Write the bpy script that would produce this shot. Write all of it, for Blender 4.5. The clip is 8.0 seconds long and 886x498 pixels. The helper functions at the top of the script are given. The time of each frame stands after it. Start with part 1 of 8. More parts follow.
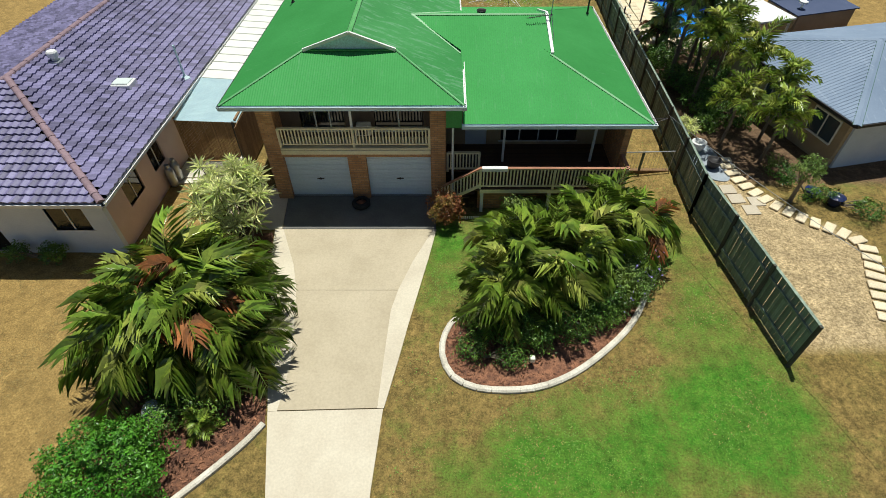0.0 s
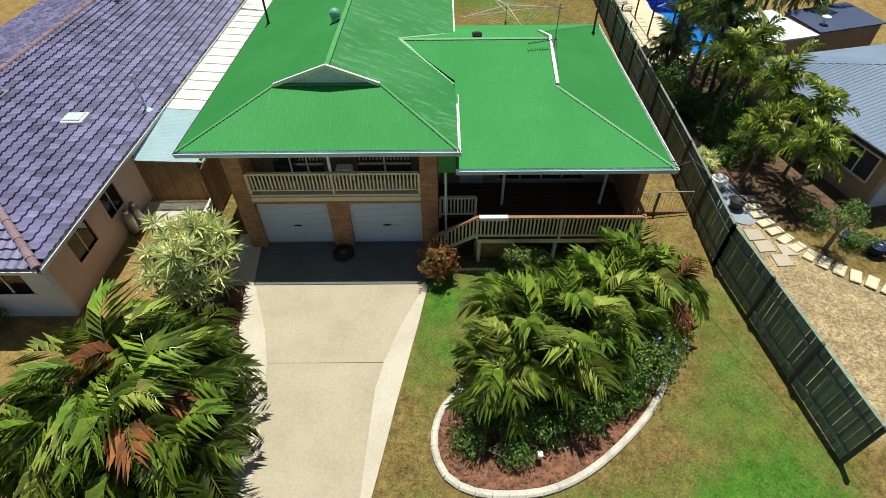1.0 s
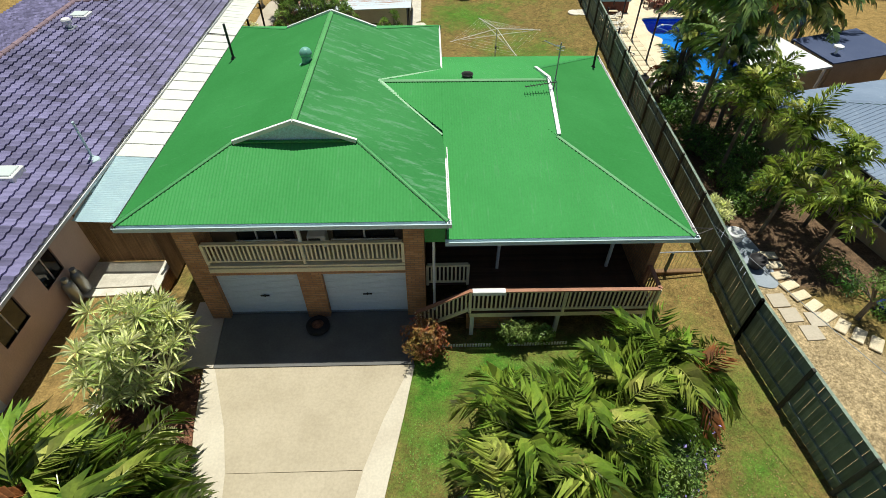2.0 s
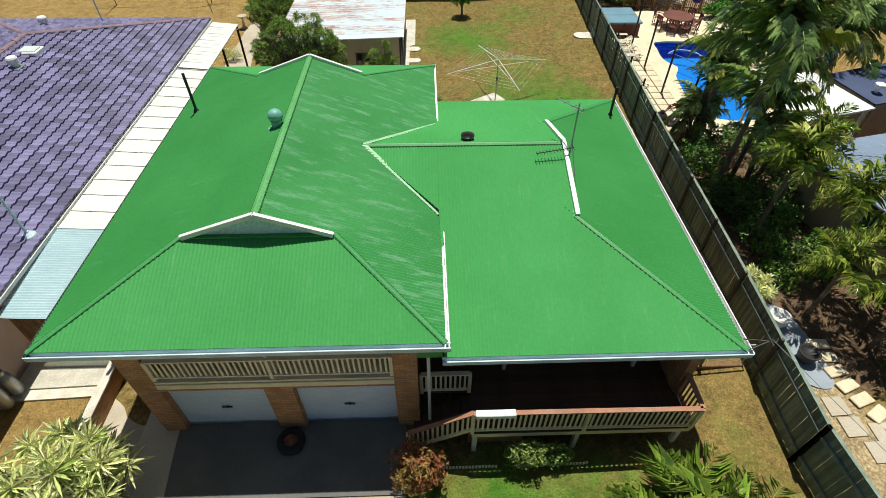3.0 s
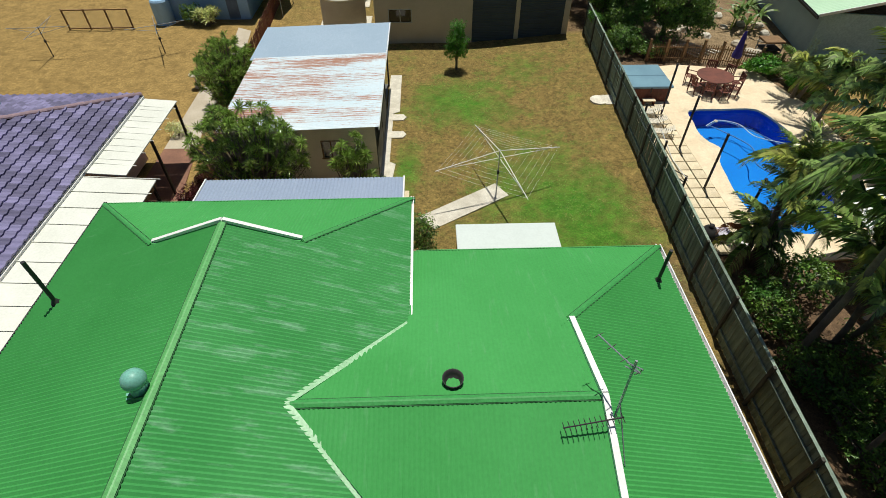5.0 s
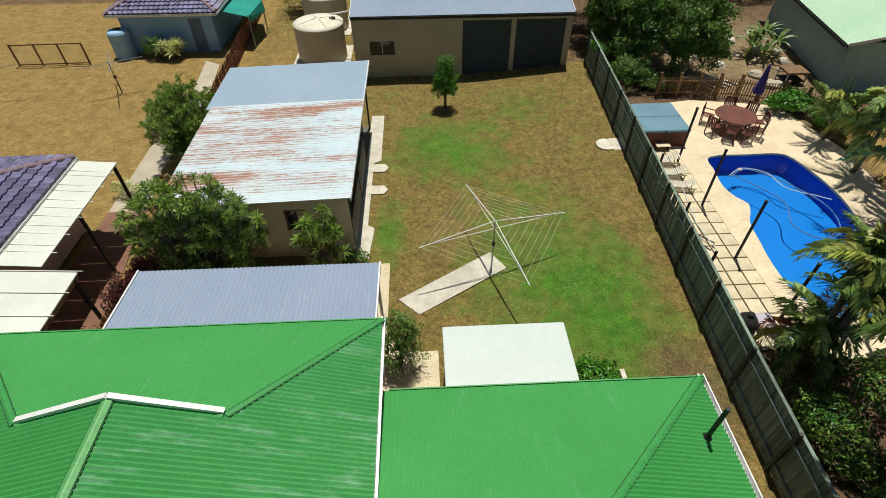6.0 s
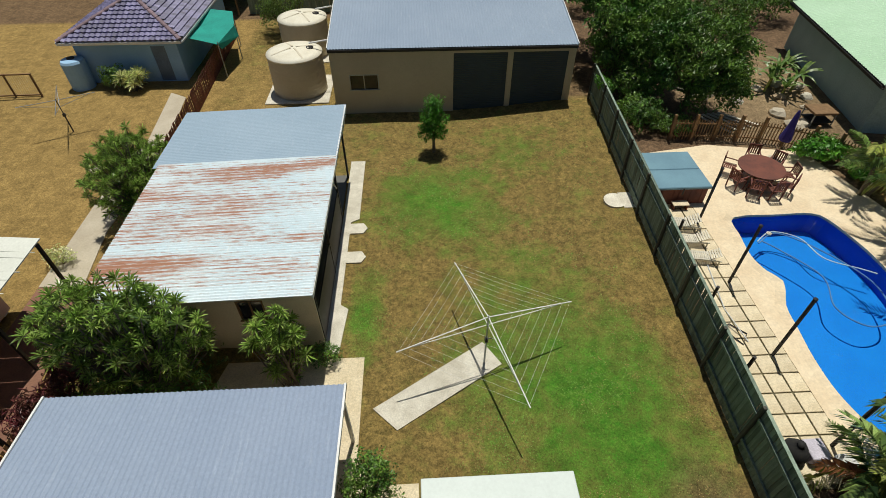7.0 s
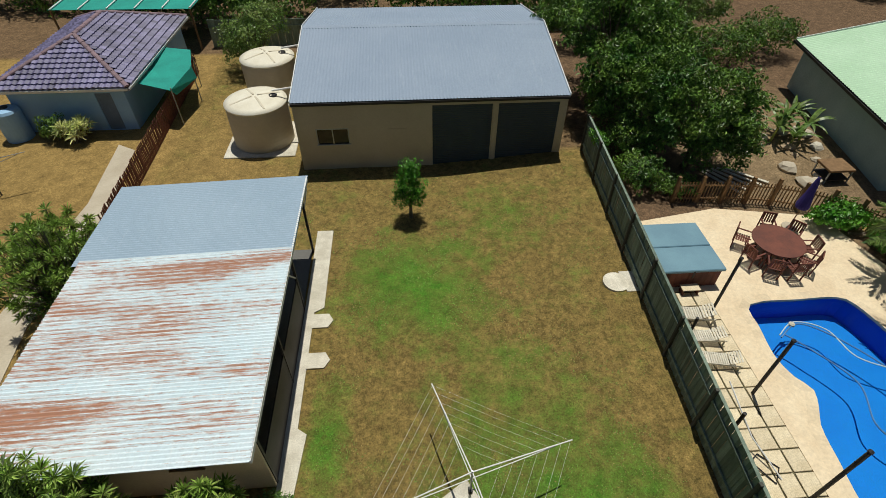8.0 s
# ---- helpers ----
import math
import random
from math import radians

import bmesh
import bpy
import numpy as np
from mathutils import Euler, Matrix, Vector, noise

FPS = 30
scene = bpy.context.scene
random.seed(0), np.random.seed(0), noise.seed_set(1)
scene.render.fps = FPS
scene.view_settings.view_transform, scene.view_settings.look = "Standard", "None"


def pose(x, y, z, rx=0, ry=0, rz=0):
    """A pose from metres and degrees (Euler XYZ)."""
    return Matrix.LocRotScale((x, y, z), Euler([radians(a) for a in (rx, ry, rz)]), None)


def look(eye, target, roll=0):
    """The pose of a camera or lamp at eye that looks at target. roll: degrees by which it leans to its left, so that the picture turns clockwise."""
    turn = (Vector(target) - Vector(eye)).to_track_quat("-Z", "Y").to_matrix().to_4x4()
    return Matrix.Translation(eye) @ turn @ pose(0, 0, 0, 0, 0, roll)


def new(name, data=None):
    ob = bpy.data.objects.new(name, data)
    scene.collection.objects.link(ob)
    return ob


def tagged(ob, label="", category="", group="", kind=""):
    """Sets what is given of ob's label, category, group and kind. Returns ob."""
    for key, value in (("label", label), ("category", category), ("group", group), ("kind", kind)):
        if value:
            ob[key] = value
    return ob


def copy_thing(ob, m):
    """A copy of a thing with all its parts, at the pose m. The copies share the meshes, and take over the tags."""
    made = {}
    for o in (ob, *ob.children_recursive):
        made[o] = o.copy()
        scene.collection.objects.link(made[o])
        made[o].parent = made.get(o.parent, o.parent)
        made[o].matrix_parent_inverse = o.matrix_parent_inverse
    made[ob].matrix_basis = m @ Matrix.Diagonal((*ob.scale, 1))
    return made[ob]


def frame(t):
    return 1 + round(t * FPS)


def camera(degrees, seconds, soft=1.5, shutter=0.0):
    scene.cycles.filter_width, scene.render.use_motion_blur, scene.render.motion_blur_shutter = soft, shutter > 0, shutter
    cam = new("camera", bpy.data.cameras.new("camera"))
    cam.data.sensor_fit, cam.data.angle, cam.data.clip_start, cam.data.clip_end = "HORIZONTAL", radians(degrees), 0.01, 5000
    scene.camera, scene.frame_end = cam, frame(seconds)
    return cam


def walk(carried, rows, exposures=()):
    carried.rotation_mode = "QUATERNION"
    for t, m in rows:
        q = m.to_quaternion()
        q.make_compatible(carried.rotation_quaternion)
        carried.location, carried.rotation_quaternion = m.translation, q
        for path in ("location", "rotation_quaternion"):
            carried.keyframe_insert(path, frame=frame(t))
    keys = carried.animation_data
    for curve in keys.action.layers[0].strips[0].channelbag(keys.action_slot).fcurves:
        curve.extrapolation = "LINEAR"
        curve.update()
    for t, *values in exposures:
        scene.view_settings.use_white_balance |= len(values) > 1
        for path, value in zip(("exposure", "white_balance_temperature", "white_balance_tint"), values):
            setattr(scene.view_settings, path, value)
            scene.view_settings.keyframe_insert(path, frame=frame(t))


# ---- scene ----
cam = camera(82.0, 8.0, soft=0.5)
# t, x, y, z, yaw, pitch, roll
ROWS = [
    (0, 0.771, 0.958, 13.501, 0.80, -44.80, -0.54),
    (0.5, 0.773, 2.283, 13.346, 0.32, -44.88, -0.57),
    (1, 0.918, 3.989, 13.323, 0.36, -44.88, -0.65),
    (2.5, 0.918, 8.822, 13.404, -2.32, -44.57, 0.60),
    (3, 1.030, 10.832, 13.441, -2.10, -44.66, 0.38),
    (3.5, 1.100, 12.722, 13.395, -1.81, -44.52, 0.50),
    (4, 1.271, 14.843, 13.589, -1.37, -44.75, 0.38),
    (4.5, 1.550, 16.684, 13.727, -1.76, -44.61, 0.24),
    (4.7, 1.667, 17.473, 13.742, -1.81, -44.72, 0.23),
    (5.8, 2.270, 22.031, 13.478, -2.49, -44.05, -0.22),
    (6, 2.372, 22.919, 13.456, -2.42, -43.92, -0.40),
    (6.5, 2.584, 24.799, 13.511, -2.75, -43.94, -0.15),
    (7, 2.948, 26.981, 13.485, -3.01, -43.76, 0.02),
    (7.5, 3.289, 28.950, 13.538, -3.70, -43.35, 0.29),
    (8, 3.564, 31.036, 13.883, -4.85, -43.18, 0.59),
]


def eye(x, y, z, yaw, pitch, roll):
    return pose(x, y, z, 0, 0, yaw) @ pose(0, 0, 0, 90 + pitch, 0, 0) @ pose(0, 0, 0, 0, 0, roll)


EXPOSURES = [(0.0, 0.02, 6350, 5), (1.0, 0.02, 6350, 5), (2.5, 0.03, 6450, 5), (3.5, 0.02, 6500, 7), (4.5, -0.12, 6450, 7), (6.0, -0.26, 6550, 6), (8.0, -0.48, 6550, 6)]
walk(cam, [(r[0], eye(*r[1:])) for r in ROWS], EXPOSURES)

# ---- light ----
SUN_TO = Vector((0.05, 0.25, 1.0)).normalized()
world = bpy.data.worlds.new("sky")
scene.world = world
world.use_nodes = True
wn = world.node_tree
sky = wn.nodes.new("ShaderNodeTexSky")
sky.sky_type = "NISHITA"
sky.sun_disc = False
sky.sun_elevation = math.asin(SUN_TO.z)
sky.sun_rotation = math.atan2(SUN_TO.x, SUN_TO.y)
wn.nodes["Background"].inputs["Strength"].default_value = 0.05
wn.links.new(sky.outputs[0], wn.nodes["Background"].inputs["Color"])
sun_data = bpy.data.lights.new("sun", "SUN")
sun_data.energy, sun_data.angle, sun_data.color = 5.1, radians(0.53), (1.0, 0.96, 0.885)
sun = new("sun", sun_data)
sun.matrix_basis = look((0, 0, 60), Vector((0, 0, 60)) - SUN_TO)


# ---- materials ----
def links(nt, a, ao, b, bi):
    nt.links.new(a.outputs[ao], b.inputs[bi])


def noise_node(nt, scale, detail=3.0, rough=0.55, stretch=None, coord="Object"):
    tc = nt.nodes.new("ShaderNodeTexCoord")
    n = nt.nodes.new("ShaderNodeTexNoise")
    n.inputs["Scale"].default_value, n.inputs["Detail"].default_value, n.inputs["Roughness"].default_value = scale, detail, rough
    if stretch:
        mp = nt.nodes.new("ShaderNodeMapping")
        mp.inputs["Scale"].default_value = stretch
        links(nt, tc, coord, mp, "Vector")
        links(nt, mp, "Vector", n, "Vector")
    else:
        links(nt, tc, coord, n, "Vector")
    return n


def ramp(nt, src, out, lo, hi):
    r = nt.nodes.new("ShaderNodeMapRange")
    r.inputs["From Min"].default_value, r.inputs["From Max"].default_value = lo, hi
    links(nt, src, out, r, "Value")
    return r


def mixc(nt, fac, fac_out, a, b, mode="MIX"):
    m = nt.nodes.new("ShaderNodeMix")
    m.data_type, m.blend_type = "RGBA", mode
    if fac is None:
        m.inputs[0].default_value = fac_out
    else:
        links(nt, fac, fac_out, m, 0)
    for i, v in ((6, a), (7, b)):
        if isinstance(v, tuple) and not isinstance(v[0], bpy.types.Node):
            m.inputs[i].default_value = (*v, 1)
        else:
            nt.links.new(v[0].outputs[v[1]], m.inputs[i])
    return m


def matter(name, c1, c2=None, rough=0.7, scale=1.5, fine=30.0, bump=0.2, metal=0.0, vary=0.0, grain=0.25, stretch=None,
           spec=0.4, translucent=0.0, low=0.35, high=0.65, islands=1.0):
    """A surface of two colours in broad patches, a fine grain with relief, and a shift from piece to piece."""
    m = bpy.data.materials.new(name)
    m.use_nodes = True
    nt = m.node_tree
    p = nt.nodes["Principled BSDF"]
    c2 = c2 or tuple(v * 0.75 for v in c1)
    big = noise_node(nt, scale, 4.0, 0.6, stretch)
    r = ramp(nt, big, 0, low, high)
    base = mixc(nt, r, 0, c1, c2)
    small = noise_node(nt, fine, 3.0, 0.6, stretch)
    r2 = ramp(nt, small, 0, 0.25, 0.75)
    r2.inputs["To Min"].default_value, r2.inputs["To Max"].default_value = 1 - grain, 1 + grain
    col = mixc(nt, None, 1.0, (base, 2), (r2, 0), "MULTIPLY")
    if vary:
        oi = nt.nodes.new("ShaderNodeObjectInfo")
        geo = nt.nodes.new("ShaderNodeNewGeometry")
        add = nt.nodes.new("ShaderNodeMath")
        add.operation = "ADD"
        links(nt, oi, "Random", add, 0)
        isl = nt.nodes.new("ShaderNodeMath")
        isl.operation = "MULTIPLY"
        isl.inputs[1].default_value = islands
        links(nt, geo, "Random Per Island", isl, 0)
        links(nt, isl, 0, add, 1)
        fr = nt.nodes.new("ShaderNodeMath")
        fr.operation = "FRACT"
        links(nt, add, 0, fr, 0)
        r3 = ramp(nt, fr, 0, 0, 1)
        r3.inputs["To Min"].default_value, r3.inputs["To Max"].default_value = 1 - vary, 1 + vary
        col = mixc(nt, None, 1.0, (col, 2), (r3, 0), "MULTIPLY")
    links(nt, col, 2, p, "Base Color")
    p.inputs["Roughness"].default_value, p.inputs["Metallic"].default_value = rough, metal
    p.inputs["Specular IOR Level"].default_value = spec
    if bump:
        b = nt.nodes.new("ShaderNodeBump")
        b.inputs["Strength"].default_value, b.inputs["Distance"].default_value = bump, 0.02
        links(nt, small, 0, b, "Height")
        links(nt, b, 0, p, "Normal")
    if translucent:
        tr = nt.nodes.new("ShaderNodeBsdfTranslucent")
        links(nt, col, 2, tr, "Color")
        ms = nt.nodes.new("ShaderNodeMixShader")
        ms.inputs[0].default_value = translucent
        links(nt, p, 0, ms, 1)
        links(nt, tr, 0, ms, 2)
        links(nt, ms, 0, nt.nodes["Material Output"], 0)
    return m


def roof_sheet(name, c1, c2, pale, rough=0.45, rust=None, fall=(7.0, 0.9, 1.0), chalk=(0.58, 0.85)):
    """Painted sheet metal: broad fading, chalky streaks down the fall, and rust where given."""
    m = bpy.data.materials.new(name)
    m.use_nodes = True
    nt = m.node_tree
    p = nt.nodes["Principled BSDF"]
    a = noise_node(nt, 0.35, 4.0, 0.6)
    base = mixc(nt, ramp(nt, a, 0, 0.35, 0.65), 0, c1, c2)
    s = noise_node(nt, 1.0, 5.0, 0.7, fall)
    base = mixc(nt, ramp(nt, s, 0, *chalk), 0, (base, 2), pale)
    f = noise_node(nt, 14.0, 4.0, 0.7)
    r2 = ramp(nt, f, 0, 0.2, 0.8)
    r2.inputs["To Min"].default_value, r2.inputs["To Max"].default_value = 0.88, 1.1
    base = mixc(nt, None, 1.0, (base, 2), (r2, 0), "MULTIPLY")
    if rust:
        band = noise_node(nt, 1.0, 1.0, 0.4, (0.2, 1.0, 0.0))
        fleck = noise_node(nt, 5.0, 6.0, 0.85, (0.35, 4.6, 0.0))
        add = nt.nodes.new("ShaderNodeMath")
        add.operation = "MULTIPLY_ADD"
        add.inputs[1].default_value = 1.5
        links(nt, fleck, 0, add, 0)
        links(nt, band, 0, add, 2)
        geo = nt.nodes.new("ShaderNodeNewGeometry")
        xyz = nt.nodes.new("ShaderNodeSeparateXYZ")
        links(nt, geo, "Position", xyz, 0)
        furrow = nt.nodes.new("ShaderNodeMath")
        furrow.operation = "MULTIPLY"
        furrow.inputs[1].default_value = math.tau / 0.158
        links(nt, xyz, 1, furrow, 0)
        wave = nt.nodes.new("ShaderNodeMath")
        wave.operation = "SINE"
        links(nt, furrow, 0, wave, 0)
        lines = nt.nodes.new("ShaderNodeMath")
        lines.operation = "MULTIPLY_ADD"
        lines.inputs[1].default_value = 0.075
        links(nt, wave, 0, lines, 0)
        links(nt, add, 0, lines, 2)
        low_end = nt.nodes.new("ShaderNodeMath")
        low_end.operation = "MULTIPLY_ADD"
        low_end.inputs[1].default_value = -0.026
        links(nt, xyz, 0, low_end, 0)
        links(nt, lines, 0, low_end, 2)
        base = mixc(nt, ramp(nt, low_end, 0, 1.31, 1.50), 0, (base, 2), rust)
    links(nt, base, 2, p, "Base Color")
    p.inputs["Roughness"].default_value = rough + 0.17
    p.inputs["Specular IOR Level"].default_value = 0.16
    return m


def brick_matter(name, c1, c2, mortar, bw=0.24, bh=0.086):
    m = bpy.data.materials.new(name)
    m.use_nodes = True
    nt = m.node_tree
    p = nt.nodes["Principled BSDF"]
    tc = nt.nodes.new("ShaderNodeTexCoord")
    sep = nt.nodes.new("ShaderNodeSeparateXYZ")
    links(nt, tc, "Object", sep, 0)
    add = nt.nodes.new("ShaderNodeMath")
    add.operation = "ADD"
    links(nt, sep, 0, add, 0)
    links(nt, sep, 1, add, 1)
    com = nt.nodes.new("ShaderNodeCombineXYZ")
    links(nt, add, 0, com, 0)
    links(nt, sep, 2, com, 1)
    br = nt.nodes.new("ShaderNodeTexBrick")
    links(nt, com, 0, br, "Vector")
    br.inputs["Color1"].default_value, br.inputs["Color2"].default_value, br.inputs["Mortar"].default_value = (*c1, 1), (*c2, 1), (*mortar, 1)
    br.inputs["Scale"].default_value = 1.0
    br.inputs["Mortar Size"].default_value = 0.009
    br.inputs["Brick Width"].default_value, br.inputs["Row Height"].default_value = bw, bh
    n = noise_node(nt, 2.0, 4.0)
    r = ramp(nt, n, 0, 0.3, 0.7)
    r.inputs["To Min"].default_value, r.inputs["To Max"].default_value = 0.78, 1.15
    col = mixc(nt, None, 1.0, (br, 0), (r, 0), "MULTIPLY")
    links(nt, col, 2, p, "Base Color")
    p.inputs["Roughness"].default_value = 0.85
    b = nt.nodes.new("ShaderNodeBump")
    b.invert = True
    b.inputs["Strength"].default_value, b.inputs["Distance"].default_value = 0.6, 0.01
    links(nt, br, "Fac", b, "Height")
    links(nt, b, 0, p, "Normal")
    return m


def glass_matter(name, tint):
    m = bpy.data.materials.new(name)
    m.use_nodes = True
    p = m.node_tree.nodes["Principled BSDF"]
    p.inputs["Base Color"].default_value = (*tint, 1)
    p.inputs["Roughness"].default_value = 0.052
    p.inputs["Specular IOR Level"].default_value = 0.6
    n = noise_node(m.node_tree, 1.2, 2.0)
    b = m.node_tree.nodes.new("ShaderNodeBump")
    b.inputs["Strength"].default_value, b.inputs["Distance"].default_value = 0.05, 0.05
    links(m.node_tree, n, 0, b, "Height")
    links(m.node_tree, b, 0, p, "Normal")
    return m


def ground_matter():
    """Mown grass, dry to lush by the sheet's own 'lush' value, bare earth by 'earth', gravel by 'gravel'."""
    m = bpy.data.materials.new("ground")
    m.use_nodes = True
    nt = m.node_tree
    p = nt.nodes["Principled BSDF"]

    def at(n):
        a = nt.nodes.new("ShaderNodeAttribute")
        a.attribute_name = n
        return a

    n1 = noise_node(nt, 0.9, 6.0, 0.7)
    n2 = noise_node(nt, 5.0, 5.0, 0.75)
    n3 = noise_node(nt, 17.0, 5.0, 0.85)
    dry = mixc(nt, ramp(nt, n2, 0, 0.32, 0.68), 0, (0.31, 0.215, 0.072), (0.105, 0.082, 0.026))
    dry = mixc(nt, ramp(nt, n1, 0, 0.5, 0.8), 0, (dry, 2), (0.165, 0.17, 0.042))
    green = mixc(nt, ramp(nt, n2, 0, 0.3, 0.7), 0, (0.04, 0.165, 0.012), (0.11, 0.205, 0.028))
    lush = at("lush")
    s = nt.nodes.new("ShaderNodeMath")
    s.operation = "MULTIPLY_ADD"
    s.inputs[1].default_value = 0.9
    links(nt, n1, 0, s, 0)
    links(nt, lush, "Fac", s, 2)
    s2 = nt.nodes.new("ShaderNodeMath")
    s2.operation = "MULTIPLY_ADD"
    s2.inputs[1].default_value = 0.5
    links(nt, n3, 0, s2, 0)
    links(nt, s, 0, s2, 2)
    col = mixc(nt, ramp(nt, s2, 0, 0.90, 1.34), 0, (dry, 2), (green, 2))
    earth = mixc(nt, ramp(nt, n2, 0, 0.3, 0.7), 0, (0.22, 0.14, 0.08), (0.085, 0.055, 0.034))
    tan = mixc(nt, ramp(nt, n2, 0, 0.3, 0.7), 0, (0.37, 0.25, 0.088), (0.23, 0.152, 0.052))
    n4 = noise_node(nt, 11.0, 3.0, 0.8)
    gra = mixc(nt, ramp(nt, n4, 0, 0.4, 0.6), 0, (0.54, 0.415, 0.235), (0.28, 0.21, 0.11))
    col = mixc(nt, at("tan"), "Fac", (col, 2), (tan, 2))
    col = mixc(nt, at("earth"), "Fac", (col, 2), (earth, 2))
    col = mixc(nt, at("gravel"), "Fac", (col, 2), (gra, 2))
    r3 = ramp(nt, n3, 0, 0.3, 0.7)
    r3.inputs["To Min"].default_value, r3.inputs["To Max"].default_value = 0.35, 1.6
    col = mixc(nt, None, 1.0, (col, 2), (r3, 0), "MULTIPLY")
    n5 = noise_node(nt, 2.1, 3.0, 0.6)
    r5 = ramp(nt, n5, 0, 0.3, 0.7)
    r5.inputs["To Min"].default_value, r5.inputs["To Max"].default_value = 0.74, 1.2
    col = mixc(nt, None, 1.0, (col, 2), (r5, 0), "MULTIPLY")
    links(nt, col, 2, p, "Base Color")
    p.inputs["Roughness"].default_value = 0.95
    p.inputs["Specular IOR Level"].default_value = 0.15
    b = nt.nodes.new("ShaderNodeBump")
    b.inputs["Strength"].default_value, b.inputs["Distance"].default_value = 0.8, 0.04
    links(nt, n3, 0, b, "Height")
    links(nt, b, 0, p, "Normal")
    return m


def water_matter():
    m = bpy.data.materials.new("pool_water")
    m.use_nodes = True
    nt = m.node_tree
    nt.nodes.remove(nt.nodes["Principled BSDF"])
    tr = nt.nodes.new("ShaderNodeBsdfTransparent")
    tr.inputs[0].default_value = (0.42, 0.78, 0.97, 1)
    gl = nt.nodes.new("ShaderNodeBsdfGlossy")
    gl.inputs["Roughness"].default_value = 0.03
    fr = nt.nodes.new("ShaderNodeFresnel")
    fr.inputs[0].default_value = 1.33
    n = noise_node(nt, 2.5, 2.0)
    b = nt.nodes.new("ShaderNodeBump")
    b.inputs["Strength"].default_value, b.inputs["Distance"].default_value = 0.15, 0.05
    links(nt, n, 0, b, "Height")
    links(nt, b, 0, gl, "Normal")
    ms = nt.nodes.new("ShaderNodeMixShader")
    links(nt, fr, 0, ms, 0)
    links(nt, tr, 0, ms, 1)
    links(nt, gl, 0, ms, 2)
    links(nt, ms, 0, nt.nodes["Material Output"], 0)
    return m


GREEN_ROOF = roof_sheet("green_roof_paint", (0.054, 0.285, 0.070), (0.066, 0.320, 0.085), (0.12, 0.34, 0.14), 0.5, chalk=(0.58, 0.86))
GREEN_ROOF_SIDE = roof_sheet("green_roof_paint_side", (0.054, 0.285, 0.070), (0.066, 0.320, 0.085), (0.13, 0.36, 0.16), 0.5, fall=(0.8, 6.0, 1.0), chalk=(0.6, 0.88))
# East slope: stronger pale streaks paint in sun glints along with chalky wear.
GREEN_ROOF_WORN_GLINT = roof_sheet("green_roof_paint_worn_glint", (0.056, 0.280, 0.076), (0.076, 0.325, 0.098), (0.27, 0.49, 0.32), 0.42, fall=(0.9, 4.0, 1.0), chalk=(0.52, 0.80))
VALLEY = matter("pale_green_valley", (0.34, 0.55, 0.34), (0.26, 0.48, 0.26), 0.5, 1.0, 20, 0.05)
RIDGE_PAINT = matter("faded_green_ridge_paint", (0.12, 0.38, 0.12), (0.09, 0.33, 0.095), 0.5, 1.0, 20, 0.05)
GABLET = matter("slate_blue_gablet", (0.52, 0.72, 0.78), (0.44, 0.64, 0.71), 0.55, 1.0, 20, 0.05)
AWNING_TOP = matter("pale_awning_panel", (0.58, 0.64, 0.61), (0.54, 0.60, 0.57), 0.5, 0.6, 15, 0.03, grain=0.05)
# Near-black green for the shadow lines drawn beside the roof caps.
CAP_SHADOW = matter("dark_green_cap_shadow", (0.016, 0.085, 0.026), (0.022, 0.10, 0.03), 0.8, 2.0, 20, 0.05)
GREEN_CAP = matter("green_cap_paint", (0.044, 0.262, 0.062), (0.053, 0.29, 0.073), 0.5, 1.0, 20, 0.05)
BLUE_ROOF = roof_sheet("grey_blue_roof_paint", (0.27, 0.335, 0.43), (0.30, 0.365, 0.46), (0.38, 0.44, 0.52), 0.45)
PATIO_ROOF = roof_sheet("grey_ribbed_sheet", (0.26, 0.32, 0.43), (0.29, 0.35, 0.46), (0.38, 0.44, 0.54), 0.4)
RUST_ROOF = roof_sheet("rusted_galvanised_sheet", (0.60, 0.72, 0.78), (0.68, 0.76, 0.80), (0.80, 0.80, 0.78), 0.5, rust=(0.40, 0.205, 0.135))
NEW_SHEET = roof_sheet("pale_zinc_sheet", (0.32, 0.42, 0.52), (0.35, 0.45, 0.55), (0.43, 0.51, 0.60), 0.45)
PALE_GREEN_ROOF = roof_sheet("pale_green_sheet", (0.42, 0.62, 0.42), (0.48, 0.68, 0.48), (0.58, 0.72, 0.58), 0.45)
CLOUD_ROOF = roof_sheet("blue_grey_old_sheet", (0.17, 0.225, 0.31), (0.22, 0.28, 0.37), (0.42, 0.48, 0.56), 0.5)
ANNEXE_ROOF = roof_sheet("dark_slate_blue_sheet", (0.055, 0.075, 0.14), (0.075, 0.095, 0.165), (0.13, 0.15, 0.22), 0.5)
WHITE_PAINT = matter("white_paint", (0.78, 0.78, 0.76), (0.68, 0.68, 0.66), 0.5, 1.0, 20, 0.05, grain=0.08)
GUTTER_PAINT = matter("pale_blue_gutter_paint", (0.55, 0.68, 0.70), (0.48, 0.60, 0.64), 0.45, 1.0, 20, 0.05, grain=0.1)
CREAM = matter("cream_paint", (0.84, 0.75, 0.52), (0.76, 0.66, 0.43), 0.55, 1.2, 25, 0.08, grain=0.1)
BRICK = brick_matter("tan_brick", (0.43, 0.205, 0.09), (0.55, 0.30, 0.14), (0.26, 0.18, 0.12))
DOOR_PAINT = matter("white_roller_door", (0.64, 0.74, 0.83), (0.57, 0.67, 0.77), 0.5, 0.8, 15, 0.03, grain=0.06)
DARK_GLASS = glass_matter("dark_window_glass", (0.012, 0.014, 0.018))
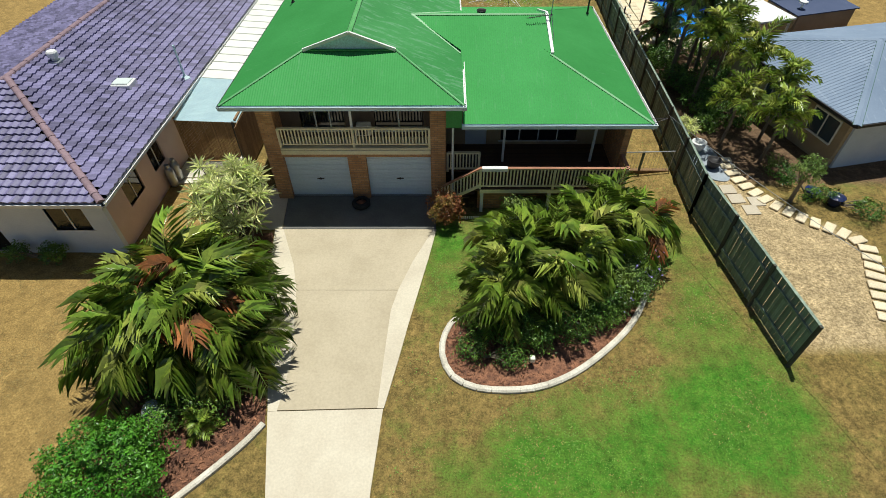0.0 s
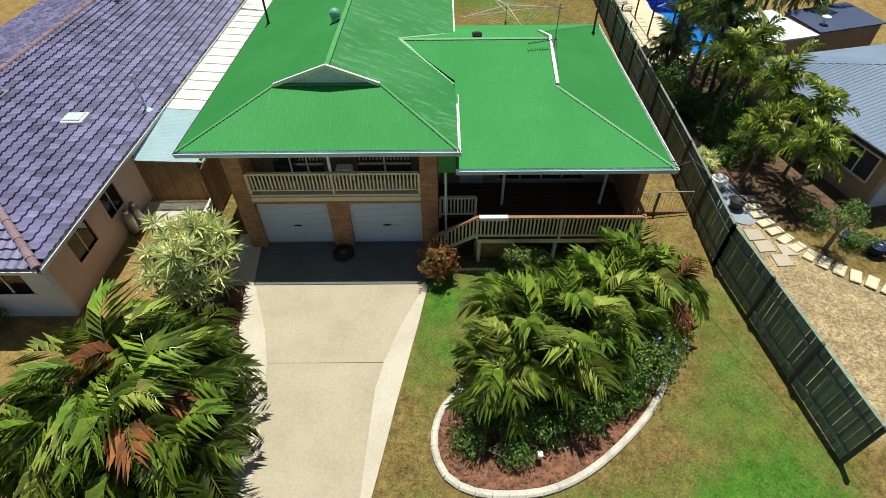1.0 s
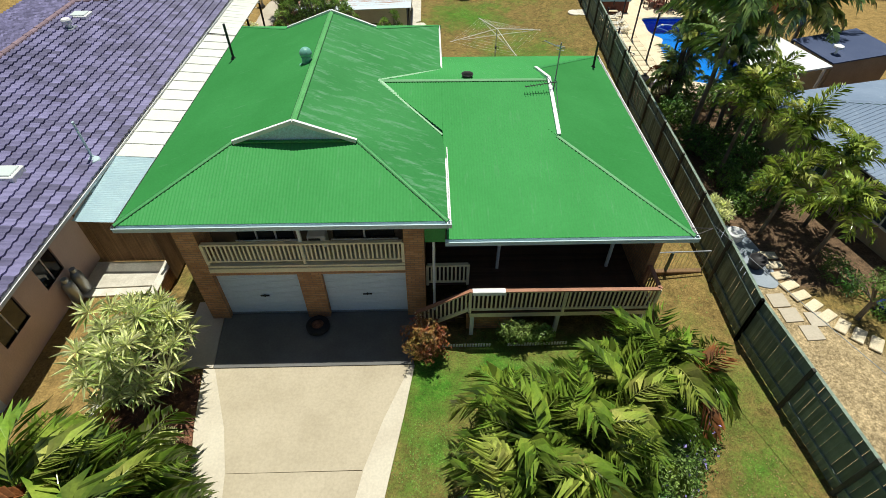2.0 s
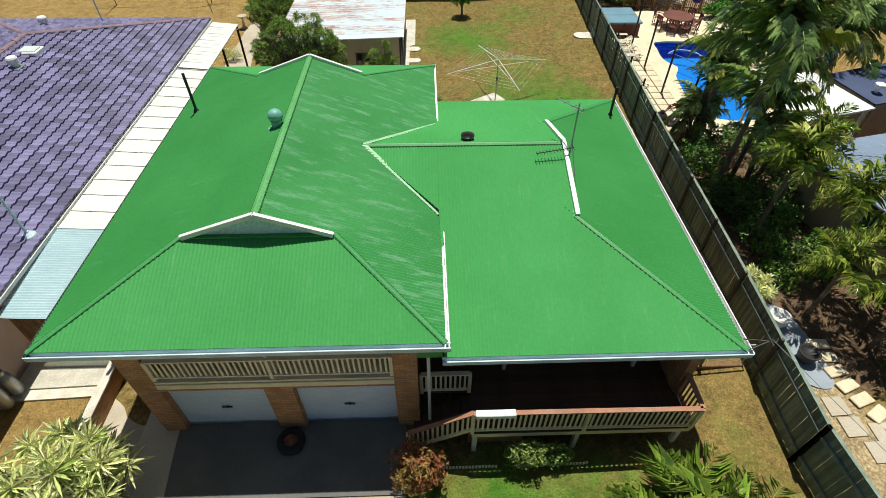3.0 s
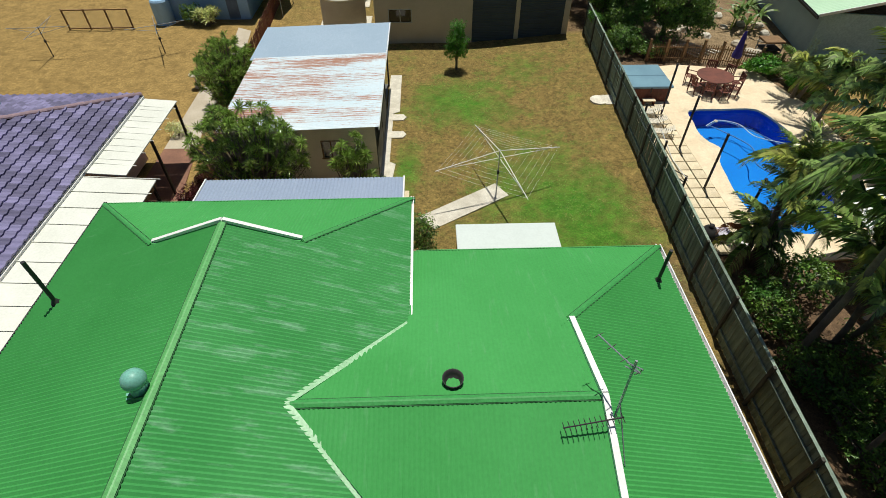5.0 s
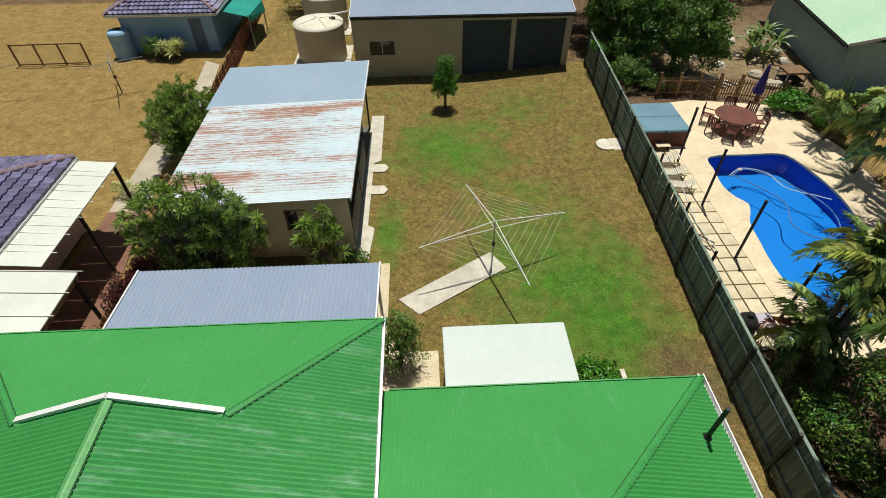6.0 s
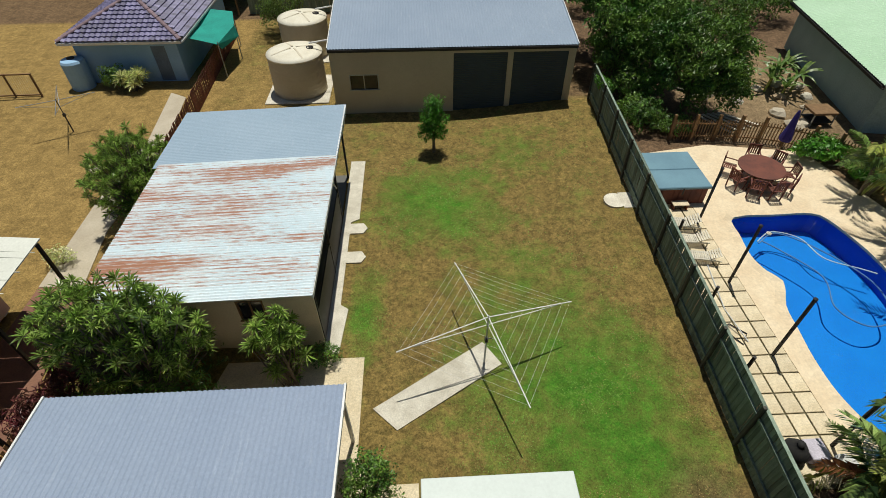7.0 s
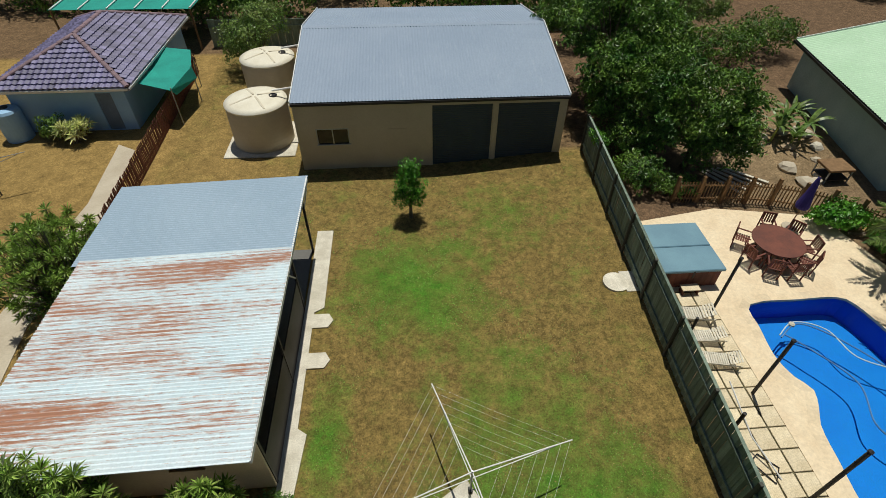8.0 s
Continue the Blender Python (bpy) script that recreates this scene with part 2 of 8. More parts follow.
# Balcony wall colour darkened to stand for the shade under the eave.
SHADED_WALL = matter("shade_darkened_brown_wall", (0.13, 0.095, 0.07), (0.09, 0.066, 0.05), 0.7, 1.5, 20, 0.1)
DARK = matter("dark_metal", (0.02, 0.02, 0.022), (0.035, 0.03, 0.03), 0.6, 2.0, 20, 0.05)
GREY_METAL = matter("grey_metal", (0.42, 0.45, 0.48), (0.34, 0.36, 0.38), 0.4, 2.0, 30, 0.05, metal=0.6)
BLACK_RUBBER = matter("black_rubber", (0.014, 0.014, 0.015), (0.025, 0.024, 0.023), 0.85, 3.0, 40, 0.2)
FENCE_WOOD = matter("weathered_fence_timber", (0.235, 0.30, 0.235), (0.14, 0.185, 0.145), 0.9, 1.5, 30, 0.4, vary=0.3, stretch=(4, 4, 0.6))
FENCE_POST = matter("dark_fence_post_timber", (0.105, 0.105, 0.085), (0.06, 0.06, 0.05), 0.9, 2.0, 30, 0.4, vary=0.2, stretch=(4, 4, 0.6))
BROWN_WOOD = matter("brown_timber", (0.27, 0.16, 0.075), (0.19, 0.11, 0.05), 0.8, 2.0, 30, 0.3, vary=0.2, stretch=(3, 3, 0.6))
DECK_WOOD = matter("dark_deck_timber", (0.10, 0.055, 0.035), (0.07, 0.04, 0.025), 0.7, 2.0, 30, 0.3, vary=0.2)
RAIL_CAP = matter("red_brown_rail_stain", (0.40, 0.19, 0.11), (0.29, 0.13, 0.075), 0.6, 2.5, 30, 0.2, vary=0.1)
RED_WOOD = matter("red_brown_timber", (0.17, 0.055, 0.035), (0.11, 0.038, 0.027), 0.75, 2.0, 30, 0.2, vary=0.2)
CONCRETE = matter("concrete", (0.50, 0.44, 0.34), (0.42, 0.36, 0.27), 0.85, 0.9, 18, 0.2, grain=0.12)
DRIVE_TAN = matter("tan_driveway_concrete", (0.46, 0.395, 0.28), (0.40, 0.34, 0.235), 0.8, 0.6, 14, 0.15, grain=0.10)
DRIVE_PALE = matter("pale_driveway_concrete", (0.57, 0.515, 0.40), (0.50, 0.44, 0.335), 0.8, 0.7, 16, 0.15, grain=0.10)
# Concrete darkened so the house's shade is partly in its colour.
DRIVE_SHADE = matter("shade_darkened_concrete", (0.155, 0.152, 0.14), (0.12, 0.118, 0.108), 0.8, 0.8, 16, 0.15, grain=0.12)
KERB = matter("pale_kerb_concrete", (0.66, 0.62, 0.52), (0.50, 0.46, 0.37), 0.85, 2.0, 30, 0.3, vary=0.08)
MULCH = matter("red_bark_mulch", (0.27, 0.125, 0.068), (0.10, 0.047, 0.03), 0.95, 5.0, 35, 1.0, vary=0.5, grain=0.5)
PAVING = matter("cream_pool_paving", (0.72, 0.60, 0.42), (0.64, 0.51, 0.34), 0.8, 1.2, 12, 0.2, grain=0.12, vary=0.08)
PAVER = matter("sand_paver", (0.70, 0.60, 0.42), (0.60, 0.50, 0.33), 0.85, 2.0, 25, 0.25, vary=0.10)
TILE = matter("purple_grey_concrete_tile", (0.19, 0.175, 0.30), (0.125, 0.115, 0.205), 0.5, 0.8, 22, 0.3, vary=0.4, grain=0.18)
TILE_RIDGE = matter("mauve_ridge_tile", (0.25, 0.17, 0.19), (0.20, 0.135, 0.16), 0.7, 1.5, 22, 0.3, vary=0.15)
RENDER_WHITE = matter("white_render", (0.66, 0.72, 0.80), (0.56, 0.62, 0.71), 0.8, 0.7, 20, 0.15, grain=0.08)
RENDER_PINK = matter("pink_render", (0.70, 0.55, 0.50), (0.62, 0.48, 0.43), 0.85, 0.8, 20, 0.2, grain=0.1)
RENDER_TAN = matter("tan_render", (0.44, 0.34, 0.22), (0.36, 0.27, 0.17), 0.85, 0.8, 20, 0.2, grain=0.12)
CARPORT_WALL = matter("cream_fibro_sheet", (0.78, 0.69, 0.52), (0.68, 0.59, 0.43), 0.75, 0.9, 20, 0.1, grain=0.1)
RENDER_BLUE = matter("pale_blue_wall_paint", (0.33, 0.53, 0.74), (0.28, 0.46, 0.67), 0.8, 0.8, 20, 0.1, grain=0.08)
SHED_WALL = matter("cream_shed_cladding", (0.56, 0.49, 0.36), (0.50, 0.43, 0.31), 0.55, 0.6, 15, 0.05, grain=0.06)
SHED_DOOR = matter("dark_green_grey_roller", (0.055, 0.075, 0.08), (0.045, 0.06, 0.065), 0.5, 0.6, 15, 0.05, grain=0.08)
TEAL = matter("teal_shade_cloth", (0.03, 0.42, 0.34), (0.025, 0.34, 0.28), 0.8, 1.0, 40, 0.2, translucent=0.25)
TRANSLUCENT = matter("blue_translucent_sheet", (0.55, 0.74, 0.78), (0.48, 0.66, 0.72), 0.4, 1.5, 20, 0.05, translucent=0.25, grain=0.08)
TANK = matter("beige_tank_plastic", (0.62, 0.56, 0.44), (0.56, 0.50, 0.38), 0.6, 1.0, 20, 0.05, grain=0.06)
TANK_TOP = matter("cream_tank_top", (0.76, 0.72, 0.60), (0.68, 0.63, 0.50), 0.6, 1.5, 20, 0.05, grain=0.08)
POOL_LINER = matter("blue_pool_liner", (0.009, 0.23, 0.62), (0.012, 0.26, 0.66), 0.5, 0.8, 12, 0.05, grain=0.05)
# Darker copy of the liner: puts the walls' shade into their colour.
POOL_LINER_SHADED = matter("shaded_blue_pool_liner", (0.006, 0.05, 0.42), (0.008, 0.06, 0.46), 0.5, 0.8, 12, 0.05, grain=0.05)
WATER = water_matter()
SPA_COVER = matter("slate_blue_vinyl", (0.16, 0.29, 0.36), (0.13, 0.24, 0.31), 0.5, 1.0, 25, 0.1, grain=0.08)
PURPLE = matter("violet_canvas", (0.05, 0.035, 0.22), (0.035, 0.025, 0.16), 0.85, 2.0, 40, 0.2)
TRUNK = matter("grey_brown_bark", (0.20, 0.165, 0.12), (0.13, 0.105, 0.075), 0.9, 3.0, 25, 0.5)
PALM_LEAF = matter("palm_green", (0.105, 0.200, 0.020), (0.25, 0.325, 0.046), 0.3, 1.5, 20, 0.0, vary=0.6, translucent=0.1, spec=0.7)
PALM_YELLOW = matter("palm_yellow_green", (0.24, 0.33, 0.04), (0.46, 0.47, 0.12), 0.3, 1.5, 20, 0.0, vary=0.5, translucent=0.1, spec=0.7)
PALM_DEAD = matter("dead_frond_brown", (0.42, 0.15, 0.04), (0.26, 0.12, 0.05), 0.8, 1.5, 20, 0.0, vary=0.4, translucent=0.15)
DRACAENA = matter("variegated_yellow_leaf", (0.88, 0.85, 0.52), (0.46, 0.58, 0.18), 0.42, 2.0, 20, 0.0, vary=0.4, translucent=0.2)
SHRUB = matter("shrub_green", (0.12, 0.23, 0.045), (0.24, 0.32, 0.08), 0.4, 1.2, 15, 0.0, vary=0.5, translucent=0.2)
HEDGE = matter("bright_hedge_green", (0.055, 0.205, 0.016), (0.120, 0.300, 0.028), 0.4, 1.2, 15, 0.0, vary=0.45, translucent=0.2)
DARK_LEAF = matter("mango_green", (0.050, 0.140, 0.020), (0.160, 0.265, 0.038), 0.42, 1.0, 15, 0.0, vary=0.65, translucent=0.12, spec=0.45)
CROTON = matter("croton_red", (0.34, 0.06, 0.04), (0.26, 0.20, 0.05), 0.45, 2.0, 15, 0.0, vary=0.5, translucent=0.15)
CORDYLINE = matter("cordyline_maroon", (0.17, 0.035, 0.05), (0.10, 0.05, 0.03), 0.4, 2.0, 15, 0.0, vary=0.5, translucent=0.15)
LILAC = matter("lilac_petals", (0.32, 0.26, 0.62), (0.40, 0.32, 0.68), 0.6, 2.0, 20, 0.0, vary=0.3, translucent=0.2)
FOX_LEAF = matter("foxtail_green", (0.15, 0.27, 0.030), (0.36, 0.42, 0.075), 0.27, 1.5, 20, 0.0, vary=0.55, translucent=0.14, spec=0.75)
POOL_PALM = matter("grey_green_palm", (0.15, 0.28, 0.065), (0.30, 0.40, 0.12), 0.28, 1.5, 20, 0.0, vary=0.6, translucent=0.12, spec=0.7)
OLEANDER = matter("oleander_green", (0.19, 0.33, 0.055), (0.40, 0.48, 0.13), 0.26, 1.2, 15, 0.0, vary=0.6, translucent=0.15, spec=0.8)
RED_PAVING = matter("red_brown_paving", (0.25, 0.125, 0.08), (0.18, 0.09, 0.06), 0.85, 1.2, 20, 0.2, grain=0.2)
GROUND = ground_matter()
BANANA = matter("banana_leaf", (0.09, 0.19, 0.035), (0.17, 0.24, 0.055), 0.4, 2.0, 20, 0.0, vary=0.3, translucent=0.25)
COVER_CREAM = matter("cream_white_panel", (0.70, 0.71, 0.64), (0.63, 0.64, 0.57), 0.55, 0.8, 15, 0.03, grain=0.08)

# ---- geometry helpers ----
class Build:
    """Corners and faces of one mesh."""

    def __init__(self):
        self.v, self.f = [], []

    def add(self, verts, faces):
        n = len(self.v)
        self.v += [tuple(p) for p in verts]
        self.f += [tuple(i + n for i in f) for f in faces]
        return self

    def box(self, lo, hi, c=0.0):
        """A block between two corners, its edges broken by c."""
        (x0, y0, z0), (x1, y1, z1) = lo, hi
        if c <= 0:
            v = [(x, y, z) for z in (z0, z1) for y in (y0, y1) for x in (x0, x1)]
            return self.add(v, [(0, 2, 3, 1), (4, 5, 7, 6), (0, 1, 5, 4), (2, 6, 7, 3), (0, 4, 6, 2), (1, 3, 7, 5)])
        v, at = [], {}
        for i in (0, 1):
            for j in (0, 1):
                for k in (0, 1):
                    p = [(x0, x1)[i], (y0, y1)[j], (z0, z1)[k]]
                    s = [c if b == 0 else -c for b in (i, j, k)]
                    for a in range(3):
                        q = list(p)
                        for b in range(3):
                            if b != a:
                                q[b] += s[b]
                        at[i, j, k, a] = len(v)
                        v.append(q)
        f = []
        for a in range(3):
            b, d = (a + 1) % 3, (a + 2) % 3
            for side in (0, 1):
                ring = []
                for p, q in ((0, 0), (1, 0), (1, 1), (0, 1)):
                    key = [0, 0, 0]
                    key[a], key[b], key[d] = side, p, q
                    ring.append(at[(*key, a)])
                f.append(tuple(ring if side else ring[::-1]))
            for p in (0, 1):
                for q in (0, 1):
                    ends = []
                    for e in (0, 1):
                        key = [0, 0, 0]
                        key[a], key[b], key[d] = e, p, q
                        ends.append((at[(*key, b)], at[(*key, d)]))
                    f.append((ends[0][0], ends[1][0], ends[1][1], ends[0][1]))
        for i in (0, 1):
            for j in (0, 1):
                for k in (0, 1):
                    f.append(tuple(at[i, j, k, a] for a in range(3)))
        return self.add(v, f)

    def bar(self, p, q, w, h):
        """A square bar from p to q, w across and h deep."""
        p, q = Vector(p), Vector(q)
        d = (q - p).normalized()
        side = d.cross(Vector((0, 0, 1)))
        side = side.normalized() if side.length > 1e-4 else Vector((1, 0, 0))
        up = side.cross(d).normalized()
        v = [e + side * (w / 2 * a) + up * (h / 2 * b) for e in (p, q) for a, b in ((-1, -1), (1, -1), (1, 1), (-1, 1))]
        return self.add(v, [(0, 3, 2, 1), (4, 5, 6, 7), (0, 1, 5, 4), (1, 2, 6, 5), (2, 3, 7, 6), (3, 0, 4, 7)])

    def tube(self, pts, r, n=8, r_end=None):
        """A round bar along points, tapering to r_end."""
        pts = [Vector(p) for p in pts]
        v, f = [], []
        for i, p in enumerate(pts):
            d = (pts[min(i + 1, len(pts) - 1)] - pts[max(i - 1, 0)]).normalized()
            side = d.cross(Vector((0.13, 0.31, 1)))
            side = side.normalized() if side.length > 1e-4 else Vector((1, 0, 0))
            up = side.cross(d)
            rr = r if r_end is None else r + (r_end - r) * i / (len(pts) - 1)
            v += [p + side * (rr * math.cos(a)) + up * (rr * math.sin(a)) for a in (2 * math.pi * k / n for k in range(n))]
        for i in range(len(pts) - 1):
            f += [(i * n + k, i * n + (k + 1) % n, (i + 1) * n + (k + 1) % n, (i + 1) * n + k) for k in range(n)]
        f += [tuple(range(n))[::-1], tuple(range((len(pts) - 1) * n, len(pts) * n))]
        return self.add(v, f)

    def turned(self, profile, centre, n=24):
        """A body of revolution from (radius, height) pairs."""
        cx, cy, cz = centre
        v, f = [], []
        for r, z in profile:
            v += [(cx + r * math.cos(2 * math.pi * k / n), cy + r * math.sin(2 * math.pi * k / n), cz + z) for k in range(n)]
        for i in range(len(profile) - 1):
            f += [(i * n + k, i * n + (k + 1) % n, (i + 1) * n + (k + 1) % n, (i + 1) * n + k) for k in range(n)]
        f += [tuple(range(n))[::-1], tuple(range((len(profile) - 1) * n, len(profile) * n))]
        return self.add(v, f)

    def slab(self, outline, z0, z1):
        """An upright prism over an outline; z1 may be a function of x and y."""
        n = len(outline)
        zt = z1 if callable(z1) else (lambda x, y: z1)
        v = [(x, y, z0) for x, y in outline] + [(x, y, zt(x, y)) for x, y in outline]
        f = [tuple(range(n))[::-1], tuple(range(n, 2 * n))] + [(i, (i + 1) % n, n + (i + 1) % n, n + i) for i in range(n)]
        return self.add(v, f)

    def sheet(self, poly, thick):
        """A flat polygon in space given thickness straight down."""
        n = len(poly)
        v = [tuple(p) for p in poly] + [(p[0], p[1], p[2] - thick) for p in poly]
        f = [tuple(range(n)), tuple(range(n, 2 * n))[::-1]] + [((i + 1) % n, i, n + i, n + (i + 1) % n) for i in range(n)]
        return self.add(v, f)

    def weld(self):
        """Joins corners that lie in one place."""
        at, to, v = {}, [], []
        for p in self.v:
            k = tuple(round(c, 4) for c in p)
            if k not in at:
                at[k] = len(v)
                v.append(p)
            to.append(at[k])
        seen, faces = {}, []
        for f in self.f:
            g = tuple(to[i] for i in f)
            seen.setdefault(tuple(sorted(g)), []).append(g)
        self.v, self.f = v, [g[0] for g in seen.values() if len(g) == 1]
        return self

    def mesh(self, name, material, smooth=False):
        me = bpy.data.meshes.new(name)
        me.from_pydata(self.v, [], self.f)
        me.materials.append(material)
        me.update()
        bm = bmesh.new()
        bm.from_mesh(me)
        bmesh.ops.recalc_face_normals(bm, faces=bm.faces)
        bm.to_mesh(me)
        bm.free()
        if smooth:
            me.polygons.foreach_set("use_smooth", [True] * len(me.polygons))
        return me


def thing(name, base, label, category, group="", kind=""):
    ob = new(name)
    ob.location = base
    ob.empty_display_size = 0.2
    return tagged(ob, label, category, group, kind)


def hang(ob, parent):
    """Parents ob, whose mesh lies in the world's metres."""
    ob.parent = parent
    ob.matrix_parent_inverse = world_of(parent).inverted()
    return ob


def world_of(ob):
    m = ob.matrix_basis.copy()
    if ob.parent is not None:
        m = world_of(ob.parent) @ ob.matrix_parent_inverse @ m
    return m


def part(name, b, material, parent, label="", smooth=False):
    ob = new(name, b.mesh(name, material, smooth))
    if parent is not None:
        hang(ob, parent)
    if label:
        tagged(ob, label)
    return ob


def piece(name, me, m, parent):
    """One of many alike pieces on a shared mesh, at the pose m in the world."""
    ob = new(name, me)
    ob.matrix_basis = m
    return hang(ob, parent)


def setting(name, b, material, label, category, smooth=False):
    ob = new(name, b.mesh(name, material, smooth))
    return tagged(ob, label, category, kind="structure")


def smoothstep(a, b, x):
    u = min(1.0, max(0.0, (x - a) / (b - a)))
    return u * u * (3 - 2 * u)


def land(x, y):
    """The lie of the land: a rise to the east, a small fall to the north."""
    return -0.22 * smoothstep(20, 32, y) + 0.6 * smoothstep(3.5, 13.5, x)


def fence_x(y):
    return 10.8 - 0.6 * (y - 8.9) / 7.1 if y < 16 else 10.2 + 1.95 * (y - 16) / 36.0


# ---- ground ----
def blob(x, y, cx, cy, rx, ry):
    return max(0.0, 1 - math.hypot((x - cx) / rx, (y - cy) / ry)) ** 0.7


def inside(x, y, poly):
    hit = False
    for (x0, y0), (x1, y1) in zip(poly, poly[1:] + poly[:1]):
        if (y0 > y) != (y1 > y) and x < x0 + (y - y0) / (y1 - y0) * (x1 - x0):
            hit = not hit
    return hit


GRAVEL = [(10.9, 9.5), (14.2, 9.9), (15.2, 12.6), (15.9, 14.0), (15.2, 14.9), (13.9, 16.0), (12.6, 18.0), (11.0, 18.5)]


def build_ground():
    xs = [-400, -150, -80, -50, -35] + [-30 + 0.5 * i for i in range(141)] + [45, 60, 90, 150, 400]
    ys = [-400, -120, -50, -20, -8] + [-4 + 0.5 * i for i in range(153)] + [78, 90, 120, 180, 500]
    v = [(x, y, land(x, y) + (0.03 * noise.noise((x * 0.5, y * 0.5, 0)) if -30 <= x <= 40 else 0)) for y in ys for x in xs]
    nx = len(xs)
    f = []
    for j in range(len(ys) - 1):
        for i in range(nx - 1):
            if 14.4 < xs[i] and xs[i + 1] < 19.9 and 31.9 < ys[j] and ys[j + 1] < 42.1:
                continue
            f.append((j * nx + i, j * nx + i + 1, (j + 1) * nx + i + 1, (j + 1) * nx + i))
    me = bpy.data.meshes.new("ground")
    me.from_pydata(v, [], f)
    me.materials.append(GROUND)
    lush, earth, gravel, tan = [], [], [], []
    for x, y, z in v:
        g = 0.12
        g += 0.55 * blob(x, y, 6.5, 7.0, 5.0, 2.4) + 0.45 * blob(x, y, 2.6, 6.0, 3.5, 2.0) + 0.5 * blob(x, y, 9.2, 9.0, 2.5, 4.0)
        g += 0.45 * blob(x, y, 0.6, 13.4, 1.5, 3.0) + 0.5 * blob(x, y, 3.2, 15.4, 4.2, 1.8) + 0.3 * blob(x, y, 9.3, 14.5, 1.6, 4)
        g += 0.5 * blob(x, y, 3.4, 44.2, 3.4, 3.8) + 0.47 * blob(x, y, 6.8, 35.5, 4.2, 6.0) + 0.5 * blob(x, y, 0.9, 38.3, 0.9, 2.6)
        g += 0.3 * blob(x, y, 8.8, 32, 3.0, 5.0) + 0.3 * blob(x, y, 7.5, 47.5, 3.0, 3.0) + 0.2 * blob(x, y, 6.0, 41.5, 2.5, 2.5)
        lush.append(g)
        t = 1.0 if x < -8.3 else smoothstep(-7.9, -8.3, x)
        tan.append(max(t, 0.55 * blob(x, y, 9.4, 19.5, 2.2, 6.0), 0.9 * blob(x, y, -5.5, 53, 4.5, 9.0), 1.0 if x > 21.5 and 30 < y < 46 else 0.0))
        e = 1.0 if x > fence_x(min(max(y, 9), 52)) + 0.2 and y > 17.5 and not (x > 21.5 and 30 < y < 46) else 0.0
        e = max(e, blob(x, y, 9.9, 30.5, 1.4, 2.2), 0.8 if 10.4 < x and y > 52 else 0.0, 0.9 if y > 66 else 0.0)
        earth.append(min(1.0, e))
        gravel.append(1.0 if inside(x, y, GRAVEL) else 0.5 * blob(x, y, 21.0, 53.0, 6.0, 9.0))
    for n, vals in (("lush", lush), ("earth", earth), ("gravel", gravel), ("tan", tan)):
        me.attributes.new(n, "FLOAT", "POINT").data.foreach_set("value", vals)
    me.update()
    tagged(new("ground", me), "dry mown lawn with patches of green grass and bare earth", "ground", kind="structure")


build_ground()


def paved(name, outline, material, label, category, h=0.05, kind="structure"):
    b = Build().slab(outline, -0.6, lambda x, y: land(x, y) + h)
    return tagged(new(name, b.mesh(name, material)), label, category, kind=kind)


DRIVE_L = [(-5.66, 15.6), (-4.86, 13.7), (-4.50, 12.48), (-4.24, 10.91), (-4.07, 9.63), (-4.05, 8.6), (-4.10, 7.95)]
DRIVE_R = [(0.2, 15.6), (-0.53, 13.84), (-0.96, 12.59), (-1.14, 11.62), (-1.2, 10.05), (-1.25, 8.06)]
OUT_L = [(-6.0, 15.6), (-5.69, 13.7), (-5.08, 11.37), (-4.78, 10.04), (-4.54, 8.66), (-4.36, 7.95)]
OUT_R = [(0.32, 15.6), (0.05, 13.99), (-0.22, 12.59), (-0.52, 11.03), (-0.76, 9.64), (-1.06, 8.06)]
half_l, half_r = DRIVE_L[:3], DRIVE_R[:3]
paved("driveway_slab_upper", half_l + [(DRIVE_R[2][0], 12.49)] + half_r[::-1][1:], DRIVE_TAN, "tan concrete driveway slab before the garage", "driveway")
paved("driveway_slab_middle", [(-4.5, 12.47)] + DRIVE_L[3:-1] + [(-4.1, 7.98), (-1.25, 8.07)] + DRIVE_R[::-1][1:3] + [(-1.14, 11.62), (-0.96, 12.47)], DRIVE_TAN, "tan concrete driveway slab between pale edge strips", "driveway")
paved("driveway_slab_lower", [(-4.36, 7.94), (-3.84, 5.65), (-2.4, -1.5), (-0.4, -1.5), (-1.2, 5.66), (-1.08, 8.04)], DRIVE_PALE, "pale concrete driveway slab towards the street", "driveway")
paved("driveway_edge_west", DRIVE_L + OUT_L[::-1], DRIVE_PALE, "pale concrete strip along the tan driveway", "driveway", 0.046)
paved("driveway_edge_east", DRIVE_R[::-1] + OUT_R, DRIVE_PALE, "pale concrete strip along the tan driveway", "driveway", 0.046)
paved("apron_edge", [(-6.9, 15.63), (-5.72, 15.63), (-6.0, 18.2), (-6.9, 18.2)], DRIVE_PALE, "pale concrete strip beside the garage apron", "driveway", 0.05)
# Apron ends where the eave's shadow does; its dark tone carries that shade.
paved("driveway_apron", [(-5.7, 15.63), (0.3, 15.63), (0.3, 18.2), (-5.98, 18.2)], DRIVE_SHADE, "concrete apron in front of the garage doors, darkened for the house's shade", "driveway", 0.052)
paved("side_path", [(-8.1, 15.5), (-6.92, 15.5), (-6.92, 31.0), (-8.1, 31.0)], CONCRETE, "concrete path beside the house", "path", 0.04)
paved("side_slab", [(-11.1, 18.85), (-8.5, 18.95), (-8.5, 20.1), (-11.1, 20.1)], KERB, "pale concrete slab between the houses", "path", 0.12)
paved("side_step", [(-11.1, 18.5), (-8.5, 18.62), (-8.5, 18.93), (-11.1, 18.83)], KERB, "pale concrete strip before the slab", "path", 0.07)
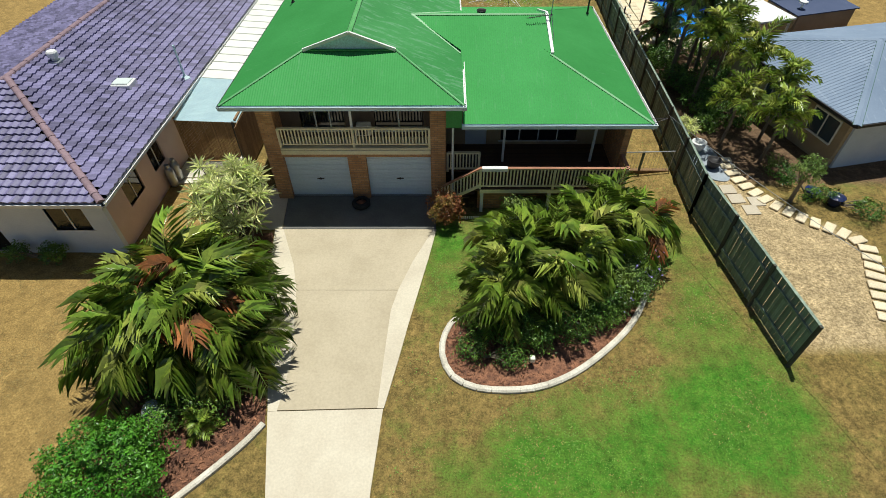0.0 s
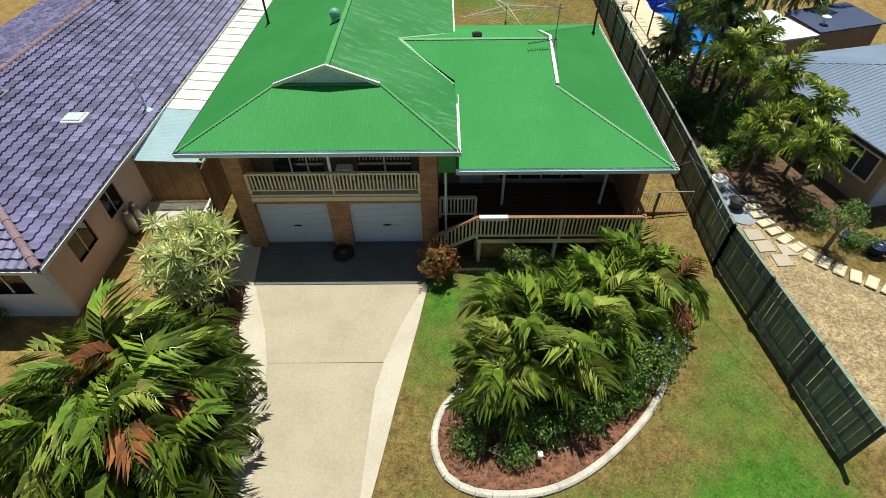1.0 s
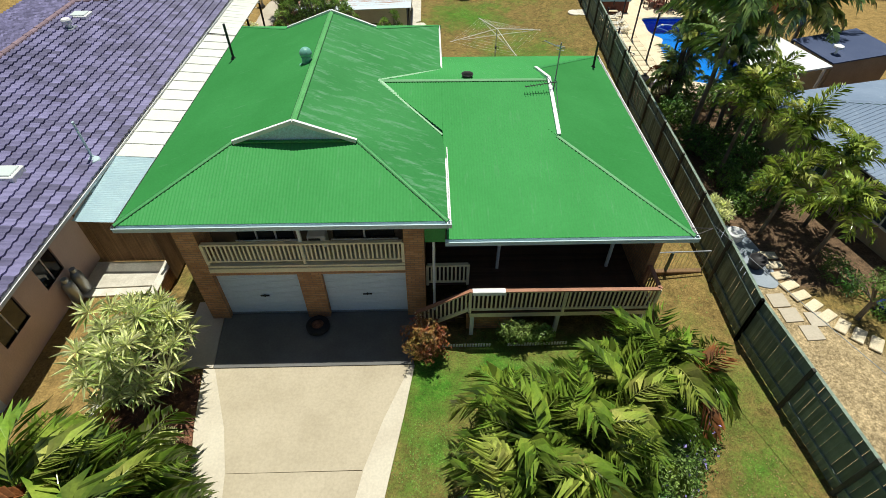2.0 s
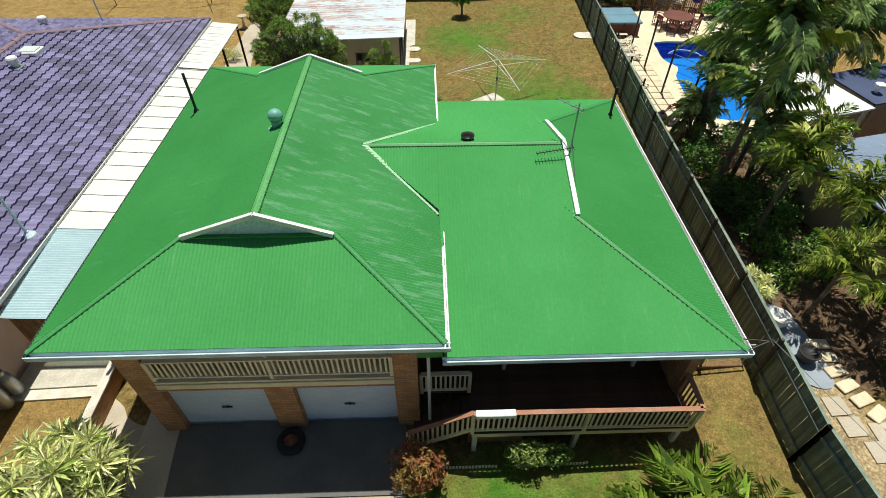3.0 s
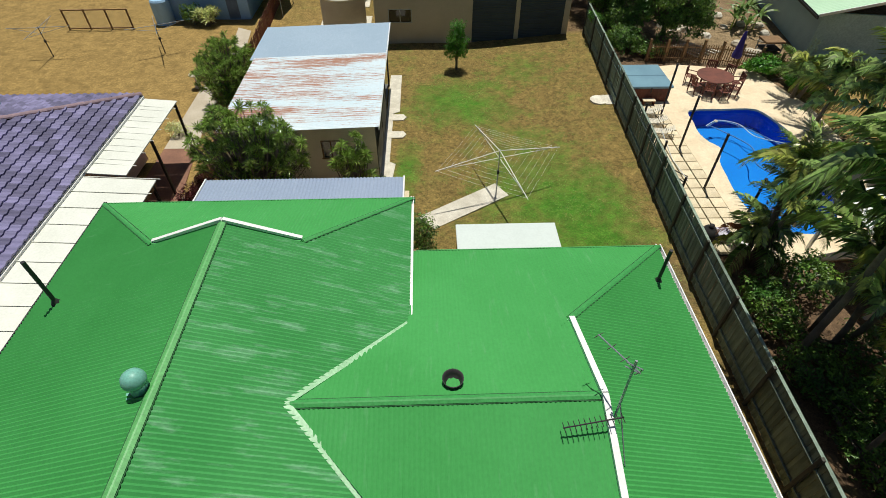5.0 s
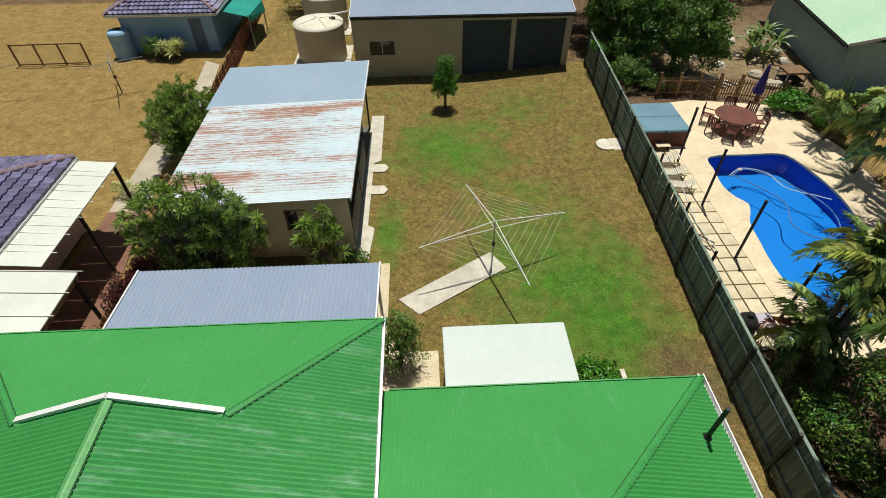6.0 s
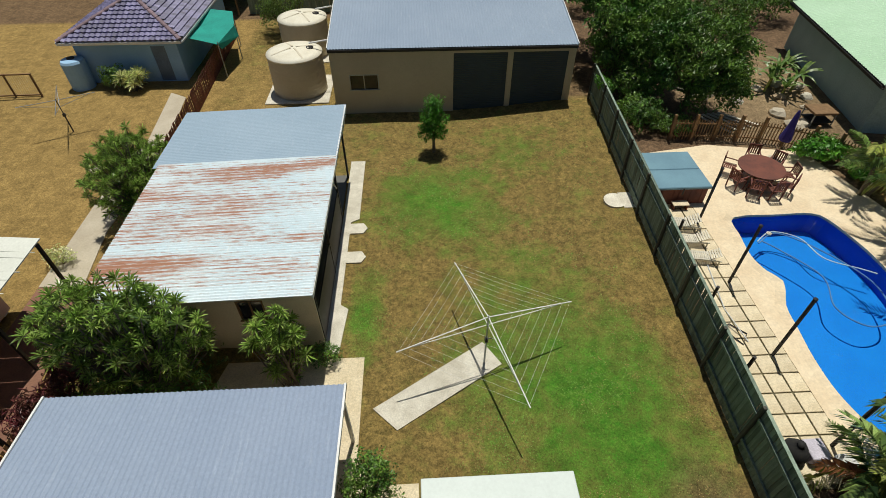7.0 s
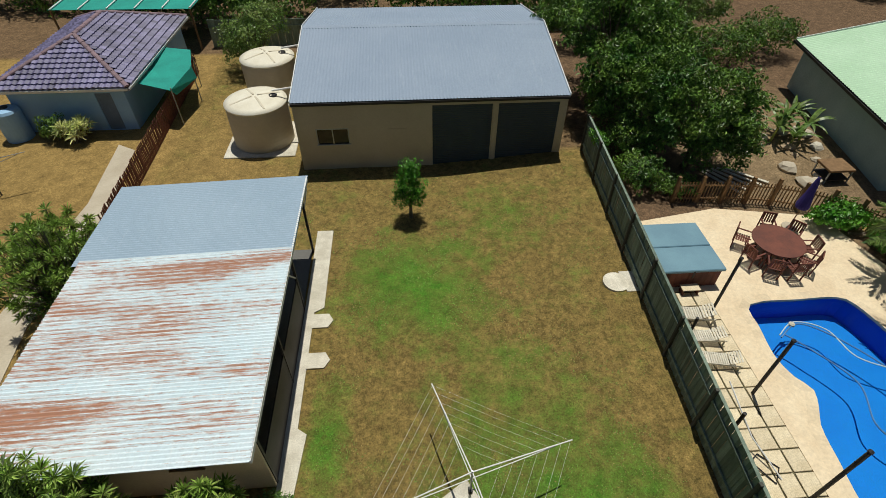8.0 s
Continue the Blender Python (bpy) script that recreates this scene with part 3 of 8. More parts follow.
paved("patio_slab", [(-6.6, 29.0), (2.6, 29.0), (2.6, 32.4), (1.4, 32.4), (0.95, 33.2), (0.95, 36.4), (-3.3, 36.4), (-3.7, 34.9), (-6.6, 34.4)], PAVER, "sand-coloured concrete patio behind the house", "patio", 0.04)
paved("clothes_line_slab", [(4.75, 36.78), (5.26, 35.9), (2.02, 33.9), (1.3, 34.6)], KERB, "pale concrete slab under the clothes hoist", "path", 0.04)
paved("carport_path", [(-0.35, 36.6), (0.12, 36.6), (0.28, 38.4), (0.0, 38.6), (0.02, 43.0), (0.35, 43.2), (0.35, 47.4), (-0.3, 47.4)], KERB, "pale concrete strip along the carport", "path", 0.05)
for cx, cy in ((0.32, 40.95), (0.3, 42.6)):
    paved("carport_step", [(cx - 0.35, cy - 0.3), (cx + 0.25, cy - 0.3), (cx + 0.42, cy), (cx + 0.25, cy + 0.3), (cx - 0.35, cy + 0.3)], KERB, "pale concrete stub beside the carport path", "path", 0.055)
paved("neighbour_path", [(-10.93, 40.0), (-9.35, 40.0), (-9.75, 43.0), (-9.6, 47.0), (-9.6, 49.8), (-10.1, 54.3), (-11.1, 54.9), (-10.6, 50.0), (-11.0, 45.5)], CONCRETE, "concrete path across the neighbour's dry lawn", "path", 0.04)
paved("neighbour_yard_slab", [(-11.0, 33.8), (-8.6, 33.8), (-9.35, 39.99), (-10.93, 39.99)], RED_PAVING, "red-brown paved slab beside the neighbour's house", "path", 0.03)
disc = Build().slab([(10.95 + 0.47 * math.cos(a), 43.25 + 0.47 * math.sin(a)) for a in (2 * math.pi * k / 20 for k in range(20))], -0.1, 0.34)
disc.slab([(11.2, 42.75), (11.7, 42.75), (11.75, 43.75), (11.2, 43.75)], -0.1, 0.335)
setting("round_slab", disc, KERB, "round pale concrete slab at the foot of the fence", "slab")


# ---- green-roofed house ----
def corrugated(poly, along, amp=0.007, pitch=0.088, steps=4, drop=0.0):
    """Sheet over a sloped polygon whose waves run down the fall. along: 0 for an eave along x, 1 for one along y."""
    b = Build()
    u = [p[along] for p in poly]
    o = 1 - along
    lo, hi = min(u) + 1e-4, max(u) - 1e-4
    n = max(1, round((hi - lo) / pitch)) * steps
    rows = []
    edges = list(zip(poly, poly[1:] + poly[:1]))
    for i in range(n + 1):
        c = lo + (hi - lo) * i / n
        cut = []
        for p, q in edges:
            if (p[along] - c) * (q[along] - c) <= 0 and abs(p[along] - q[along]) > 1e-6:
                k = (c - p[along]) / (q[along] - p[along])
                cut.append((p[o] + k * (q[o] - p[o]), p[2] + k * (q[2] - p[2])))
        if len(cut) < 2:
            rows.append(None)
            continue
        cut.sort()
        w = amp * math.cos(2 * math.pi * i / steps) - drop
        ends = []
        for s, z in (cut[0], cut[-1]):
            ends.append((c, s, z + w) if along == 0 else (s, c, z + w))
        rows.append(ends)
    last = None
    for ends in rows:
        if ends is None:
            last = None
            continue
        k = len(b.v)
        b.v += ends
        if last is not None:
            b.f.append((last, last + 1, k + 1, k))
        last = k
    return b


def slope(name, poly, along, material, parent, thick=0.02, amp=None, pitch=0.088):
    amp = amp or (0.0075 if along == 0 else 0.0175)
    b = corrugated(poly, along, amp, pitch)
    me = bpy.data.meshes.new(name)
    me.from_pydata(b.v, [], [f if (Vector(b.v[f[1]]) - Vector(b.v[f[0]])).cross(Vector(b.v[f[3]]) - Vector(b.v[f[0]])).z > 0 else f[::-1] for f in b.f])
    me.materials.append(material)
    ob = new(name, me)
    s = ob.modifiers.new("thickness", "SOLIDIFY")
    s.thickness, s.offset = thick, -1
    return hang(ob, parent)


def cap(p, q, w, parent, material, name="ridge_cap", lift=0.03):
    """A folded ridge cap along a line: two low wings and a rounded top."""
    p, q = Vector(p), Vector(q)
    d = (q - p).normalized()
    side = d.cross(Vector((0, 0, 1))).normalized()
    prof = ((-w, -w * 0.22), (-w, -w * 0.22 + 0.016), (-0.025, lift), (0, lift + 0.008), (0.025, lift), (w, -w * 0.22 + 0.016), (w, -w * 0.22), (0, lift - 0.015))
    v = [e + side * a + Vector((0, 0, h)) for e in (p, q) for a, h in prof]
    n = len(prof)
    b = Build().add(v, [(i, (i + 1) % n, n + (i + 1) % n, n + i) for i in range(n)] + [tuple(range(n))[::-1], tuple(range(n, 2 * n))])
    ob = part(name, b, material, parent)
    # Thin dark bars stand in for the shadow line under each wing.
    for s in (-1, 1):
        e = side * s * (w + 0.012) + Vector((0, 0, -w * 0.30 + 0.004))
        part("cap_shadow_line", Build().bar(p + e, q + e, 0.014, 0.02), CAP_SHADOW, ob)
    return ob


def gutter(p, q, parent, out, material=GUTTER_PAINT, h=0.13, w=0.11):
    """An open gutter with fascia behind, from p to q; out points away from the wall."""
    p, q, o = Vector(p) - Vector((0, 0, 0.014)), Vector(q) - Vector((0, 0, 0.014)), Vector(out)
    prof = ((-0.03, 0.02), (-0.03, -h - 0.05), (0.0, -h - 0.05), (0.0, -h), (w, -h), (w, 0.0), (w + 0.015, 0.0), (w + 0.015, 0.015), (w - 0.015, 0.015), (w - 0.015, -h + 0.02), (0.0, -h + 0.02), (0.0, 0.02))
    v = [e + o * a + Vector((0, 0, z)) for e in (p, q) for a, z in prof]
    n = len(prof)
    b = Build().add(v, [(i, (i + 1) % n, n + (i + 1) % n, n + i) for i in range(n)] + [tuple(range(n))[::-1], tuple(range(n, 2 * n))])
    return part("gutter", b, material, parent)


UZ, UL, UR, UF, UB = 4.60, -7.24, 1.33, 16.99, 29.96
MID, RZ = -2.81, 6.12
GF, GB, GW = 19.45, 27.3, 1.77
GZ = UZ + (MID - GW - UL) * (RZ - UZ) / (MID - UL)
GE = UR - (GZ - UZ) / (RZ - UZ) * (UR - MID)
LZ, LF, LB, LR, LY, LT = 3.72, 17.22, 28.71, 8.21, 23.28, 5.35
HX, HF, HB = 4.88, 20.83, 25.53
HZ = LZ + (LR - HX) * 0.27
JX = UR - (LT - UZ) / ((RZ - UZ) / (UR - MID)) - 0.07

house = thing("house", (-2.5, 18, 0), "tan brick house with a green corrugated roof and two garage doors", "house")


def window(parent, x0, x1, z0, z1, y, panes=2, frame_mat=WHITE_PAINT, name="window", out=-1):
    """A sliding window in a wall that runs along x, with frame, sill and panes."""
    root = part(name, Build().box((x0 - 0.05, y - 0.03, z1), (x1 + 0.05, y + 0.05, z1 + 0.05)).box((x0 - 0.05, y - 0.03, z0), (x0, y + 0.05, z1)).box((x1, y - 0.03, z0), (x1 + 0.05, y + 0.05, z1)), frame_mat, parent)
    part("sill", Build().box((x0 - 0.09, y - 0.07, z0 - 0.05), (x1 + 0.09, y + 0.05, z0), 0.01), frame_mat, root)
    w = (x1 - x0) / panes
    for i in range(panes):
        if i:
            part("mullion", Build().box((x0 + i * w - 0.025, y - 0.02, z0), (x0 + i * w + 0.025, y + 0.045, z1)), frame_mat, root)
        part("pane", Build().box((x0 + i * w + 0.026, y + 0.01, z0 + 0.001), (x0 + (i + 1) * w - 0.026, y + 0.02, z1 - 0.001)), DARK_GLASS, root)
    return root


def wall_with_holes(lo, hi, holes, axis=0):
    """A wall block from lo to hi, open right through at holes (u0, u1, z0, z1) along its run."""
    us = sorted({lo[axis], hi[axis], *[h[0] for h in holes], *[h[1] for h in holes]})
    zs = sorted({lo[2], hi[2], *[h[2] for h in holes], *[h[3] for h in holes]})
    b = Build()
    for u0, u1 in zip(us, us[1:]):
        for z0, z1 in zip(zs, zs[1:]):
            open_here = any(h[0] <= (u0 + u1) / 2 <= h[1] and h[2] <= (z0 + z1) / 2 <= h[3] for h in holes)
            if not open_here:
                a, c = list(lo), list(hi)
                a[axis], c[axis], a[2], c[2] = u0, u1, z0, z1
                b.box(a, c)
    return b.weld()


def build_house():
    # walls
    part("front_wall", wall_with_holes((-6.25, 17.5, 0), (0.68, 17.78, 2.42), [(-5.67, -3.15, 0, 2.1), (-2.44, 0.09, 0, 2.1)]), BRICK, house)
    part("front_pier", Build().box((-6.25, 17.5, 2.42), (-5.66, 19.3, 4.55)), BRICK, house)
    part("front_pier", Build().box((0.1, 17.5, 2.42), (0.68, 18.1, 4.55)), BRICK, house)
    part("side_wall", Build().box((0.42, 18.1, 0), (0.68, 20.2, 4.55)), BRICK, house)
    part("side_wall", Build().box((-6.25, 17.78, 0), (-6.0, 19.3, 2.42)).box((-6.25, 19.3, 0), (-6.0, 29.2, 4.55)), BRICK, house)
    part("balcony_wall", wall_with_holes((-5.66, 18.3, 2.5), (0.42, 18.5, 4.55), [(-4.9, -3.2, 2.8, 3.85), (-2.05, -0.2, 2.8, 3.85)]), SHADED_WALL, house)
    part("rear_wall", Build().box((-6.25, 29.2, -0.3), (0.68, 29.45, 4.55)), BRICK, house)
    part("inner_wall", Build().box((0.42, 20.2, 0), (0.68, 29.2, 4.55)), BRICK, house)
    part("garage_inner_wall", Build().box((-6.0, 23.0, 0), (0.42, 23.1, 2.4)), RENDER_TAN, house)
    part("balcony_floor", Build().box((-5.66, 17.5, 2.42), (0.1, 19.3, 2.5)), CREAM, house)
    part("upper_floor", Build().box((-6.0, 17.78, 2.3), (0.42, 29.2, 2.415)), CREAM, house)
    window(house, -4.9, -3.2, 2.8, 3.85, 18.34, 3)
    window(house, -2.05, -0.2, 2.8, 3.85, 18.34, 2)
    ac = part("air_conditioner", Build().box((-2.75, 17.95, 2.75), (-2.2, 18.3, 3.2), 0.03), WHITE_PAINT, house, "white wall air conditioner")
    part("grille", Build().box((-2.7, 17.94, 2.8), (-2.35, 17.955, 3.14)), DARK, ac)
    part("balcony_post", Build().box((-2.86, 17.55, 2.5), (-2.77, 17.64, 4.55), 0.008), WHITE_PAINT, house)
    # garage doors
    for x0, x1 in ((-5.67, -3.15), (-2.44, 0.09)):
        b = Build()
        k = 26
        b.v = [(x, 17.71 - 0.015 * (i % 2), 0.06 + 1.05 * i / k) for i in range(2 * k + 1) for x in (x0, x1)]
        b.f = [(2 * i, 2 * i + 1, 2 * i + 3, 2 * i + 2) for i in range(2 * k)]
        door = part("garage_door", b, DOOR_PAINT, house, "white ribbed roller garage door, closed")
        mx = (x0 + x1) / 2
        part("handle", Build().box((mx - 0.14, 17.66, 0.92), (mx + 0.14, 17.69, 0.97), 0.008).box((mx - 0.02, 17.66, 0.9), (mx + 0.02, 17.7, 0.99)), DARK, door)
        part("bottom_rail", Build().box((x0, 17.68, 0.05), (x1, 17.71, 0.12)), GREY_METAL, door)
    part("lintel", Build().box((-5.66, 17.46, 2.24), (0.1, 17.5, 2.42), 0.01), CREAM, house)
    # lower wing walls
    part("deck_wall", wall_with_holes((0.68, 19.75, 0), (7.4, 20.0, 3.7), [(3.0, 6.2, 1.4, 2.6), (1.5, 2.4, 0.85, 2.9)]), RENDER_TAN, house)
    part("east_wall", Build().box((7.4, 17.6, 0), (7.65, 28.1, 3.7)), BRICK, house)
    part("rear_wall", Build().box((0.68, 27.9, -0.3), (7.4, 28.1, 3.7)), BRICK, house)
    window(house, 3.0, 6.2, 1.4, 2.6, 19.8, 4)
    part("door_panel", Build().box((1.5, 19.82, 0.85), (2.4, 19.88, 2.9)), RENDER_WHITE, house, "pale screen door")
    # soffits
    part("soffit", Build().box((UL + 0.05, UF + 0.05, UZ - 0.06), (UR - 0.05, UB - 0.05, UZ - 0.04)), WHITE_PAINT, house)
    part("soffit", Build().box((UR + 0.02, LF + 0.05, LZ - 0.06), (LR - 0.05, LB - 0.05, LZ - 0.04)), RENDER_TAN, house)
    # upper roof
    roof = part("roof", Build().box((MID - 0.02, GF + 0.3, RZ - 0.25), (MID + 0.02, GB - 0.3, RZ - 0.05)), GREEN_CAP, house, "green corrugated hip roof with gablets")
    L1, L2 = (UL, UF, UZ), (UL, UB, UZ)
    R1, R2 = (UR, UF, UZ), (UR, UB, UZ)
    g1, g2, g3, g4 = (MID - GW, GF, GZ), (GE, GF, GZ), (MID - GW, GB, GZ), (GE, GB, GZ)
    r1, r2 = (MID, GF - 0.06, RZ), (MID, GB + 0.06, RZ)
    lap = 0.06
    for xe, xg, mat in ((UL, MID - GW, GREEN_ROOF_SIDE), (UR, GE, GREEN_ROOF_WORN_GLINT)):
        kf, kb = (GF - lap - UF) / (GF - UF), (UB - GB - lap) / (UB - GB)
        hip_f = (xe + (xg - xe) * kf, GF - lap, UZ + (GZ - UZ) * kf)
        hip_b = (xe + (xg - xe) * kb, GB + lap, UZ + (GZ - UZ) * kb)
        slope("roof_slope", [(xe, UF, UZ), hip_f, (xe, GF - lap, UZ)], 1, mat, roof)
        slope("roof_slope", [(xe, GF - lap, UZ), r1, r2, (xe, GB + lap, UZ)], 1, mat, roof)
        slope("roof_slope", [(xe, GB + lap, UZ), hip_b, (xe, UB, UZ)], 1, mat, roof)
    k = 0.25
    dz = k * (GZ - UZ) / (GF - UF)
    slope("roof_slope", [L1, R1, g2, (GE - 0.3, GF + k, GZ + dz), (MID - GW + 0.3, GF + k, GZ + dz), g1], 0, GREEN_ROOF, roof)
    slope("roof_slope", [L2, R2, g4, (GE - 0.3, GB - k, GZ + dz), (MID - GW + 0.3, GB - k, GZ + dz), g3], 0, GREEN_ROOF, roof)
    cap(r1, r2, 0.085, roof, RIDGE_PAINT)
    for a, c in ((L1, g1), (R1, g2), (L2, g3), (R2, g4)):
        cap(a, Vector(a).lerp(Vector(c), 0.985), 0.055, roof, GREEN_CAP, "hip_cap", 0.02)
    for y, s, ga, gb, apex in ((GF, -1, g1, g2, r1), (GB, 1, g3, g4, r2)):
        gab = part("gablet", Build().add([(ga[0] + 0.05, y + 0.02 * s, GZ), (gb[0] - 0.05, y + 0.02 * s, GZ), (MID, y + 0.02 * s, RZ - 0.05), (ga[0] + 0.05, y - 0.04 * s, GZ), (gb[0] - 0.05, y - 0.04 * s, GZ), (MID, y - 0.04 * s, RZ - 0.05)], [(0, 1, 2), (3, 5, 4), (0, 3, 4, 1), (1, 4, 5, 2), (2, 5, 3, 0)]), GABLET, roof, "slate blue boarded gablet")
        for e in (ga, gb):
            part("barge_board", Build().bar((e[0], y + 0.09 * s, GZ + 0.01), (MID, y + 0.09 * s, RZ + 0.03), 0.095, 0.11), WHITE_PAINT, gab, "white barge board")
        part("flashing", Build().box((ga[0], y - 0.02 if s > 0 else y - 0.12, GZ - 0.02), (gb[0], y + 0.12 if s > 0 else y + 0.02, GZ + 0.03)), GREEN_CAP, gab)
    gutter((UL - 0.02, UF, UZ - 0.02), (UR + 0.1, UF, UZ - 0.02), roof, (0, -1, 0))
    gutter((UL - 0.02, UB, UZ - 0.02), (UR + 0.1, UB, UZ - 0.02), roof, (0, 1, 0), GREEN_CAP, 0.09, 0.05)
    gutter((UL, UF - 0.1, UZ - 0.02), (UL, UB + 0.1, UZ - 0.02), roof, (-1, 0, 0), DARK, 0.08, 0.04)
    gutter((UR, UF - 0.1, UZ - 0.02), (UR, 21.06, UZ - 0.02), roof, (1, 0, 0), WHITE_PAINT, 0.12, 0.07)
    gutter((UR, 25.45, UZ - 0.02), (UR, UB + 0.1, UZ - 0.02), roof, (1, 0, 0), WHITE_PAINT, 0.1, 0.05)
    part("step_wall", Build().box((0.70, UF + 0.35, LZ - 0.1), (0.76, 21.3, UZ - 0.05)).box((0.70, 17.4, 3.45), (1.28, 17.46, UZ - 0.15)), GREEN_CAP, roof)
    # lower roof
    low = part("wing_roof", Build().box((JX, LY - 0.02, LT - 0.3), (HX, LY + 0.02, LT - 0.06)), GREEN_CAP, house, "green corrugated roof over the wing and deck")
    vf, vb = (UR, 21.06, UZ), (UR, 25.54, UZ)
    zf = LZ + (LT - LZ) * (21.06 - LF) / (LY - LF)
    J, A = (JX, LY, LT), (HX, LY, LT)
    hf, hb = (HX, HF, LZ + (LT - LZ) * (HF - LF) / (LY - LF)), (HX, HB, LZ + (LT - LZ) * (LB - HB) / (LB - LY))
    slope("roof_slope", [(UR - 0.04, LF, LZ), (LR, LF, LZ), hf, A, J, (UR - 0.04, 21.1, zf)], 0, GREEN_ROOF, low, amp=0.0095)
    slope("roof_slope", [(UR - 0.04, LB, LZ), (LR, LB, LZ), hb, A, J, (UR - 0.04, 25.5, LZ + (LT - LZ) * (LB - 25.5) / (LB - LY))], 0, GREEN_ROOF, low)
    slope("roof_slope", [(LR, LF, LZ), (LR, LB, LZ), hb, (HX - 0.25, HB - 0.25, hb[2] + 0.07), (HX - 0.25, HF + 0.25, hf[2] + 0.07), hf], 1, GREEN_ROOF_SIDE, low)
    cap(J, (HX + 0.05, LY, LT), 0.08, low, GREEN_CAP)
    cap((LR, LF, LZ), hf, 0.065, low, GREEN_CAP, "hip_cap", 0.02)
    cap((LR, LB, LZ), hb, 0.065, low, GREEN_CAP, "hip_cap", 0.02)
    gab = part("gablet", Build().add([(HX - 0.05, hf[1], hf[2]), (HX - 0.05, hb[1], hb[2]), (HX - 0.05, LY, LT - 0.04), (HX, hf[1], hf[2]), (HX, hb[1], hb[2]), (HX, LY, LT - 0.04)], [(0, 1, 2), (3, 5, 4), (0, 3, 4, 1), (1, 4, 5, 2), (2, 5, 3, 0)]), GUTTER_PAINT, low)
    for e in (hf, hb):
        part("barge_board", Build().bar((HX + 0.04, e[1], e[2] + 0.03), (HX + 0.04, LY, LT + 0.05), 0.12, 0.10), WHITE_PAINT, gab, "white barge board")
    for e in (vf, vb):
        part("valley", Build().bar((e[0] - 0.02, e[1], e[2] + 0.035), (J[0] - 0.02, J[1], J[2] + 0.03), 0.13, 0.03), VALLEY, low)
    gutter((UR - 0.06, LF, LZ - 0.02), (LR + 0.1, LF, LZ - 0.02), low, (0, -1, 0))
    gutter((UR + 0.1, LB, LZ - 0.02), (LR + 0.1, LB, LZ - 0.02), low, (0, 1, 0), GREEN_CAP, 0.09, 0.05)
    gutter((LR, LF - 0.1, LZ - 0.02), (LR, LB + 0.1, LZ - 0.02), low, (1, 0, 0), WHITE_PAINT)
    part("downpipe", Build().tube([(0.95, 17.46, 3.5), (0.95, 17.46, 0.1)], 0.045), WHITE_PAINT, house)


def railing(parent, p, q, top, name="railing", step=0.125, mat=CREAM, cap_mat=None, first_post=True):
    """A timber railing from p to q (its floor points): rails, posts at the ends, and flat balusters."""
    p, q = Vector(p), Vector(q)
    up = Vector((0, 0, 1))
    root = part(name, Build().bar(p + up * (top - 0.02), q + up * (top - 0.02), 0.06, 0.05), mat, parent, "cream timber railing")
    part("handrail", Build().bar(p + up * (top + 0.025), q + up * (top + 0.025), 0.12, 0.035), cap_mat or mat, root, "red-brown stained handrail" if cap_mat else "")
    part("bottom_rail", Build().bar(p + up * 0.12, q + up * 0.12, 0.06, 0.05), mat, root)
    for e in (p, q) if first_post else (q,):
        part("post", Build().box(e + Vector((-0.045, -0.045, -0.02)), e + Vector((0.045, 0.045, top)), 0.008), mat, root)
    n = int((q - p).length / step)
    me = Build().box((-0.028, -0.011, 0), (0.028, 0.011, top - 0.15), 0.004).mesh("baluster", mat)
    ang = math.atan2(q.y - p.y, q.x - p.x)
    for i in range(1, n):
        e = p.lerp(q, i / n) + up * 0.13
        piece("baluster", me, Matrix.Translation(e) @ Matrix.Rotation(ang, 4, "Z"), root)
    return root


build_house()
railing(house, (-5.62, 17.54, 2.56), (-2.82, 17.54, 2.56), 0.78)
railing(house, (-2.82, 17.54, 2.56), (0.06, 17.54, 2.56), 0.78, first_post=False)

deck = thing("deck", (4.5, 18.5, 0.3), "raised timber deck with cream railings and steps", "deck")
DZ = 1.24
DY = 16.66
part("frame", Build().box((2.0, DY - 0.05, DZ - 0.22), (7.55, DY, DZ - 0.03)).box((7.5, DY, DZ - 0.22), (7.55, 17.6, DZ - 0.03)), CREAM, deck)
board = Build().box((0.72, -0.062, 0), (7.38, 0.062, 0.03), 0.004).mesh("deck_board", DECK_WOOD)
for i in range(15):
    piece("deck_board", board, pose(0, 17.83 + 0.13 * i, DZ - 0.03), deck)
front_board = Build().box((2.0, -0.062, 0), (7.5, 0.062, 0.03), 0.004).mesh("deck_board", DECK_WOOD)
for i in range(9):
    piece("deck_board", front_board, pose(0, 16.66 + 0.13 * i, DZ - 0.03), deck)
railing(deck, (2.0, DY - 0.02, DZ), (4.8, DY - 0.03, DZ), 0.93, cap_mat=RAIL_CAP)
railing(deck, (4.8, DY - 0.03, DZ), (7.5, DY - 0.05, DZ), 0.93, cap_mat=RAIL_CAP, first_post=False)
railing(deck, (7.5, DY - 0.05, DZ), (7.5, 17.55, DZ), 0.93, mat=RAIL_CAP, cap_mat=RAIL_CAP, first_post=False)
railing(deck, (0.75, 17.78, DZ), (2.0, 17.78, DZ), 0.86)
for x in (3.0, 6.58):
    part("roof_post", Build().box((x - 0.045, 18.4, DZ), (x + 0.045, 18.49, LZ - 0.05), 0.006), WHITE_PAINT, deck)
for x in (2.1, 4.75, 7.4):
    part("stump", Build().box((x - 0.06, 16.7, -0.1), (x + 0.06, 16.82, DZ - 0.03), 0.005), WHITE_PAINT, deck)
part("base_wall", Build().box((1.95, 16.95, -0.2), (3.4, 17.05, DZ - 0.05)), BRICK, deck)
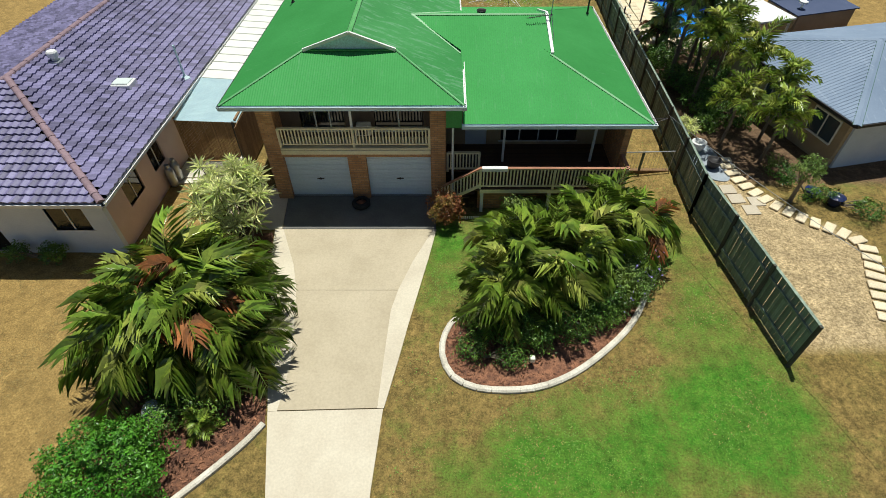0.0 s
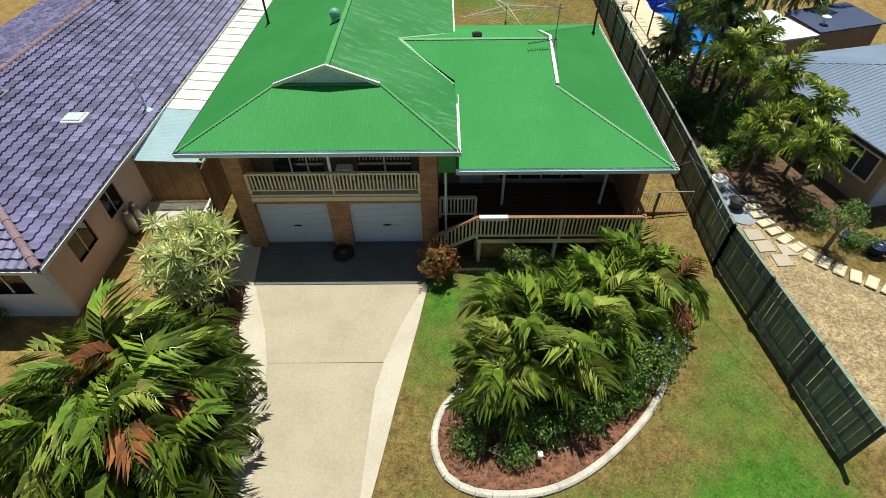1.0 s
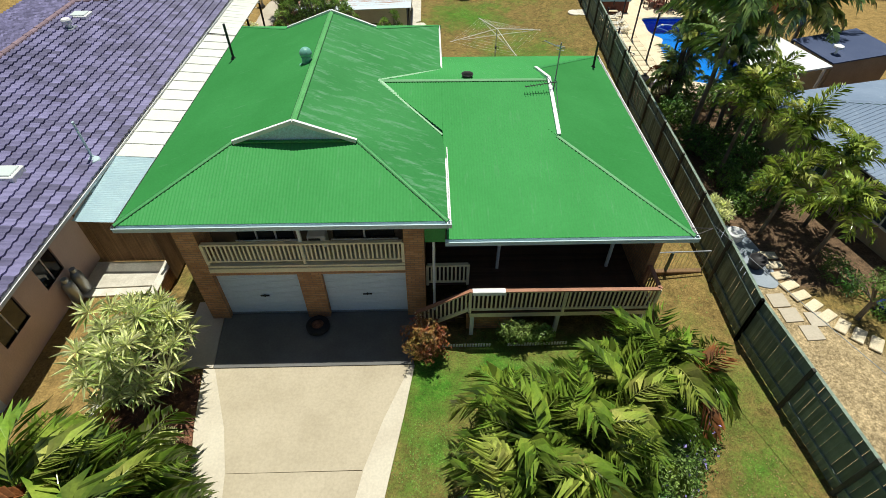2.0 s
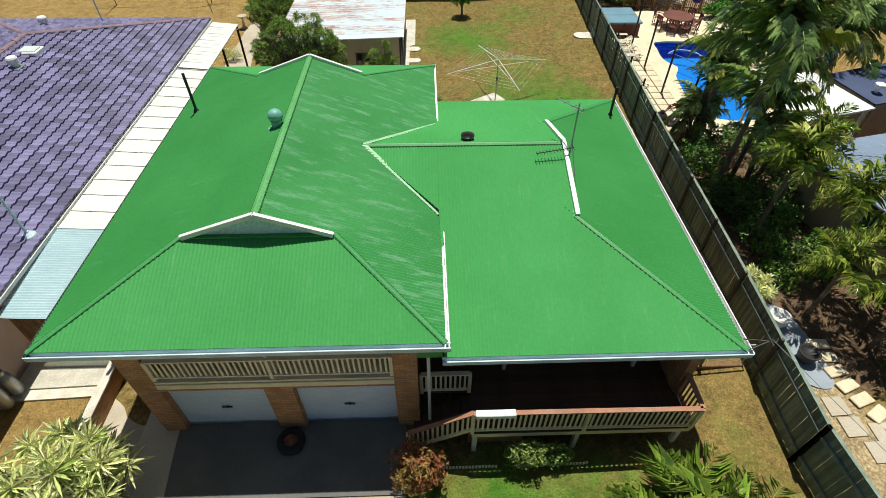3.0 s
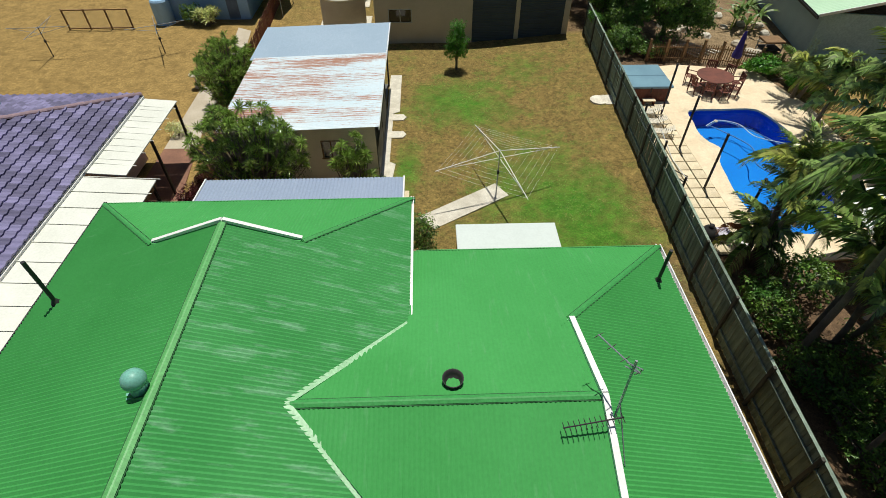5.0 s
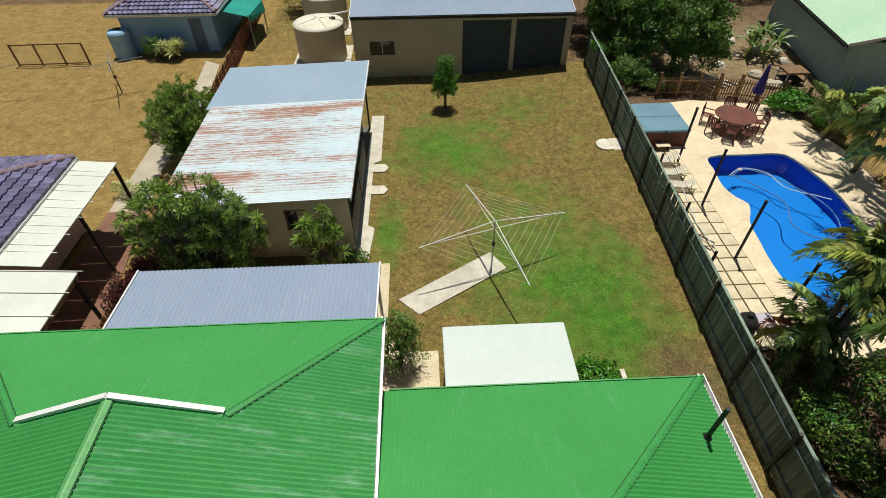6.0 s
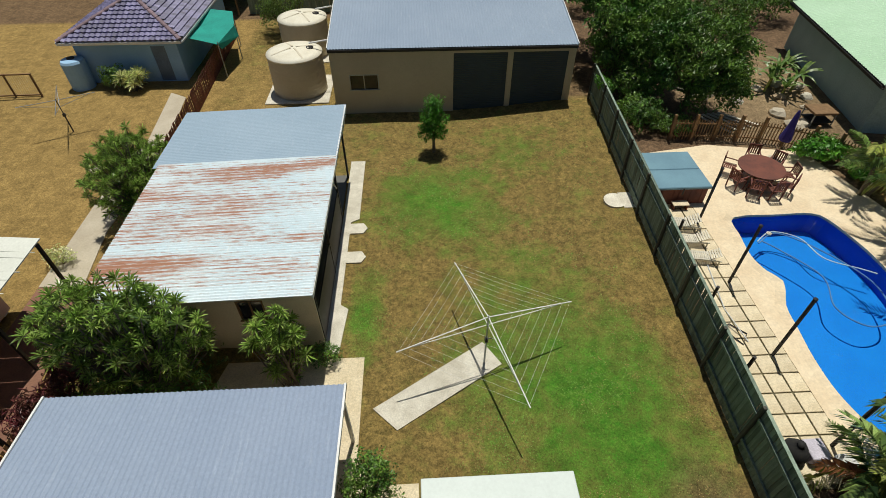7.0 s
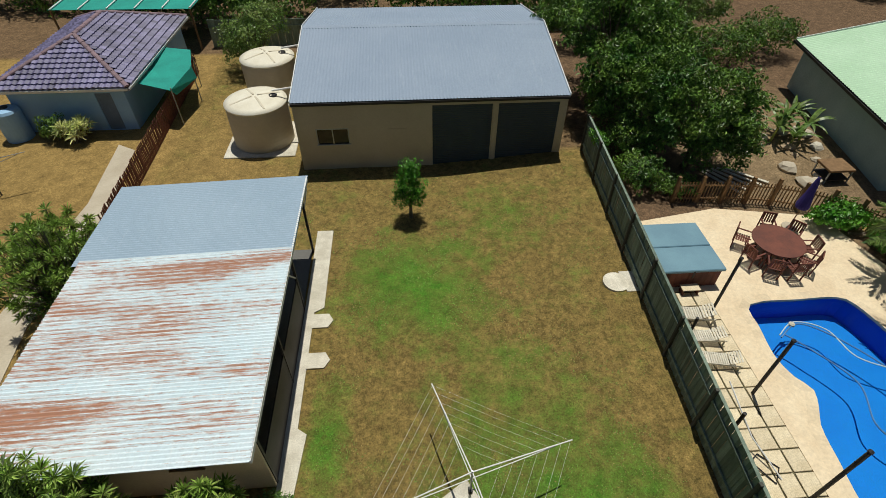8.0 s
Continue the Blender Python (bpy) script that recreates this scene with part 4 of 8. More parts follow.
part("rear_base_wall", Build().box((3.4, 17.7, -0.2), (7.4, 17.8, DZ - 0.05)), BRICK, deck)
for i in range(6):
    part("step", Build().box((0.5 + 0.26 * i, DY + 0.04, 0.17 + 0.18 * i), (0.8 + 0.26 * i, 17.7, 0.21 + 0.18 * i), 0.008), DECK_WOOD, deck)
stair_rail = part("stair_railing", Build().bar((0.4, DY, 1.20), (2.0, DY, DZ + 0.91), 0.06, 0.05), CREAM, deck, "cream timber stair railing")
part("handrail", Build().bar((0.4, DY, 1.245), (2.0, DY, DZ + 0.955), 0.12, 0.035), RAIL_CAP, stair_rail, "red-brown stained handrail")
part("bottom_rail", Build().bar((0.4, DY, 0.42), (2.0, DY, DZ + 0.12), 0.05, 0.12), CREAM, stair_rail)
part("post", Build().box((0.35, DY - 0.05, 0), (0.45, DY + 0.05, 1.2), 0.008), CREAM, stair_rail)
for i in range(1, 13):
    x = 0.4 + 1.6 * i / 13
    z = 0.42 + (DZ - 0.3) * i / 13
    part("baluster", Build().box((x - 0.028, DY - 0.011, z), (x + 0.028, DY + 0.011, z + 0.77)), CREAM, stair_rail)
towel = thing("towel", (2.5, DY, DZ + 0.97), "pale towel folded over the handrail", "towel")
part("cloth", Build().box((2.05, DY - 0.11, DZ + 0.975), (3.0, DY + 0.05, DZ + 0.995), 0.006).box((2.05, DY - 0.12, DZ + 0.86), (3.0, DY - 0.105, DZ + 0.985), 0.005), WHITE_PAINT, towel)


def roof_vent(x, y, z, r, cowl_paint, throat_paint, label):
    """A mushroom vent: flashing, throat, a row of louvre fins and a domed cowl over them."""
    v = thing("roof_vent", (x, y, z), label, "roof vent", "roof vents")
    part("flashing", Build().turned([(0.30, -0.06), (0.27, 0.02), (0.17, 0.05)], (x, y, z), 20), throat_paint, v)
    part("throat", Build().turned([(0.16, 0.0), (0.145, 0.40), (0.01, 0.41)], (x, y, z), 20), throat_paint, v, smooth=True)
    cowl = part("cowl", Build().turned([(r * 0.8, 0.36), (r * 0.97, 0.35), (r, 0.38), (r * 0.97, 0.43), (r * 0.84, 0.50), (r * 0.6, 0.55), (r * 0.3, 0.575), (0.01, 0.58)], (x, y, z), 24), cowl_paint, v, smooth=True)
    for k in range(12):
        a = 2 * math.pi * k / 12
        c, d = math.cos(a), math.sin(a)
        b = Build()
        b.add([(x + q * c - w * d, y + q * d + w * c, z + h) for h in (0.27, 0.40) for q, w in ((0.14, -0.006), (r * 0.86, -0.006), (r * 0.86, 0.006), (0.14, 0.006))],
              [(3, 2, 1, 0), (4, 5, 6, 7), (0, 1, 5, 4), (1, 2, 6, 5), (2, 3, 7, 6), (3, 0, 4, 7)])
        part("fin", b, throat_paint, cowl)
    return v


TEAL_COWL = matter("pale_teal_paint", (0.19, 0.46, 0.37), (0.15, 0.38, 0.31), 0.45, 2, 20, 0.05)
roof_vent(-3.06, 23.25, RZ - 0.19, 0.2, TEAL_COWL, TEAL_COWL, "pale teal domed vent on the green roof")
open_vent = thing("roof_vent", (2.2, 23.7, LT - 0.42), "black waisted roof vent with a flared open rim", "roof vent", "roof vents")
part("throat", Build().turned([(0.20, -0.08), (0.17, 0.04), (0.12, 0.16), (0.13, 0.25)], (2.2, 23.7, LT - 0.42), 20), DARK, open_vent, smooth=True)
part("rim", Build().turned([(0.13, 0.25), (0.18, 0.34), (0.205, 0.44), (0.19, 0.44), (0.16, 0.34), (0.11, 0.26), (0.01, 0.25)], (2.2, 23.7, LT - 0.42), 20), DARK, open_vent, smooth=True)


def flue(x, y, z, h, lean, label):
    v = thing("vent_pipe", (x, y, z), label, "pipe", "vent pipes")
    part("pipe", Build().tube([(x, y, z - 0.1), (x + lean[0], y + lean[1], z + h)], 0.045, 10), DARK, v)
    part("collar", Build().turned([(0.11, -0.02), (0.06, 0.08), (0.05, 0.1)], (x, y, z), 12), DARK, v)
    return v


flue(-6.55, 26.2, 4.84, 1.3, (0, 0), "dark vent pipe standing on the green roof")
flue(7.7, 27.3, 3.86, 1.1, (0, 0), "dark vent pipe standing on the green roof")

aerial = thing("tv_aerial", (5.08, 22.95, 5.2), "grey television aerial on a mast at the gablet", "aerial")
part("mast", Build().tube([(5.05, 22.9, 4.85), (5.12, 23.15, 6.65)], 0.022, 8), GREY_METAL, aerial)
for c, yaw, n, ln, w0 in (((5.12, 23.1, 6.5), 118, 4, 0.85, 0.10), ((4.98, 22.75, 5.5), 186, 12, 0.95, 0.10)):
    c = Vector(c)
    d = Vector((math.cos(radians(yaw)), math.sin(radians(yaw)), -0.1))
    crosswise = Vector((-d.y, d.x, 0))
    part("boom", Build().tube([c - d * ln * 0.12, c + d * ln], 0.014, 6), GREY_METAL if n < 6 else DARK, aerial)
    for i in range(n):
        e = c - d * ln * 0.1 + d * (ln * 1.08 * i / (n - 1))
        part("element", Build().tube([e - crosswise * w0, e + crosswise * w0], 0.008, 5), DARK, aerial)
part("folded_dipole", Build().tube([(5.0, 23.2, 6.42), (5.22, 23.05, 6.42), (5.22, 23.05, 6.54), (5.0, 23.2, 6.54)], 0.012, 6), GREY_METAL, aerial)
part("stay", Build().tube([(5.06, 22.95, 5.6), (5.2, 22.3, 4.62)], 0.012, 6), GREY_METAL, aerial)


# ---- boundary fence ----
def build_fence(y0, y1, label):
    fence = thing("fence", (fence_x(y0), y0, land(fence_x(y0), y0)), label, "fence", "boundary fence")
    b = Build()
    n = int((y1 - y0) / 0.111)
    paling = Build().box((-0.009, -0.055, 0), (0.009, 0.055, 1.8), 0.003).mesh("paling", FENCE_WOOD)
    for i in range(n):
        y = y0 + (i + 0.5) * (y1 - y0) / n
        x = fence_x(y)
        z = land(x, y)
        h = random.uniform(-0.012, 0.012)
        m = pose(x + 0.006 * (-1) ** i, y, z + 0.03 + h, 0, random.uniform(-0.6, 0.6), -3 if y > 16 else 5)
        if i % 2 == 0 or n < 140:
            piece("paling", paling, m, fence)
        else:
            b.add([m @ Vector(v) for v in ((-0.009, -0.055, 0), (0.009, -0.055, 0), (0.009, 0.055, 0), (-0.009, 0.055, 0), (-0.009, -0.055, 1.8), (0.009, -0.055, 1.8), (0.009, 0.055, 1.8), (-0.009, 0.055, 1.8))], [(0, 3, 2, 1), (4, 5, 6, 7), (0, 1, 5, 4), (1, 2, 6, 5), (2, 3, 7, 6), (3, 0, 4, 7)])
    if b.v:
        tagged(part("paling_field", b, FENCE_WOOD, fence), kind="stuff")
    k = max(1, round((y1 - y0) / 2.4))
    for i in range(k + 1):
        y = y0 + (y1 - y0) * i / k
        x = fence_x(y)
        z = land(x, y)
        part("post", Build().box((x - 0.11, y - 0.05, z - 0.3), (x - 0.02, y + 0.05, z + 1.93), 0.008), FENCE_POST, fence)
        if i < k:
            yb = y0 + (y1 - y0) * (i + 1) / k
            xb = fence_x(yb)
            zb = land(xb, yb)
            for h in (0.4, 1.45):
                part("rail", Build().bar((x - 0.045, y, z + h), (xb - 0.045, yb, zb + h), 0.045, 0.09), FENCE_WOOD, fence)
            part("capping", Build().bar((x, y, z + 1.85), (xb, yb, zb + 1.85), 0.09, 0.03), FENCE_WOOD, fence)


build_fence(9.2, 16.0, "weathered timber paling fence along the front lawn")
build_fence(16.0, 52.0, "weathered timber paling fence between the two back yards")

gate = thing("side_gate", (9.4, 18.9, 0.4), "wire gate in a pipe frame beside the house", "gate")
part("frame", Build().tube([(8.2, 18.9, 0.35), (8.2, 18.9, 1.35), (10.2, 18.9, 1.4), (10.2, 18.9, 0.45)], 0.025, 8), GREY_METAL, gate)
part("post", Build().box((8.9, 18.86, 0.3), (8.98, 18.94, 1.35)), FENCE_WOOD, gate)
part("plinth", Build().box((8.1, 18.8, 0.2), (10.2, 18.98, 0.5), 0.02), BROWN_WOOD, gate)
for i in range(14):
    part("wire", Build().tube([(8.25 + 0.14 * i, 18.9, 0.4), (8.25 + 0.14 * i, 18.9, 1.37)], 0.004, 4), GREY_METAL, gate)

bracket = thing("service_bracket", (8.25, 17.4, 3.7), "pale steel bracket holding the service wire at the eave", "bracket")
part("arm", Build().bar((8.2, 17.5, 3.75), (8.7, 17.35, 3.85), 0.02, 0.02).bar((8.2, 17.2, 3.75), (8.7, 17.35, 3.85), 0.02, 0.02), DARK, bracket)
part("wire", Build().tube([(8.68 + 3.8 * t, 17.3 - 12.5 * t, 4.0 - 1.2 * t * (1 - t) + 1.4 * t) for t in (i / 16 for i in range(17))], 0.008, 5), GREY_METAL, bracket)


# ---- kerbs and garden beds ----
def bed(name, outline, label):
    ob = paved(name, outline, MULCH, label, "garden bed", 0.03)
    b = Build()
    rng = random.Random(7)
    xs, ys = [p[0] for p in outline], [p[1] for p in outline]
    for _ in range(5200):
        x, y = rng.uniform(min(xs), max(xs)), rng.uniform(min(ys), max(ys))
        if inside(x, y, outline):
            a, l, t = rng.uniform(0, 6.3), rng.uniform(0.03, 0.07), rng.uniform(-0.4, 0.4)
            z = land(x, y) + 0.035 + rng.uniform(0, 0.03)
            d, s = Vector((math.cos(a), math.sin(a), t)) * l, Vector((-math.sin(a), math.cos(a), 0)) * l * 0.35
            c = Vector((x, y, z))
            b.add([c - d - s, c + d - s, c + d + s, c - d + s, c + Vector((0, 0, 0.012))], [(0, 1, 4), (1, 2, 4), (2, 3, 4), (3, 0, 4)])
    return tagged(new("bark_chips", b.mesh("bark_chips", MULCH)), "loose red bark chips on the garden bed", "mulch", kind="stuff")


def curve_points(pts, step, closed=False):
    """Points at even steps along a smooth line through pts."""
    n = len(pts)
    dense = []
    for i in range(n if closed else n - 1):
        p0, p1, p2, p3 = (Vector((*(pts[(i + k - 1) % n] if closed else pts[min(max(i + k - 1, 0), n - 1)]), 0)) for k in range(4))
        for j in range(12):
            t = j / 12
            dense.append(0.5 * (2 * p1 + (p2 - p0) * t + (2 * p0 - 5 * p1 + 4 * p2 - p3) * t * t + (3 * p1 - p0 - 3 * p2 + p3) * t ** 3))
    dense.append(dense[0] if closed else Vector((*pts[-1], 0)))
    out, left = [dense[0]], step
    for p, q in zip(dense, dense[1:]):
        d = (q - p).length
        while d >= left > 0 and d > 1e-9:
            p = p.lerp(q, left / d)
            out.append(p)
            d = (q - p).length
            left = step
        left -= d
    return out


def kerb(pts, label, closed=False):
    root = thing("garden_kerb", (*pts[0], land(*pts[0])), label, "kerb")
    line = curve_points(pts, 0.42, closed)
    if closed:
        line.append(line[0])
    for p, q in zip(line, line[1:]):
        d = (q - p).normalized()
        s = Vector((-d.y, d.x, 0))
        v = []
        for e in (p + d * 0.0015, q - d * 0.0015):
            z = land(e.x, e.y)
            v += [e + s * a + Vector((0, 0, z + h)) for a, h in ((-0.10, -0.1), (-0.10, 0.07), (-0.05, 0.115), (0.04, 0.125), (0.09, 0.09), (0.10, -0.1))]
        part("kerb_stone", Build().add(v, [(i, (i + 1) % 6, 6 + (i + 1) % 6, 6 + i) for i in range(6)] + [tuple(range(6))[::-1], tuple(range(6, 12))]), KERB, root)


ISLAND = [(0.60, 10.3), (0.63, 9.7), (0.92, 9.1), (1.72, 8.7), (3.2, 8.7), (4.45, 9.15), (5.7, 10.02), (6.76, 11.05), (7.6, 12.4), (8.3, 13.6), (8.2, 14.7), (7.0, 15.1), (5.0, 14.6), (3.2, 13.2), (1.8, 11.9), (0.9, 11.1)]
bed("island_bed", ISLAND, "red bark mulch bed under the palms")
kerb(ISLAND, "pale concrete kerb round the island bed", True)
WEST_BED = [(-6.02, 15.4), (-5.71, 13.7), (-5.1, 11.37), (-4.8, 10.04), (-4.56, 8.66), (-4.36, 7.6), (-4.7, 7.1), (-5.15, 6.57), (-5.7, 5.98), (-6.7, 5.0), (-8.2, 3.8), (-8.6, 6.0), (-8.1, 9.0), (-8.05, 15.4)]
bed("west_bed", WEST_BED, "red bark mulch bed beside the driveway")
kerb([(-4.38, 7.58), (-4.7, 7.1), (-5.15, 6.57), (-5.7, 5.98), (-6.7, 5.0), (-8.2, 3.8)], "pale concrete kerb along the western bed")
low_wall = Build().box((-8.3, 12.4, -0.1), (-8.12, 21.2, 0.62))
setting("boundary_wall", low_wall, BRICK, "low brick wall between the two houses", "wall")
setting("boundary_wall_coping", Build().box((-8.34, 12.36, 0.622), (-8.08, 21.2, 0.68), 0.015), KERB, "pale coping on the low brick wall", "coping")


# ---- tiled roofs ----
def tile_mesh(w=0.31, l=0.37):
    b = Build()
    cols = 6
    prof = [(-w / 2 + w * i / cols, 0.028 * math.cos(2 * math.pi * i / cols) + 0.014) for i in range(cols + 1)]
    v = [(x, 0.0, z + 0.072) for x, z in prof] + [(x, l, z) for x, z in prof] + [(x, 0.0, z - 0.004) for x, z in prof]
    n = cols + 1
    f = [(i, i + 1, n + i + 1, n + i) for i in range(cols)] + [(2 * n + i, 2 * n + i + 1, i + 1, i) for i in range(cols)]
    return v, f


def tiled_slope(roof, poly, single=lambda x, y: False, w=0.30, course=0.335):
    """Courses of tiles over a sloped polygon whose first two corners are its eave, left to right as seen from outside."""
    a, c = Vector(poly[0]), Vector(poly[1])
    run = (c - a).normalized()
    nrm = run.cross(Vector(poly[-1]) - a).normalized()
    if nrm.z < 0:
        nrm = -nrm
    up = nrm.cross(run).normalized()
    flat = [((Vector(p) - a).dot(run), (Vector(p) - a).dot(up)) for p in poly]
    tv, tf = tile_mesh()
    rest = Build()
    me = bpy.data.meshes.new("roof_tile")
    me.from_pydata(tv, [], tf)
    me.materials.append(TILE)
    u0, u1 = min(p[0] for p in flat), max(p[0] for p in flat)
    top = max(p[1] for p in flat)
    rot = Matrix((run, up, nrm)).transposed().to_4x4()
    for j in range(int(top / course) + 1):
        for i in range(int((u1 - u0) / w) + 1):
            u, v = u0 + (i + 0.5) * w, j * course
            if not inside(u, v + 0.17, flat):
                continue
            o = a + run * u + up * (v - 0.03) + nrm * (0.02 + random.uniform(0, 0.006))
            m = Matrix.Translation(o) @ rot @ Matrix.Rotation(random.uniform(-0.012, 0.012), 4, "Z")
            if single(o.x, o.y):
                piece("roof_tile", me, m, roof)
            else:
                rest.add([m @ Vector(p) for p in tv], tf)
    if rest.v:
        ob = new("tile_field", bpy.data.meshes.new("tile_field"))
        ob.data.from_pydata(rest.v, [], rest.f)
        ob.data.materials.append(TILE)
        tagged(hang(ob, roof), kind="stuff")
    part("underlay", Build().add([tuple(Vector(p) - Vector((0, 0, 0.01))) for p in poly], [tuple(range(len(poly)))]), DARK, roof)


def ridge_tiles(p, q, roof):
    p, q = Vector(p), Vector(q)
    n = int((q - p).length / 0.42)
    d = (q - p).normalized()
    side = d.cross(Vector((0, 0, 1))).normalized()
    up = side.cross(d)
    v = []
    for e, r in ((0.0, 0.135), (0.44, 0.12)):
        v += [d * e + side * (r * math.cos(t)) + up * (r * 0.8 * math.sin(t) + 0.02) for t in (math.pi * k / 6 for k in range(7))]
    me = bpy.data.meshes.new("ridge_tile")
    me.from_pydata([tuple(x) for x in v], [], [(i, i + 1, 8 + i, 7 + i) for i in range(6)] + [tuple(range(7))])
    me.materials.append(TILE_RIDGE)
    for i in range(n):
        piece("ridge_tile", me, Matrix.Translation(p.lerp(q, i / n) + Vector((0, 0, 0.02 + 0.008 * (i % 2)))), roof)


def hip_roof(parent, x0, x1, y0, y1, ze, zr, single=lambda x, y: False, slopes="NESW", gut=WHITE_PAINT):
    h = min(x1 - x0, y1 - y0) / 2
    if y1 - y0 >= x1 - x0:
        ra, rb = ((x0 + x1) / 2, y0 + h, zr), ((x0 + x1) / 2, y1 - h, zr)
    else:
        ra, rb = (x0 + h, (y0 + y1) / 2, zr), (x1 - h, (y0 + y1) / 2, zr)
    A, B, C, D = (x0, y0, ze), (x1, y0, ze), (x1, y1, ze), (x0, y1, ze)
    roof = part("roof", Build().box((x0 + 0.3, y0 + 0.3, ze - 0.1), (x1 - 0.3, y1 - 0.3, ze - 0.06)), WHITE_PAINT, parent, "hipped roof of purple-grey concrete tiles")
    if y1 - y0 >= x1 - x0:
        faces = {"S": [A, B, ra], "N": [C, D, rb], "E": [B, C, rb, ra], "W": [D, A, ra, rb]}
        hips = ((A, ra), (B, ra), (C, rb), (D, rb))
    else:
        faces = {"S": [A, B, rb, ra], "N": [C, D, ra, rb], "E": [B, C, rb], "W": [D, A, ra]}
        hips = ((A, ra), (D, ra), (B, rb), (C, rb))
    for k in slopes:
        tiled_slope(roof, faces[k], single)
    for p, q in hips:
        ridge_tiles(p, q, roof)
    if (Vector(ra) - Vector(rb)).length > 0.5:
        ridge_tiles(ra, rb, roof)
    for p, q, o in ((A, B, (0, -1, 0)), (B, C, (1, 0, 0)), (C, D, (0, 1, 0)), (D, A, (-1, 0, 0))):
        gutter(Vector(p) - Vector((0, 0, 0.02)), Vector(q) - Vector((0, 0, 0.02)), roof, o, gut, 0.11, 0.09)
    return roof


def side_window(parent, x, y0, y1, z0, z1, out, mat=WHITE_PAINT):
    """A window in a wall that runs along y; out: 1 where it faces east."""
    root = part("window", Build().box((x - 0.03, y0 - 0.05, z1), (x + 0.03, y1 + 0.05, z1 + 0.05)).box((x - 0.03, y0 - 0.05, z0), (x + 0.03, y0, z1)).box((x - 0.03, y1, z0), (x + 0.03, y1 + 0.05, z1)).box((x - 0.03, (y0 + y1) / 2 - 0.02, z0), (x + 0.03, (y0 + y1) / 2 + 0.02, z1)), mat, parent)
    part("sill", Build().box((x - 0.03, y0 - 0.08, z0 - 0.05), (x + 0.07 * out, y1 + 0.08, z0)) if out > 0 else Build().box((x - 0.07, y0 - 0.08, z0 - 0.05), (x + 0.03, y1 + 0.08, z0)), mat, root)
    part("pane", Build().box((x - 0.008, y0, z0), (x + 0.008, (y0 + y1) / 2 - 0.021, z1)), DARK_GLASS, root)
    part("pane", Build().box((x - 0.008, (y0 + y1) / 2 + 0.021, z0), (x + 0.008, y1, z1)), DARK_GLASS, root)
    return root


# ---- western neighbour ----
west = thing("neighbour_house", (-15.4, 26, 0), "pale rendered bungalow with a purple-grey tiled hip roof", "house", "neighbouring houses")
part("south_wall", wall_with_holes((-21.6, 14.35, 0), (-11.2, 14.55, 2.78), [(-13.3, -11.95, 1.15, 2.15), (-16.5, -15.4, 0.1, 2.2)]), RENDER_WHITE, west)
part("east_wall", wall_with_holes((-11.4, 14.55, 0), (-11.2, 38.9, 2.78), [(15.7, 16.9, 1.1, 2.05), (17.9, 18.9, 1.1, 2.05)], 1), RENDER_PINK, west)
part("west_wall", Build().box((-21.6, 14.55, 0), (-21.40, 38.9, 2.78)), RENDER_WHITE, west)
part("north_wall", Build().box((-21.40, 38.7, -0.3), (-11.4, 38.9, 2.78)), RENDER_WHITE, west)
window(west, -13.3, -11.95, 1.15, 2.15, 14.4, 2)
window(west, -16.5, -15.4, 0.1, 2.2, 14.4, 1)
side_window(west, -11.28, 15.7, 16.9, 1.1, 2.05, 1)
side_window(west, -11.28, 17.9, 18.9, 1.1, 2.05, 1)
hip_roof(west, -22.2, -10.6, 13.8, 39.55, 2.85, 4.35, lambda x, y: x > -12.55 and 18.6 < y < 33.5)
for x, y, z in ((-12.81, 20.84, 3.42), (-15.58, 32.44, 4.14)):
    light = part("skylight", Build().box((x - 0.42, y - 0.36, z - 0.1), (x + 0.42, y + 0.36, z + 0.16), 0.03), WHITE_PAINT, west, "white framed skylight")
    part("dome", Build().box((x - 0.34, y - 0.28, z + 0.155), (x + 0.34, y + 0.28, z + 0.2), 0.025), AWNING_TOP, light)
for x, y, z in ((-15.6, 21.47, 4.14), (-15.44, 31.08, 4.1), (-17.59, 36.91, 3.53)):
    v = part("roof_vent", Build().turned([(0.14, 0), (0.14, 0.22), (0.21, 0.25), (0.21, 0.42), (0.17, 0.48), (0.05, 0.5)], (x, y, z), 16), WHITE_PAINT, west, "white cowled roof vent")
    part("flashing", Build().box((x - 0.25, y - 0.28, z - 0.1), (x + 0.25, y + 0.25, z + 0.09), 0.02), GREY_METAL, v)
pole = part("roof_pole", Build().tube([(-10.92, 22.32, 2.87), (-10.92, 22.32, 4.47)], 0.045, 8), GUTTER_PAINT, west, "pale blue vent pole")
part("flashing", Build().turned([(0.22, 0.0), (0.2, 0.06), (0.07, 0.16), (0.06, 0.2)], (-10.92, 22.32, 2.95), 14), GUTTER_PAINT, pole)
part("roof_pole", Build().tube([(-15.4, 38.0, 3.1), (-15.4, 38.0, 4.5)], 0.03, 8), GUTTER_PAINT, west)

awning = thing("patio_cover", (-9.3, 28, 0), "flat white panel patio cover between the houses", "patio cover")
for i in range(13):
    y0, y1 = 22.9 + 0.84 * i, 22.9 + 0.84 * (i + 1)
    part("panel", Build().sheet([(-10.62, y0, 2.74), (-8.0, y0, 2.55), (-8.0, y1 - 0.02, 2.55), (-10.62, y1 - 0.02, 2.74)], 0.04), COVER_CREAM, awning)
for i in range(6):
    y0, y1 = 34.05 + 0.91 * i, 34.05 + 0.91 * (i + 1)
    part("panel", Build().sheet([(-10.62, y0, 2.74), (-9.15, y0, 2.6), (-9.15, y1 - 0.02, 2.6), (-10.62, y1 - 0.02, 2.74)], 0.04), COVER_CREAM, awning)
